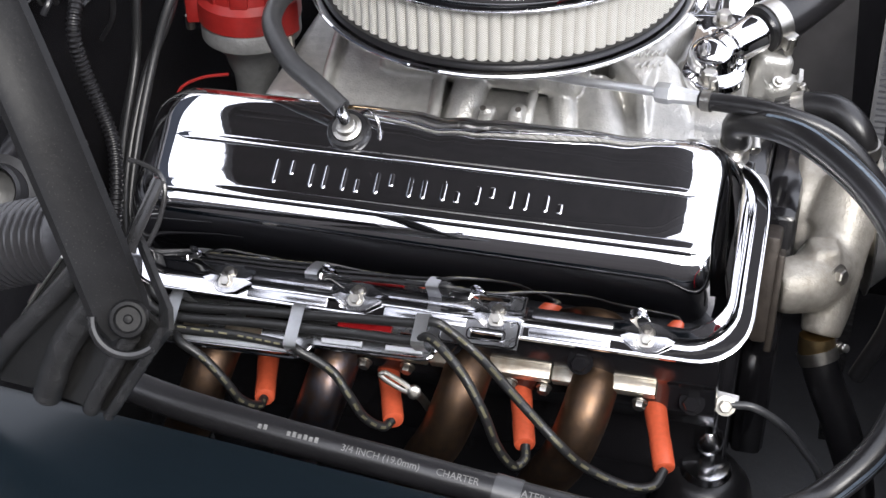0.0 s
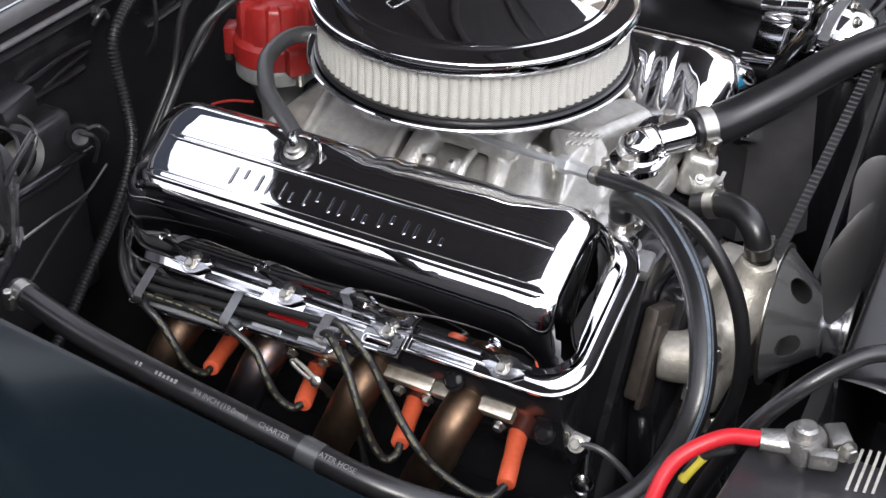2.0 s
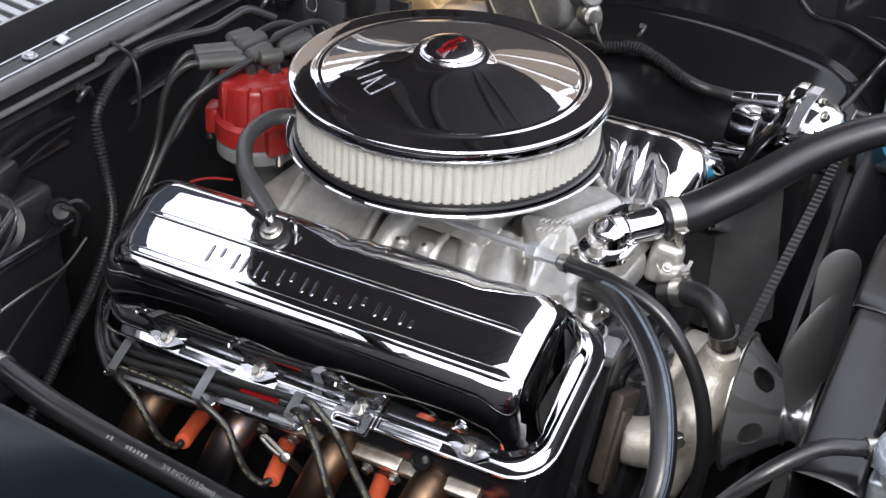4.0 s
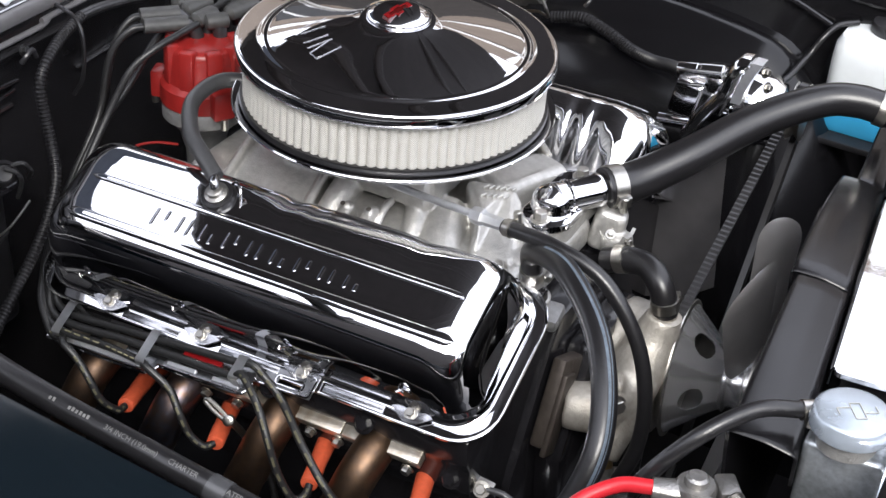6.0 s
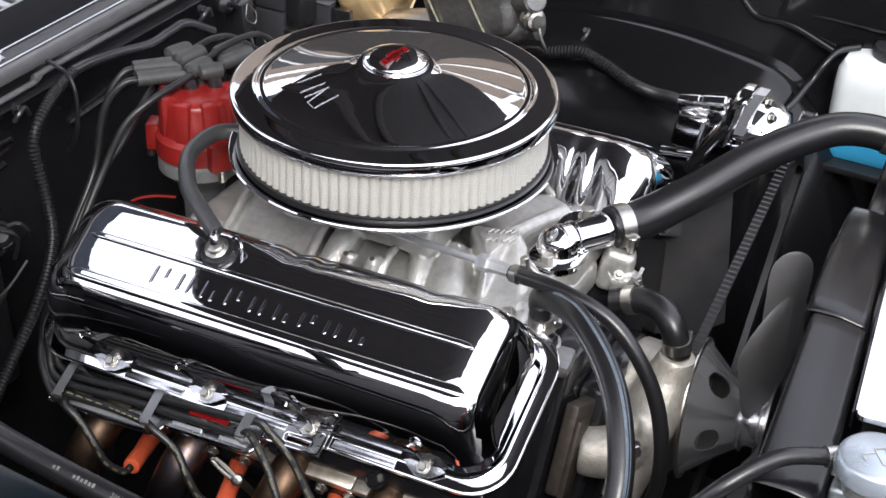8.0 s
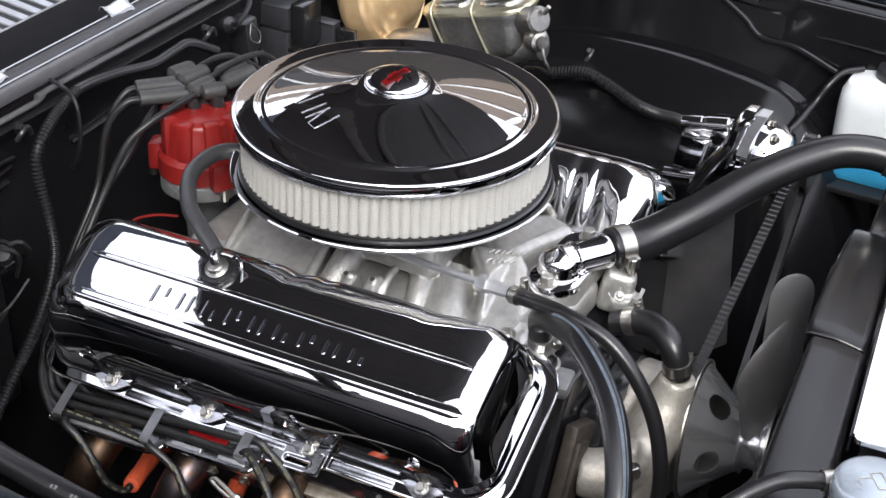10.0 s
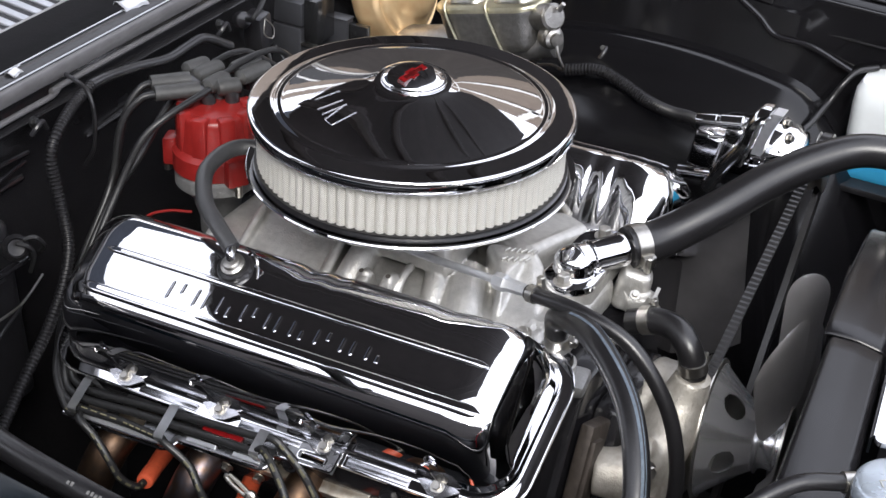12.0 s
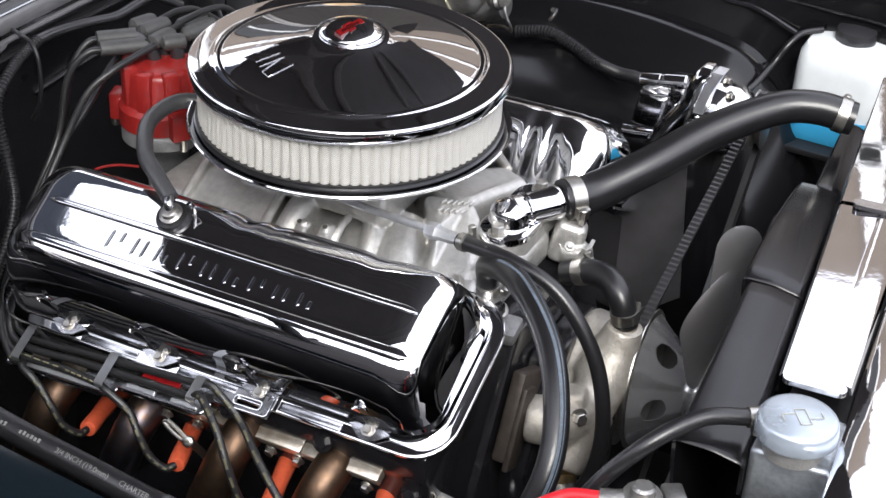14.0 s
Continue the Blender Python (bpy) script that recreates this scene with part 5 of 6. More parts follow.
# ---- cooling: thermostat housing, pump, pulley, fan, radiator ----
def thermostat_housing():
    """Chrome water neck: domed elbow on a two bolt flange, over a cast spacer."""
    t = thing("thermostat_housing", "polished chrome water neck bolted to the intake", "thermostat housing", (0.205, 0.02, 0.848))

    def plan(grow, z):
        return [(0.199 + a * grow, 0.034 + b * grow, z) for a, b in rrect(-0.0265, 0.0265, -0.068, 0.067, 0.0262, 10)]

    def waist(loop):
        return [((0.199 + (x - 0.199) * (1.0 + 0.12 * math.cos(min(abs(y - 0.022) / 0.03, math.pi / 2) )), y, z)) for x, y, z in loop]
    part("spacer", rings(bmesh.new(), [waist(plan(0.97, 0.828)), waist(plan(0.97, 0.8475))]), ALU, t, "bare cast spacer")
    part("flange", rings(bmesh.new(), [waist(plan(1.0, 0.848)), waist(plan(1.0, 0.8535)), waist(plan(0.985, 0.8555)), waist(plan(0.95, 0.8562))]), CHROME, t, "chrome flange")
    c = Vector((0.1960, 0.0105, 0.8620))
    way = Vector((0.0400, 0.0560, 0.0040)).normalized()
    dome = [(0.0262, -0.012), (0.0242, -0.0095), (0.0232, -0.006)] + [(0.0228 * math.cos(radians(a)), 0.0190 * math.sin(radians(a))) for a in range(0, 91, 9)]
    part("dome", lathe(dome, Matrix.Translation(c), 48), CHROME, t, "chrome dome", smooth=60)
    neck = part("neck", lathe([(0.0205, 0.004), (0.0190, 0.012), (0.0183, 0.020), (0.0183, 0.050), (0.0190, 0.052), (0.0190, 0.060), (0.0178, 0.062), (0.0178, 0.088)], axis_frame(c, way), 48), CHROME, t, "straight chrome neck", smooth=60)
    part("bead", lathe([(0.0188, 0.016), (0.0206, 0.0175), (0.0206, 0.0200), (0.0186, 0.0215)], axis_frame(c, way), 40), CHROME, neck)
    for p in ((0.1975, -0.0215, 0.8555), (0.1965, 0.0885, 0.8555)):
        part("bolt", bolt(bmesh.new(), p, (0, 0, 1), 0.0072, 0.010, 1.5), STEEL, t)
    # sickle shaped cast ear beside the neck
    spine = smooth_path([(0.247, 0.046, 0.820), (0.258, 0.045, 0.809), (0.268, 0.044, 0.811), (0.274, 0.044, 0.819), (0.277, 0.044, 0.829)], 6)
    rows = []
    for i, p in enumerate(spine):
        k = i / (len(spine) - 1)
        rows.append([p + Vector((-0.5, 0, 0.8)) * (0.013 * (1 - k)) + Vector((-0.006 * k, -0.004, 0)), p + Vector((0, -0.006, 0)), p + Vector((0.002, 0.003, -0.001)), p + Vector((0.001, 0.016, 0.002))])
    ear = part("ear", sheet(rows, 0.004), ALU, t, "stained cast aluminium ear", smooth=60)
    bm = bmesh.new()
    box(bm, (0.246, 0.058, 0.822), (0.036, 0.030, 0.052), (0, 12, 20), bevel=0.009, seg=3)
    box(bm, (0.262, 0.052, 0.808), (0.034, 0.024, 0.030), (0, -10, 10), bevel=0.007, seg=3)
    lathe([(0.011, -0.02), (0.0115, 0.0), (0.009, 0.004), (0.004, 0.005)], axis_frame((0.244, 0.050, 0.836), (0.3, -0.6, 0.75)), 24, bm)
    lump = part("cast_lug", bm, ALU, ear, "stained cast lug")
    rm = lump.modifiers.new("fuse", "REMESH")
    rm.mode, rm.voxel_size, rm.use_smooth_shade = "VOXEL", 0.002, True
    sm = lump.modifiers.new("soften", "SMOOTH")
    sm.factor, sm.iterations = 0.5, 4
    part("ear_bolt", bolt(bmesh.new(), (0.2565, 0.040, 0.826), (0.3, -0.5, 0.8), 0.0038, 0.004), STEEL, ear)
    return t


thermostat_housing()


def water_pump():
    w = thing("water_pump", "stained cast aluminium water pump", "water pump", (0.32, 0.02, 0.6))
    bm = bmesh.new()
    lathe([(0.058, -0.02), (0.066, -0.012), (0.064, 0.012), (0.045, 0.022), (0.028, 0.028), (0.026, 0.045)], axis_frame((0.305, 0.028, 0.69), (1, 0.05, 0.03)), 32, bm)
    # outlet to the head, outlet across, inlet column and bypass neck
    tube([(0.286, -0.104, 0.700), (0.300, -0.100, 0.700), (0.316, -0.088, 0.699), (0.328, -0.060, 0.698)], lambda t: 0.0255 + 0.004 * t, 20, 6, bm)
    tube([(0.300, 0.05, 0.69), (0.298, 0.08, 0.69), (0.292, 0.11, 0.69)], 0.024, 18, 6, bm)
    tube([(0.338, -0.010, 0.735), (0.336, -0.045, 0.705), (0.334, -0.078, 0.672), (0.331, -0.098, 0.645)], lambda t: 0.031 - 0.012 * t, 20, 6, bm)
    tube([(0.335, -0.020, 0.715), (0.340, -0.006, 0.748), (0.345, -0.001, 0.778)], lambda t: 0.036 - 0.017 * t, 20, 6, bm)
    box(bm, (0.322, -0.074, 0.722), (0.030, 0.030, 0.022), (0, 0, 20), bevel=0.006)
    body = part("casting", bm, ALU_DIRTY, w, smooth=180)
    rm = body.modifiers.new("fuse", "REMESH")
    rm.mode, rm.voxel_size, rm.use_smooth_shade = "VOXEL", 0.003, True
    sm = body.modifiers.new("soften", "SMOOTH")
    sm.factor, sm.iterations = 0.5, 4
    part("nipple", lathe([(0.019, -0.008), (0.019, 0.004), (0.0135, 0.006), (0.0125, 0.018)], axis_frame((0.345, -0.001, 0.772), (0, 0, 1)), 28), ALU_DIRTY, w)
    part("inlet", lathe([(0.0165, -0.01), (0.0175, 0.0), (0.0165, 0.012)], axis_frame((0.330, -0.104, 0.636), (0.1, -0.3, -0.9)), 24), BRASS, w, "brass hose inlet")
    for p, d in (((0.338, -0.092, 0.712), (0.8, -0.5, 0.3)), ((0.352, -0.052, 0.688), (0.9, -0.4, 0.2)), ((0.350, -0.028, 0.742), (0.6, -0.6, 0.5))):
        part("bolt", bolt(bmesh.new(), p, d, 0.0075, 0.007), STEEL, w)
    return w


water_pump()

SPIN = axis_frame((0.345, 0.033, 0.692), (1.0, 0.09, 0.03))


def fan_pulley():
    f = thing("fan_pulley", "grey steel pulley with a coned fan spacer", "pulley", SPIN.translation)
    part("rim", lathe([(0.030, 0.0), (0.075, 0.0), (0.0785, 0.001), (0.0790, 0.0025), (0.068, 0.0085), (0.068, 0.0105), (0.079, 0.0165), (0.0785, 0.018), (0.077, 0.0185), (0.072, 0.020)], SPIN, 72), STEEL, f, "steel pulley rim")
    # cone with round holes
    bm = bmesh.new()
    n, holes, rows = 280, 5, 52
    prof = [(0.0745 - 0.0445 * (k / rows) ** 0.9, 0.019 + 0.054 * k / rows) for k in range(rows + 1)]
    vs = [[bm.verts.new(SPIN @ Vector((r * math.cos(2 * math.pi * i / n), r * math.sin(2 * math.pi * i / n), z))) for i in range(n)] for r, z in prof]
    for j in range(rows):
        for i in range(n):
            c = ((i + 0.5) % (n / holes)) - n / holes / 2
            if math.hypot(c * 2 * math.pi / n * prof[j][0], (j + 0.5 - 24) * 0.00135) < 0.0145:
                continue
            bm.faces.new((vs[j][i], vs[j][(i + 1) % n], vs[j + 1][(i + 1) % n], vs[j + 1][i]))
    for v in [v for v in bm.verts if not v.link_faces]:
        bm.verts.remove(v)
    bmesh.ops.recalc_face_normals(bm, faces=bm.faces)
    bmesh.ops.solidify(bm, geom=bm.faces[:], thickness=0.002)
    part("spacer", bm, CONE, f, "polished steel cone with holes", smooth=50)
    part("hub", lathe([(0.031, 0.070), (0.034, 0.071), (0.0345, 0.0735), (0.029, 0.0755), (0.027, 0.081), (0.028, 0.090), (0.034, 0.093), (0.034, 0.097)], SPIN, 40), CONE, f)
    return f


fan_pulley()


# in the pulley's own frame, the turn that sets one blade upright
UPRIGHT = SPIN.to_3x3().inverted() @ Vector((0, 0.12, 0.99))
FAN_TURN = math.degrees(math.atan2(UPRIGHT.y, UPRIGHT.x))


def fan():
    f = thing("cooling_fan", "polished steel flex fan with wide blades", "fan", SPIN @ Vector((0, 0, 0.1)))
    part("hub_plate", lathe([(0.0, 0.098), (0.046, 0.098), (0.046, 0.1005), (0.0, 0.1005)], SPIN, 40), STEEL, f)
    # unevenly spaced, as such fans are
    for turn in (-18, 27, 104, 150, 200, 246, 294):
        bm = bmesh.new()
        rows = []
        twist = radians(20)
        for i in range(21):
            t = 1 - (1 - i / 20) ** 1.6
            r = 0.040 + 0.150 * t
            tip, root = max(0.0, (t - 0.78) / 0.22), max(0.0, (0.22 - t) / 0.22)
            w = (0.036 + 0.016 * t) * max(0.06, math.sqrt(max(0.0, 1 - tip ** 2.6))) * (1 - 0.3 * root ** 2)
            rows.append([Vector((r, a * w * math.cos(twist), 0.090 - a * w * math.sin(twist) + 0.15 * w * (1 - a * a))) for a in [q / 4 - 1 for q in range(9)]])
        vs = [[bm.verts.new(p) for p in row] for row in rows]
        for a, b in zip(vs, vs[1:]):
            for j in range(8):
                bm.faces.new((a[j], a[j + 1], b[j + 1], b[j]))
        bmesh.ops.solidify(bm, geom=bm.faces[:], thickness=0.0015)
        bm.transform(SPIN @ pose(0, 0, 0, 0, 0, FAN_TURN + turn))
        part("blade", bm, BLADE, f, "curved steel blade")
    return f


fan()


def drive_belt(name, label, spots, x, width=0.011, r_out=0.004):
    """A cogged belt round pulleys (y, z, radius) in one plane."""
    b = thing(name, label, "belt", (x, spots[0][0], spots[0][1]))
    pts = []
    n = len(spots)
    for i, (cy, cz, r) in enumerate(spots):
        py, pz, pr = spots[i - 1]
        qy, qz, qr = spots[(i + 1) % n]

        def tangent(a, bb):
            dx, dz = bb[0] - a[0], bb[1] - a[1]
            d = math.hypot(dx, dz)
            ang = math.atan2(dz, dx) - math.pi / 2 + math.asin((bb[2] - a[2]) / d) * -1
            return ang
        a0 = tangent(spots[i - 1], spots[i])
        a1 = tangent(spots[i], spots[(i + 1) % n])
        while a1 < a0:
            a1 += 2 * math.pi
        steps = max(int((a1 - a0) * r / 0.004), 2)
        for k in range(steps + 1):
            a = a0 + (a1 - a0) * k / steps
            pts.append((cy + r * math.cos(a), cz + r * math.sin(a)))
    loop = []
    for (ay, az), (by, bz) in zip(pts, pts[1:] + pts[:1]):
        d = math.hypot(by - ay, bz - az)
        k = max(int(d / 0.0035), 1)
        loop += [(ay + (by - ay) * i / k, az + (bz - az) * i / k) for i in range(k)]
    bm = bmesh.new()
    m = len(loop)
    rows = []
    for i, (y, z) in enumerate(loop):
        y0, z0 = loop[i - 1]
        y1, z1 = loop[(i + 1) % m]
        t = Vector((y1 - y0, z1 - z0)).normalized()
        nn = Vector((t.y, -t.x))
        up = r_out + (0.0012 if i % 2 else 0.0)
        lo = -0.004
        rows.append([bm.verts.new((x + dx, y + nn.x * h, z + nn.y * h)) for dx, h in ((-width / 2 * 0.7, lo), (width / 2 * 0.7, lo), (width / 2, up), (-width / 2, up))])
    for i in range(m):
        a, bb = rows[i], rows[(i + 1) % m]
        for k in range(4):
            bm.faces.new((a[k], a[(k + 1) % 4], bb[(k + 1) % 4], bb[k]))
    part("band", bm, RUBBER, b, smooth=20)
    return b


drive_belt("drive_belt", "cogged black rubber alternator belt", ((0.033, 0.692, 0.0725), (0.02, 0.50, 0.07), (0.365, 0.868, 0.031)), 0.3555)


def alternator():
    a = thing("alternator", "chrome plated alternator with polished bracket", "alternator", (0.24, 0.42, 0.75))
    ax = Vector((1, 0.09, 0.03))
    part("case", lathe([(0.026, -0.13), (0.044, -0.125), (0.049, -0.11), (0.049, -0.075), (0.052, -0.072), (0.052, -0.058), (0.049, -0.055), (0.047, -0.025), (0.038, -0.012), (0.02, -0.008)], axis_frame((0.315, 0.505, 0.790), ax), 40), CHROME, a, "chrome case")
    part("pulley", lathe([(0.030, 0.0), (0.036, 0.001), (0.029, 0.008), (0.029, 0.010), (0.036, 0.017), (0.030, 0.018)], axis_frame((0.347, 0.365, 0.868), ax), 32), STEEL, a)
    # flat curved arm: a plate with depth, in the plane across y
    spine = smooth_path([(0.209, 0.40, 0.772), (0.219, 0.40, 0.793), (0.2345, 0.40, 0.820), (0.2505, 0.40, 0.848), (0.2560, 0.40, 0.871), (0.2650, 0.40, 0.888), (0.2780, 0.402, 0.896)], 6)
    loops = []
    for i, p in enumerate(spine):
        way = (spine[min(i + 1, len(spine) - 1)] - spine[max(i - 1, 0)]).normalized()
        side = Vector((way.z, 0, -way.x))
        hw = 0.0090 if i < len(spine) - 5 else 0.0090 - 0.0011 * (i - len(spine) + 5)
        loops.append([p + side * a * hw + Vector((0, b, 0)) for a, b in ((-1, 0.018), (-1, 0.004), (-0.82, 0.0), (-0.30, -0.008), (-0.1, -0.009), (0.62, -0.006), (0.72, -0.008), (1, -0.004), (1, 0.018))])
    part("bracket_arm", rings(bmesh.new(), loops), TIN, a, "polished curved bracket arm")
    blade = smooth_path([(0.2665, 0.41, 0.836), (0.2715, 0.41, 0.860), (0.2785, 0.41, 0.880), (0.2860, 0.41, 0.8965)], 5)
    loops = [[p + Vector((dx, dy, 0)) for dx, dy in ((-0.0065, -0.010), (0.0065, -0.010), (0.0065, 0.012), (-0.0065, 0.012))] for p in blade]
    part("adjuster_blade", rings(bmesh.new(), loops), STRAP, a, "bright curved adjuster blade")
    part("end_cover", boxed((0.196, 0.436, 0.812), (0.038, 0.04, 0.052), (0, 9, 0), bevel=0.005, seg=3), TIN, a)
    for z in (0.786, 0.838):
        part("cover_bead", tube([(0.180 + (z - 0.812) * 0.16, 0.415, z - 0.002), (0.196 + (z - 0.812) * 0.16, 0.4135, z), (0.214 + (z - 0.812) * 0.16, 0.415, z + 0.003)], 0.0022, 8, 4), CHROME, a, "bright raised bead")
    part("side_block", boxed((0.231, 0.444, 0.826), (0.034, 0.04, 0.050), (0, 9, 0), bevel=0.003), TIN, a)
    part("top_barrel", lathe([(0.010, -0.030), (0.0105, -0.029), (0.0105, -0.004), (0.0095, -0.003), (0.0095, 0.001), (0.0105, 0.002), (0.0105, 0.030), (0.008, 0.032)], axis_frame((0.207, 0.432, 0.8515), (1, 0.05, 0.18)), 28), TIN, a)
    part("foot", lathe([(0.009, -0.026), (0.009, 0.026), (0.006, 0.027)], axis_frame((0.188, 0.428, 0.774), (1, 0.05, 0.12)), 20), CHROME, a)
    for p in ((0.297, 0.40, 0.889), (0.300, 0.412, 0.864)):
        part("bolt", bolt(bmesh.new(), p, (0.9, -0.3, 0.2), 0.005, 0.006), STEEL, a)
    part("mount_plate", sheet([[(0.224, 0.22, 0.748), (0.279, 0.22, 0.839), (0.315, 0.23, 0.868)], [(0.246, 0.22, 0.640), (0.301, 0.22, 0.66), (0.33, 0.23, 0.68)]], 0.004), PLATE_GREY, a, "dark grey mounting plate")
    return a


alternator()

RAD = Matrix(((0.995, -0.0995, 0, 0.5455), (0.0995, 0.995, 0, 0.0), (0, 0, 1, 0), (0, 0, 0, 1)))


def edge(b):
    """Where the shroud meets the polished top panel, along the radiator."""
    return -0.0035 - 0.030 * (b + 0.235)


def radiator():
    r = thing("radiator", "radiator with polished top panel", "radiator", RAD @ Vector((0.03, 0, 0.3)))
    bm = bmesh.new()
    box(bm, (0.035, 0.02, 0.62), (0.06, 0.62, 0.60), bevel=0.004)
    bm.transform(RAD)
    part("core", bm, BLACK_SATIN, r)
    for b0, b1, h in ((-0.252, 0.052, 0.0), (0.056, 0.36, 0.002)):
        bm = bmesh.new()
        rows = [[(edge(b), b, 0.945), (edge(b) + 0.0005, b, 0.960 + h), (edge(b) + 0.003, b, 0.9635 + h), (0.028, b, 0.966 + h), (0.0285, b, 0.9645 + h), (0.030, b, 0.9645 + h), (0.0305, b, 0.966 + h), (0.052, b, 0.968 + h), (0.056, b, 0.967 + h), (0.058, b, 0.960)] for b in [b0 + (b1 - b0) * i / 6 for i in range(7)]]
        bm = sheet(rows, 0.002)
        bm.transform(RAD)
        part("top_panel", bm, CHROME, r, "polished top panel with a seam")
    bm = bmesh.new()
    rows = [[(a, b, z - 0.030 * (b + 0.1) + 0.0012 * math.sin(b * 31 + a * 20)) for a, z in ((0.060, 0.958), (0.062, 0.966), (0.066, 0.969), (0.10, 0.971), (0.16, 0.970), (0.30, 0.962), (0.36, 0.93))] for b in [-0.62 + 1.3 * i / 40 for i in range(41)]]
    bm = sheet(rows, 0.002)
    bm.transform(RAD)
    part("support_cover", bm, CHROME, r, "polished core support cover")
    for b in (-0.262, 0.052, 0.29):
        bm = bmesh.new()
        rings(bm, [[(0.028 + x, b + y, z) for x, y in rrect(-0.026, 0.026, -0.007, 0.007, 0.006, 4)] for z in (0.966, 0.9705)])
        bm.transform(RAD)
        part("clip", bm, TIN, r, "bright retaining strip")
    return r


radiator()


def fan_shroud():
    s = thing("fan_shroud", "black moulded plastic fan shroud", "fan shroud", RAD @ Vector((-0.03, 0, 0.5)))
    def piece(b0, b1, a0, height, name):
        """One moulded box: crisp front corner, flat top, and a shallow fall to the panel."""
        rows = []
        stations = [b0, b0 + 0.0012, b0 + 0.004] + [b0 + 0.004 + (b1 - b0 - 0.008) * i / 14 for i in range(1, 14)] + [b1 - 0.004, b1 - 0.0012, b1]
        for b in stations:
            end = min(b - b0, b1 - b)
            z = height(b) - (0.0025 if end == 0 else 0.0007 if end < 0.002 else 0.0)
            row = [(a0 + 0.016, b, z - 0.33), (a0 + 0.012, b, z - 0.20), (a0 + 0.006, b, z - 0.08), (a0 + 0.001, b, z - 0.020), (a0, b, z - 0.0045), (a0 + 0.0008, b, z - 0.0018), (a0 + 0.003, b, z - 0.0004)]
            wide = edge(b) - 0.003 - a0
            for t, d in ((0.10, 0.0), (0.25, 0.0), (0.42, 0.0002), (0.52, 0.0006), (0.58, 0.0012), (0.65, 0.0021), (0.75, 0.0034), (0.85, 0.0048), (0.94, 0.0060)):
                row.append((a0 + wide * t, b, z - d))
            row += [(edge(b) - 0.0034, b, z - 0.010), (edge(b) - 0.0030, b, z - 0.035)]
            rows.append(row)
        bm = sheet(rows, 0.003)
        bm.transform(RAD)
        return part(name, bm, SHROUD, s, smooth=50)
    piece(-0.1055, 0.180, -0.0675, lambda b: 0.955 - 0.046 * max(0.0, b + 0.09) ** 2 / 0.0729, "upper_section")
    piece(-0.36, -0.106, -0.0620, lambda b: 0.9530, "side_section")
    piece(0.1805, 0.36, -0.052, lambda b: 0.905 - 0.02 * (b - 0.18), "end_section")
    for b in (-0.06, 0.012):
        bm = boxed((-0.0672, b, 0.9415), (0.003, 0.05, 0.004), bevel=0.001)
        bm.transform(RAD)
        part("edge_rib", bm, SHROUD, s)
    return s


fan_shroud()


def coolant_tank():
    t = thing("coolant_tank", "aluminium coolant tank with a silver screw cap", "coolant tank", (0.613, -0.32, 0.78))
    part("body", boxed((0.613, -0.3125, 0.868), (0.074, 0.072, 0.178), (0, 0, 2), bevel=0.006, seg=3), TANK, t, "brushed aluminium tank")
    part("neck", lathe([(0.024, 0.955), (0.024, 0.974)], Matrix.Translation((0.607, -0.333, 0)), 32), ALU, t)
    cap = part("cap", lathe([(0.026, 0.9720), (0.0322, 0.9728), (0.0328, 0.9755), (0.0322, 0.9800), (0.0312, 0.9865), (0.0290, 0.9890), (0.0262, 0.9898), (0.0, 0.9902)], Matrix.Translation((0.607, -0.333, 0)), 64), CAP_SILVER, t, "silver screw cap")
    for cx, cy, sx, sy in ((0, 0.008, 0.026, 0.0012), (0, -0.004, 0.026, 0.0012), (-0.013, 0.002, 0.0012, 0.012), (0.013, 0.002, 0.0012, 0.012), (0.004, 0.016, 0.0012, 0.016), (-0.006, -0.012, 0.0012, 0.016), (-0.001, 0.024, 0.011, 0.0012), (-0.001, -0.02, 0.011, 0.0012)):
        bm = boxed((cx, cy, 0), (sx, sy, 0.0006))
        bm.transform(Matrix.Translation((0.609, -0.335, 0.9907)) @ pose(0, 0, 0, 0, 0, -55) @ Matrix.Scale(0.72, 4))
        part("cap_mark", bm, WHITE_PRINT, cap, "thin engraved line")
    part("nipple", tube([(0.585, -0.330, 0.967), (0.572, -0.327, 0.968)], 0.006, 12, 2), BRASS, t)
    return t


coolant_tank()


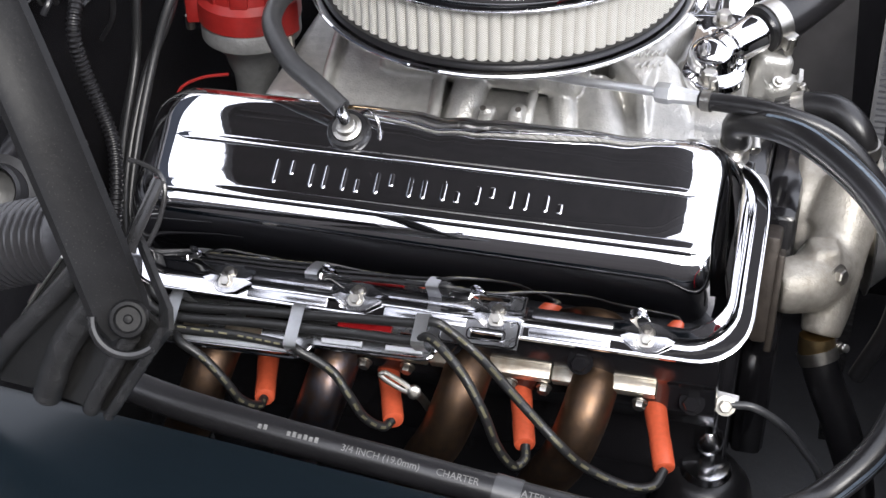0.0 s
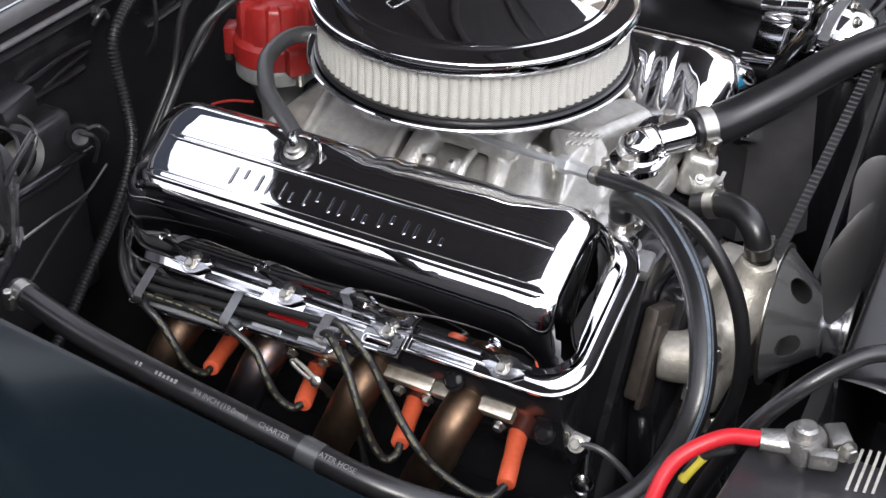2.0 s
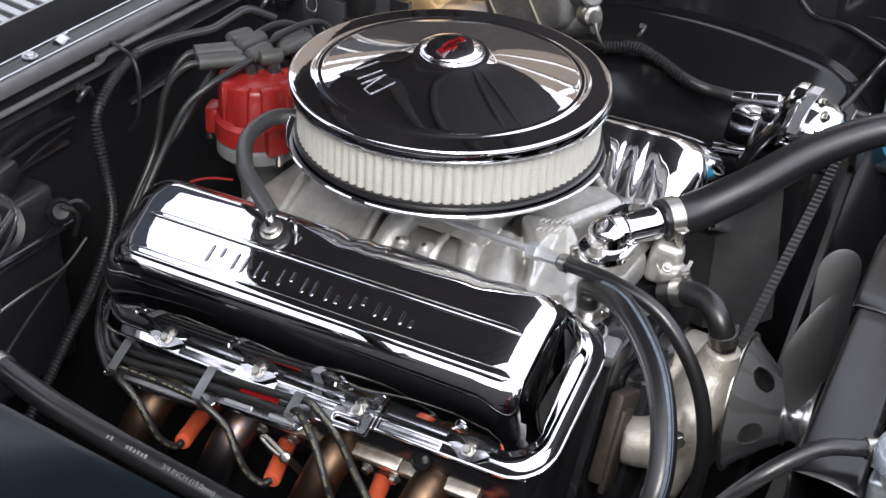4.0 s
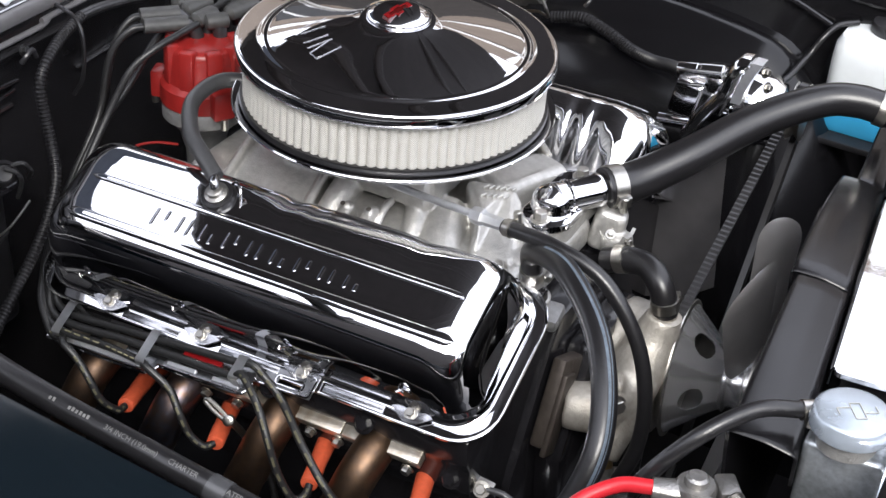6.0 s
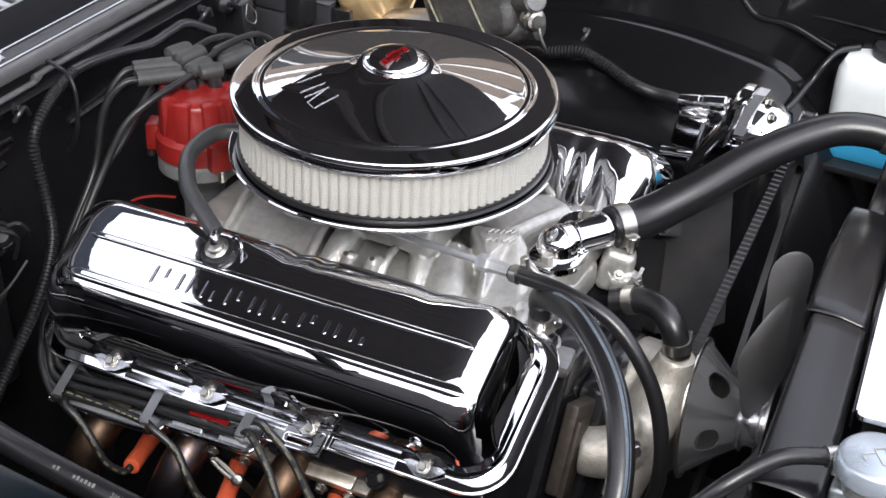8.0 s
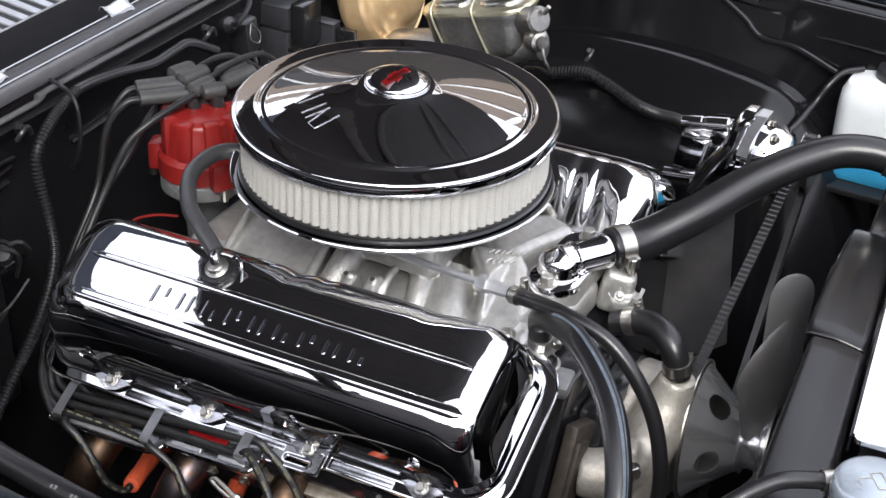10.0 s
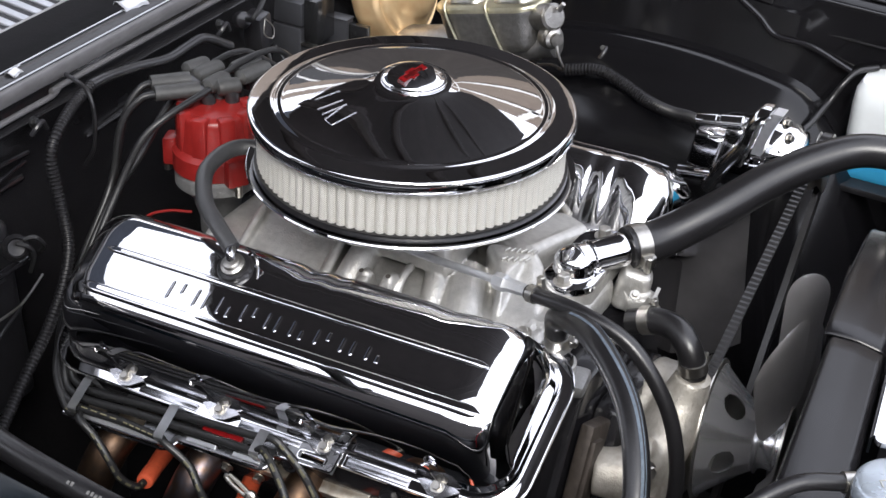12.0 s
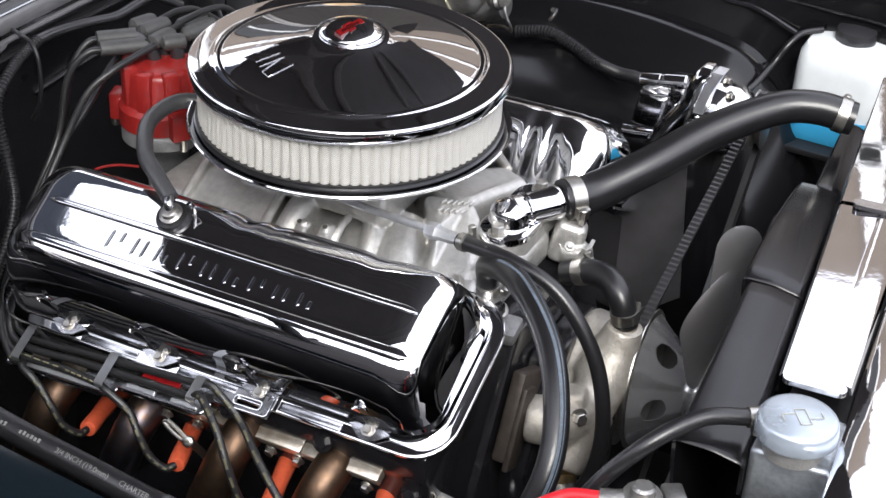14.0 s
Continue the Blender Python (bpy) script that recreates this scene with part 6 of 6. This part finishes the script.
def battery():
    b = thing("battery", "black battery with a bolted lead terminal", "battery", (0.57, -0.48, 0.7))
    part("case", boxed((0.565, -0.485, 0.80), (0.174, 0.185, 0.185), bevel=0.007, seg=3), BLACK_PLASTIC, b)
    part("lid", boxed((0.565, -0.485, 0.8965), (0.178, 0.190, 0.018), bevel=0.006, seg=3), BLACK_PLASTIC, b)
    part("post", lathe([(0.011, 0.904), (0.0095, 0.936), (0.007, 0.938)], Matrix.Translation((0.517, -0.413, 0)), 20), CAST_IRON, b, "lead battery post")
    bm = lathe([(0.011, 0.912), (0.0165, 0.913), (0.0175, 0.918), (0.0170, 0.926), (0.0150, 0.930), (0.0105, 0.930)], Matrix.Translation((0.517, -0.413, 0)), 24)
    box(bm, (0.538, -0.398, 0.921), (0.018, 0.026, 0.016), (0, 0, 35), bevel=0.003)
    box(bm, (0.535, -0.424, 0.921), (0.022, 0.012, 0.015), (0, 0, 20), bevel=0.003)
    term = part("terminal", bm, CAST_IRON, b, "grey lead terminal clamp")
    part("lug", tube([(0.487, -0.4285, 0.9225), (0.498, -0.424, 0.922), (0.507, -0.419, 0.921)], lambda t: 0.0098 + 0.002 * t, 14, 4, squash=0.75), CAST_IRON, term)
    part("bolt", bolt(bmesh.new(), (0.548, -0.410, 0.924), (0.8, -0.6, 0.1), 0.006, 0.008), STEEL, term)
    for i in range(4):
        part("label_bar", boxed((0.556 + 0.006 * i, -0.405 + 0.002 * i, 0.9058), (0.0022, 0.05, 0.0005), (0, 0, 4)), WHITE_PRINT, b, "white label bar")
    return b


battery()


def washer_bottle():
    b = thing("washer_bottle", "milky plastic washer bottle with blue fluid", "washer bottle", (0.375, 0.665, 0.733))
    prof = rrect(0.325, 0.445, 0.605, 0.725, 0.022, 5)
    c = (0.376, 0.665)
    def ring(k, z):
        return [(c[0] + (x - c[0]) * k, c[1] + (y - c[1]) * k, z) for x, y in prof]
    part("reservoir", rings(bmesh.new(), [ring(0.99, 0.776), ring(1.0, 0.784), ring(1.0, 0.835), ring(0.97, 0.855), ring(0.86, 0.866), ring(0.4, 0.870)]), BOTTLE, b, "milky white upper half")
    part("filled_part", rings(bmesh.new(), [ring(0.98, 0.733), ring(1.04, 0.741), ring(1.035, 0.7758)]), BLUE_FLUID, b, "lower half tinted by blue fluid")
    part("cap", lathe([(0.027, 0.866), (0.028, 0.876), (0.026, 0.884), (0.010, 0.886), (0.0, 0.886)], Matrix.Translation((0.388, 0.662, 0)), 32), BLACK_PLASTIC, b, "black filler cap")
    return b


washer_bottle()


# ---- firewall side ----
def brake_unit():
    b = thing("brake_booster", "gold plated brake booster drum", "brake booster", (-0.33, 0.49, 0.8))
    part("drum", lathe([(0.070, -0.046), (0.086, -0.044), (0.0905, -0.040), (0.0925, -0.036), (0.0925, -0.026), (0.0905, -0.023), (0.0900, -0.010), (0.0870, -0.004), (0.0820, -0.001), (0.0790, -0.003), (0.0770, -0.003), (0.0735, 0.002), (0.062, 0.010),
                                    (0.058, 0.010), (0.054, 0.014), (0.046, 0.022), (0.036, 0.025), (0.022, 0.026), (0.0, 0.026)],
                           axis_frame((-0.285, 0.500, 0.905), (1, 0, 0.24)), 64), GOLD, b, smooth=60)
    m = thing("master_cylinder", "bare cast iron brake master cylinder with wire bails", "master cylinder", (-0.13, 0.47, 0.87))
    f = Matrix.Translation((-0.137, 0.470, 0.916)) @ pose(0, 0, 0, 0, -14, 0)

    def put(name, bm, material, parent, label="", smooth=50):
        bm.transform(f)
        return part(name, bm, material, parent, label, smooth)

    def plan(k, z, r=0.032):
        return [(x * k, y * k, z) for x, y in rrect(-0.078, 0.078, -0.040, 0.040, r, 8)]
    put("reservoir", rings(bmesh.new(), [plan(0.80, -0.058), plan(0.87, -0.054), plan(0.92, -0.044), plan(0.965, -0.02), plan(0.98, -0.006), plan(1.0, -0.004), plan(1.0, 0.0)]), CAST_IRON, m)
    lid = put("lid", rings(bmesh.new(), [plan(1.03, 0.0005), plan(1.04, 0.002), plan(1.035, 0.006), plan(1.0, 0.0085), plan(0.93, 0.009)]), ZINC, m, "yellow zinc plated lid")
    for cx in (-0.036, 0.036):
        put("lid_dome", rings(bmesh.new(), [[(cx + x * k, y * k * 0.9, z) for x, y in rrect(-0.030, 0.030, -0.030, 0.030, 0.02)] for k, z in ((1.0, 0.0088), (0.95, 0.014), (0.8, 0.017), (0.4, 0.018))]), STEEL, lid)
    for x in (-0.052, 0.010):
        put("bail", tube([(x + 0.012, -0.036, -0.060), (x + 0.006, -0.041, -0.03), (x, -0.045, 0.006), (x - 0.001, -0.030, 0.020), (x - 0.001, 0.0, 0.023), (x - 0.001, 0.030, 0.020), (x, 0.045, 0.004), (x + 0.004, 0.042, -0.03)], 0.0021, 8, 6), ZINC, m, "bent wire bail")
    put("bore", lathe([(0.024, -0.15), (0.024, 0.07), (0.021, 0.075), (0.021, 0.096), (0.018, 0.098)], axis_frame((-0.01, -0.004, -0.052), (1, 0, 0)), 28), CAST_IRON, m)
    part("outlet", lathe([(0.018, -0.02), (0.018, 0.012), (0.015, 0.015), (0.004, 0.0155)], axis_frame((-0.046, 0.444, 0.929), (0.75, -0.45, 0.35)), 24), CAST_IRON, m)
    part("bleed_nipple", lathe([(0.004, 0), (0.003, 0.012)], axis_frame((-0.030, 0.440, 0.944), (0.5, -0.1, 0.8)), 12), STEEL, m)
    part("tube_nut", lathe([(0.016, -0.012), (0.016, 0.0), (0.0135, 0.003), (0.0135, 0.006), (0.009, 0.008), (0.009, 0.013), (0.0035, 0.0135)], axis_frame((-0.036, 0.440, 0.903), (0.8, -0.55, 0.1)), 24), STEEL, m, "bright tube nut", smooth=30)
    part("brake_pipe", tube([(-0.027, 0.434, 0.900), (-0.022, 0.432, 0.885), (-0.016, 0.436, 0.868), (-0.022, 0.45, 0.856), (-0.045, 0.47, 0.85), (-0.08, 0.5, 0.83)], 0.0022, 8, 8), STEEL, m)
    return b


brake_unit()


def control_boxes():
    b = thing("relay_box", "dark grey plastic relay box on the firewall", "relay box", (-0.38, 0.33, 0.86))
    part("case", boxed((-0.391, 0.380, 0.886), (0.050, 0.064, 0.034), bevel=0.003), BOX_GREY, b)
    part("base", boxed((-0.391, 0.380, 0.832), (0.048, 0.066, 0.070), bevel=0.003), BOX_GREY, b)
    part("bracket", boxed((-0.354, 0.374, 0.878), (0.022, 0.046, 0.064), bevel=0.003), BLACK_GLOSS, b, "black stepped bracket")
    part("bracket_lip", boxed((-0.356, 0.352, 0.8445), (0.030, 0.008, 0.003), bevel=0.001), STEEL, b, "bright folded lip")
    c = thing("regulator", "dark grey regulator box with a black end plate", "regulator", (-0.36, 0.405, 0.80))
    part("case", boxed((-0.355, 0.406, 0.842), (0.062, 0.018, 0.056), bevel=0.0025), BOX_GREY, c)
    part("rim", boxed((-0.355, 0.4055, 0.8715), (0.064, 0.020, 0.0025), bevel=0.001), BOX_GREY, c)
    part("end_plate", boxed((-0.308, 0.404, 0.832), (0.030, 0.010, 0.072), bevel=0.002), BLACK_GLOSS, c, "black end plate")
    p = thing("plug_connector", "black wiring plug with steel latch wire", "connector", (-0.38, 0.24, 0.88))
    part("body", lathe([(0.009, 0.0), (0.011, 0.004), (0.011, 0.014), (0.008, 0.018), (0.005, 0.024)], axis_frame((-0.388, 0.232, 0.918), (0.9, -0.3, 0.25)), 24), BLACK_PLASTIC, p)
    part("collar", boxed((-0.378, 0.262, 0.895), (0.03, 0.028, 0.05), (8, 0, 0), bevel=0.005), BLACK_PLASTIC, p)
    part("latch_wire", tube([(-0.36, 0.252, 0.918), (-0.357, 0.246, 0.900), (-0.355, 0.262, 0.889), (-0.356, 0.266, 0.902), (-0.36, 0.254, 0.918)], 0.0009, 8, 5), STEEL, p, "thin bent steel wire")
    for k, pts in enumerate(([(-0.37, 0.225, 0.925), (-0.352, 0.215, 0.935), (-0.356, 0.245, 0.955), (-0.39, 0.26, 0.965)], [(-0.365, 0.262, 0.872), (-0.352, 0.25, 0.862), (-0.350, 0.225, 0.872), (-0.357, 0.205, 0.862), (-0.365, 0.20, 0.82)],
                             [(-0.36, 0.275, 0.872), (-0.345, 0.272, 0.855), (-0.34, 0.262, 0.83), (-0.35, 0.25, 0.78)])):
        part("wire", tube(pts, 0.0035 - 0.0006 * k, 8, 7), WIRE, p)
    return b


control_boxes()


def hinge():
    h = thing("lift_support", "dark grey pressed steel lift arm with its bracket", "lift support", (-0.13, -0.57, 0.86))
    # channel section arm
    path = smooth_path([(-0.076, -0.628, 1.012), (-0.105, -0.608, 1.080), (-0.140, -0.583, 1.150), (-0.185, -0.548, 1.212), (-0.245, -0.505, 1.275), (-0.30, -0.47, 1.32)], 8)
    bm = bmesh.new()
    loops = []
    view = Vector((0.28, -0.62, 0.55)).normalized()
    for i, p in enumerate(path):
        way = (path[min(i + 1, len(path) - 1)] - path[max(i - 1, 0)]).normalized()
        side = way.cross(view).normalized()
        up = side.cross(way).normalized()
        w = 0.0175 + 0.003 * i / len(path)
        if i == 0:
            w = 0.012
        elif i == 1:
            w = 0.016
        loops.append([p + side * a * w + up * b for a, b in ((-1, -0.012), (-1.05, 0.0), (-0.85, 0.003), (-0.6, 0.001), (0.6, 0.001), (0.85, 0.003), (1.05, 0.0), (1, -0.012), (0.85, -0.012), (0.8, -0.003), (-0.8, -0.003), (-0.85, -0.012))])
    rings(bm, loops)
    part("arm", bm, ARM, h, "dark grey channel arm")
    m = axis_frame((-0.0735, -0.6295, 1.0255), view)
    part("pivot", lathe([(0.0118, -0.008), (0.0118, 0.003), (0.0105, 0.0050), (0.0085, 0.0054), (0.0072, 0.0032), (0.0030, 0.0032), (0.0022, 0.0042), (0.0, 0.0046)], m, 32), ARM, h, "worn steel pivot rivet")
    part("end_rim", tube([m @ Vector((0.0215 * math.cos(radians(k)), 0.0215 * math.sin(radians(k)), 0.0)) for k in range(170, 381, 15)], 0.0028, 8, 3), WORN, h, "worn rolled rim of the arm's end")
    # fixed bracket: a sheet with pressed ribs that run down to the fender
    rows = []
    out = Vector((-0.348, -0.920, 0.180))
    for i in range(25):
        t = i / 24
        top = Vector((-0.126, -0.604, 1.042)).lerp(Vector((-0.048, -0.632, 1.021)), t)
        low = Vector((-0.212, -0.595, 0.915)).lerp(Vector((-0.100, -0.630, 0.940)), t)
        rows.append([top.lerp(low, u / 8) - out * 0.004 * math.sin(math.pi * t) for u in range(9)])
    bracket = part("bracket", sheet(rows, 0.003), PRESSED, h, "pressed black bracket with ribs", smooth=60)
    # ribs are grey because the sky's highlights on them are painted in
    for line, r in ((((-0.106, -0.612, 1.049), (-0.140, -0.607, 1.006), (-0.177, -0.603, 0.962), (-0.202, -0.599, 0.927)), 0.0066), (((-0.098, -0.618, 1.028), (-0.129, -0.617, 0.981), (-0.143, -0.616, 0.950), (-0.151, -0.615, 0.932)), 0.0095),
                    (((-0.074, -0.629, 1.012), (-0.092, -0.630, 0.980), (-0.106, -0.630, 0.954), (-0.112, -0.629, 0.942)), 0.0058), (((-0.050, -0.634, 1.024), (-0.070, -0.634, 0.990), (-0.090, -0.634, 0.956), (-0.098, -0.633, 0.943)), 0.0036)):
        part("rib", tube(line, r, 16, 6), GREY_AND_SHEEN, bracket, "rounded rib, its sky highlight painted grey")
    part("edge_wire", tube([(-0.124, -0.607, 1.045), (-0.155, -0.603, 1.000), (-0.185, -0.600, 0.956), (-0.204, -0.597, 0.928)], 0.0010, 6, 4), STEEL, h, "thin bright wire along the bracket")
    part("spring_leaf", tube([(-0.080, -0.603, 1.056), (-0.076, -0.597, 1.068), (-0.070, -0.588, 1.083), (-0.066, -0.580, 1.094)], 0.0052, 10, 6, squash=0.45), GREY_AND_SHEEN, h, "flat grey spring leaf")
    part("spring_wire", tube([(-0.090, -0.569, 1.096), (-0.079, -0.572, 1.0965), (-0.067, -0.577, 1.095), (-0.062, -0.583, 1.087), (-0.064, -0.592, 1.072), (-0.070, -0.600, 1.058)], 0.0016, 8, 6), GREY_AND_SHEEN, h, "bent spring wire")
    part("strap", sheet([[(-0.076, -0.597, 1.062), (-0.058, -0.620, 1.058), (-0.040, -0.641, 1.050), (-0.041, -0.642, 1.036), (-0.052, -0.637, 1.018)], [(-0.080, -0.593, 1.056), (-0.064, -0.613, 1.052), (-0.048, -0.632, 1.043), (-0.049, -0.632, 1.029), (-0.059, -0.629, 1.012)], [(-0.084, -0.588, 1.050), (-0.070, -0.606, 1.045), (-0.056, -0.622, 1.036), (-0.058, -0.622, 1.022), (-0.066, -0.620, 1.006)]], 0.003), GREY_AND_SHEEN, h)
    return h


hinge()


def air_duct():
    d = thing("air_duct", "grey corrugated air duct hose", "duct", (-0.3, -0.55, 1.0))
    part("hose", ribbed([(-0.142, -0.562, 1.022), (-0.175, -0.559, 1.010), (-0.205, -0.556, 0.996), (-0.25, -0.55, 0.974), (-0.32, -0.53, 0.94), (-0.38, -0.50, 0.91)], 0.0245, 0.0060, 0.0032, 24), BLACK_PLASTIC, d)
    return d


air_duct()


PLUG = (-0.347, -0.246, 0.834)


def heater_case():
    h = thing("heater_case", "black pressed heater panel on the firewall", "heater box", (-0.39, -0.33, 0.6))
    part("case", boxed((-0.392, -0.345, 0.735), (0.05, 0.25, 0.23), (0, -4, 0), bevel=0.014, seg=3), BLACK_SATIN, h)
    part("ridge", tube([(-0.345, -0.405, 0.820), (-0.345, -0.361, 0.818), (-0.348, -0.297, 0.814), (-0.352, -0.227, 0.8095)], 0.006, 10, 5, squash=0.7), BLACK_PAINT, h, "glossy pressed ridge")
    part("ridge", tube([(-0.350, -0.40, 0.806), (-0.352, -0.33, 0.803), (-0.356, -0.26, 0.800)], 0.004, 10, 5), BLACK_SATIN, h)
    axis = Vector((0.025, -0.048, 0.041))
    m = axis_frame((-0.345, -0.342, 0.861), axis)
    duct = part("outlet", lathe([(0.0225, -0.02), (0.0225, 0.012), (0.024, 0.014), (0.0225, 0.060), (0.0235, 0.064), (0.0205, 0.066), (0.0195, 0.060), (0.0185, -0.010), (0.0, -0.012)], m, 36), LOOM_PLASTIC, h, "round black outlet stub")
    for z in (0.036, 0.043, 0.050):
        part("inner_rib", lathe([(0.0175, z), (0.0195, z - 0.001), (0.0195, z + 0.002), (0.0175, z)], m, 32, cap=(False, False)), LOOM_PLASTIC, duct)
    part("mounting_ring", lathe([(0.0245, 0.004), (0.031, 0.005), (0.032, 0.008), (0.0245, 0.010), (0.0245, 0.004)], m, 36, cap=(False, False)), LOOM_PLASTIC, duct)
    part("relay", boxed((-0.372, -0.315, 0.895), (0.03, 0.055, 0.032), (6, 0, 6), bevel=0.004), LOOM_PLASTIC, h)
    part("seam", tube([(-0.4075, -0.26, 0.886), (-0.406, -0.235, 0.889), (-0.4065, -0.193, 0.8925), (-0.407, -0.150, 0.890)], 0.003, 8, 5), BLACK_PAINT, h, "pressed seam")
    part("seam", tube([(-0.402, -0.235, 0.872), (-0.402, -0.20, 0.880), (-0.403, -0.16, 0.884)], 0.0025, 8, 5), BLACK_PAINT, h)
    part("link_rod", tube([(-0.297, -0.405, 0.804), (-0.31, -0.342, 0.7947), (-0.325, -0.280, 0.7805), (-0.333, -0.25, 0.779), (-0.345, -0.212, 0.7823)], 0.0016, 8, 5), STEEL, h, "thin bright link rod")
    part("link_rod", tube([(-0.262, -0.445, 0.772), (-0.29, -0.372, 0.7761), (-0.31, -0.313, 0.7796), (-0.335, -0.26, 0.7696)], 0.0020, 8, 5), WORN, h)
    pl = thing("wiring_plug", "small black wiring plug on the heater panel", "connector", PLUG)
    p = Vector(PLUG)
    part("socket", lathe([(0.010, -0.014), (0.0145, -0.010), (0.015, 0.002), (0.011, 0.008), (0.009, 0.004), (0.0, 0.003)], axis_frame(p, (0.7, -0.5, 0.5)), 24), LOOM_PLASTIC, pl)
    for k, pts in enumerate((((0.004, 0.006, 0.008), (0.014, 0.016, 0.010), (0.016, 0.026, -0.004), (0.004, 0.034, -0.02)), ((0.006, -0.004, 0.010), (0.016, 0.004, 0.004), (0.012, 0.014, -0.014), (0.0, 0.018, -0.04)))):
        part("loop_wire", tube([p + Vector(q) for q in pts], 0.0026, 8, 6), WIRE, pl)
    return h


heater_case()


def small_fixings():
    for p, w, n in (((-0.385, -0.160, 0.938), (0.9, 0, 0.3), "wire_clip"), ((-0.372, 0.168, 0.938), (0.9, 0, 0.3), "wire_clip"), ((-0.02, 0.585, 0.836), (0.2, -0.7, 0.6), "body_bolt")):
        t = thing(n, "small black clip screwed to the panel", "clip", p)
        part("screw", bolt(bmesh.new(), p, w, 0.0045, 0.007), WORN, t)
        q = Vector(p) + Vector(w).normalized() * 0.006
        part("loop", tube([q + Vector((0, -0.01, -0.012)), q + Vector((0.004, -0.006, -0.004)), q + Vector((0.004, 0.004, 0.0)), q + Vector((0.002, 0.012, -0.012))], 0.003, 8, 4), BLACK_PLASTIC, t)
    tie = thing("cable_tie", "black strap round the conduit", "strap", (-0.37, -0.1, 0.96))
    part("band", tube([(-0.40, -0.085, 0.962), (-0.372, -0.105, 0.972), (-0.352, -0.108, 0.966), (-0.34, -0.112, 0.945), (-0.343, -0.112, 0.90), (-0.36, -0.11, 0.87)], 0.0025, 8, 6), RUBBER, tie)
    sc = thing("cowl_screw", "bright screw on the cowl channel", "screw", (-0.462, -0.116, 0.940))
    part("head", bolt(bmesh.new(), (-0.462, -0.116, 0.9405), (0, 0, 1), 0.005, 0.004), STEEL, sc)
    nz = thing("wiper_nozzle", "small clip on the cowl, its silvery shine painted white", "clip", (-0.468, 0.12, 0.94))
    # milky white colour stands in for the clip's silvery shine
    part("body", boxed((-0.470, 0.121, 0.945), (0.020, 0.050, 0.010), (0, 6, 14), bevel=0.004), BOTTLE, nz)
    part("arm", tube([(-0.472, 0.10, 0.944), (-0.476, 0.03, 0.943), (-0.480, -0.05, 0.943), (-0.482, -0.16, 0.943)], 0.003, 8, 4), BLACK_PAINT, nz)
    sp = thing("return_spring", "small steel throttle return spring", "spring", (0.10, 0.13, 0.86))
    part("coil", ribbed([(0.085, 0.145, 0.868), (0.115, 0.135, 0.855), (0.135, 0.125, 0.845)], 0.0045, 0.0022, 0.0014, 10), STEEL, sp)
    fp = thing("fuel_pump_pin", "chrome capped pin in a black rubber boot", "pump", (0.247, -0.186, 0.45))
    part("boot", lathe([(0.055, 0.40), (0.052, 0.47), (0.044, 0.51), (0.034, 0.526), (0.026, 0.530)], Matrix.Translation((0.247, -0.186, 0)), 32), RUBBER, fp)
    part("disc", lathe([(0.022, 0.528), (0.025, 0.531), (0.022, 0.537), (0.012, 0.540)], Matrix.Translation((0.247, -0.186, 0)), 32), CHROME_DULL, fp)
    part("pin", lathe([(0.009, 0.538), (0.0075, 0.555), (0.0125, 0.562), (0.0135, 0.570), (0.011, 0.576), (0.0055, 0.582), (0.0055, 0.615)], Matrix.Translation((0.247, -0.186, 0)), 24), CHROME_DULL, fp)
    el = thing("ground_eyelet", "small steel eyelet bolted to the head", "eyelet", (0.26, -0.24, 0.668))
    part("bolt", bolt(bmesh.new(), (0.2595, -0.240, 0.668), (0.1, -0.8, 0.6), 0.006, 0.007), STEEL, el)
    part("bracket", boxed((0.245, -0.235, 0.672), (0.05, 0.012, 0.003), (20, 4, 0), bevel=0.001), STEEL, el)
    hf2 = thing("hose_fitting", "cast hose fitting on the intake", "fitting", (0.232, -0.108, 0.82))
    part("stub", lathe([(0.020, 0.806), (0.021, 0.822), (0.017, 0.826), (0.0135, 0.829), (0.0125, 0.858)], Matrix.Translation((0.233, -0.108, 0.0)), 28), ALU, hf2)
    part("boss", boxed((0.245, -0.106, 0.802), (0.046, 0.040, 0.016), (0, 2, 10), bevel=0.006), CAST_GREY, hf2)
    br = thing("brass_fitting", "brass vacuum fitting on the intake", "fitting", (-0.125, -0.12, 0.89))
    part("hex", lathe([(0.008, 0.885), (0.008, 0.905), (0.006, 0.907), (0.006, 0.918)], Matrix.Translation((-0.135, -0.062, 0.0)), 6), BRASS, br)
    bv = thing("bay_floor", "dark splash shield under the engine", "splash shield", (0, 0, 0.2))
    part("shield", boxed((0.1, 0, 0.22), (1.1, 1.0, 0.01)), BLACK_SATIN, bv)


small_fixings()
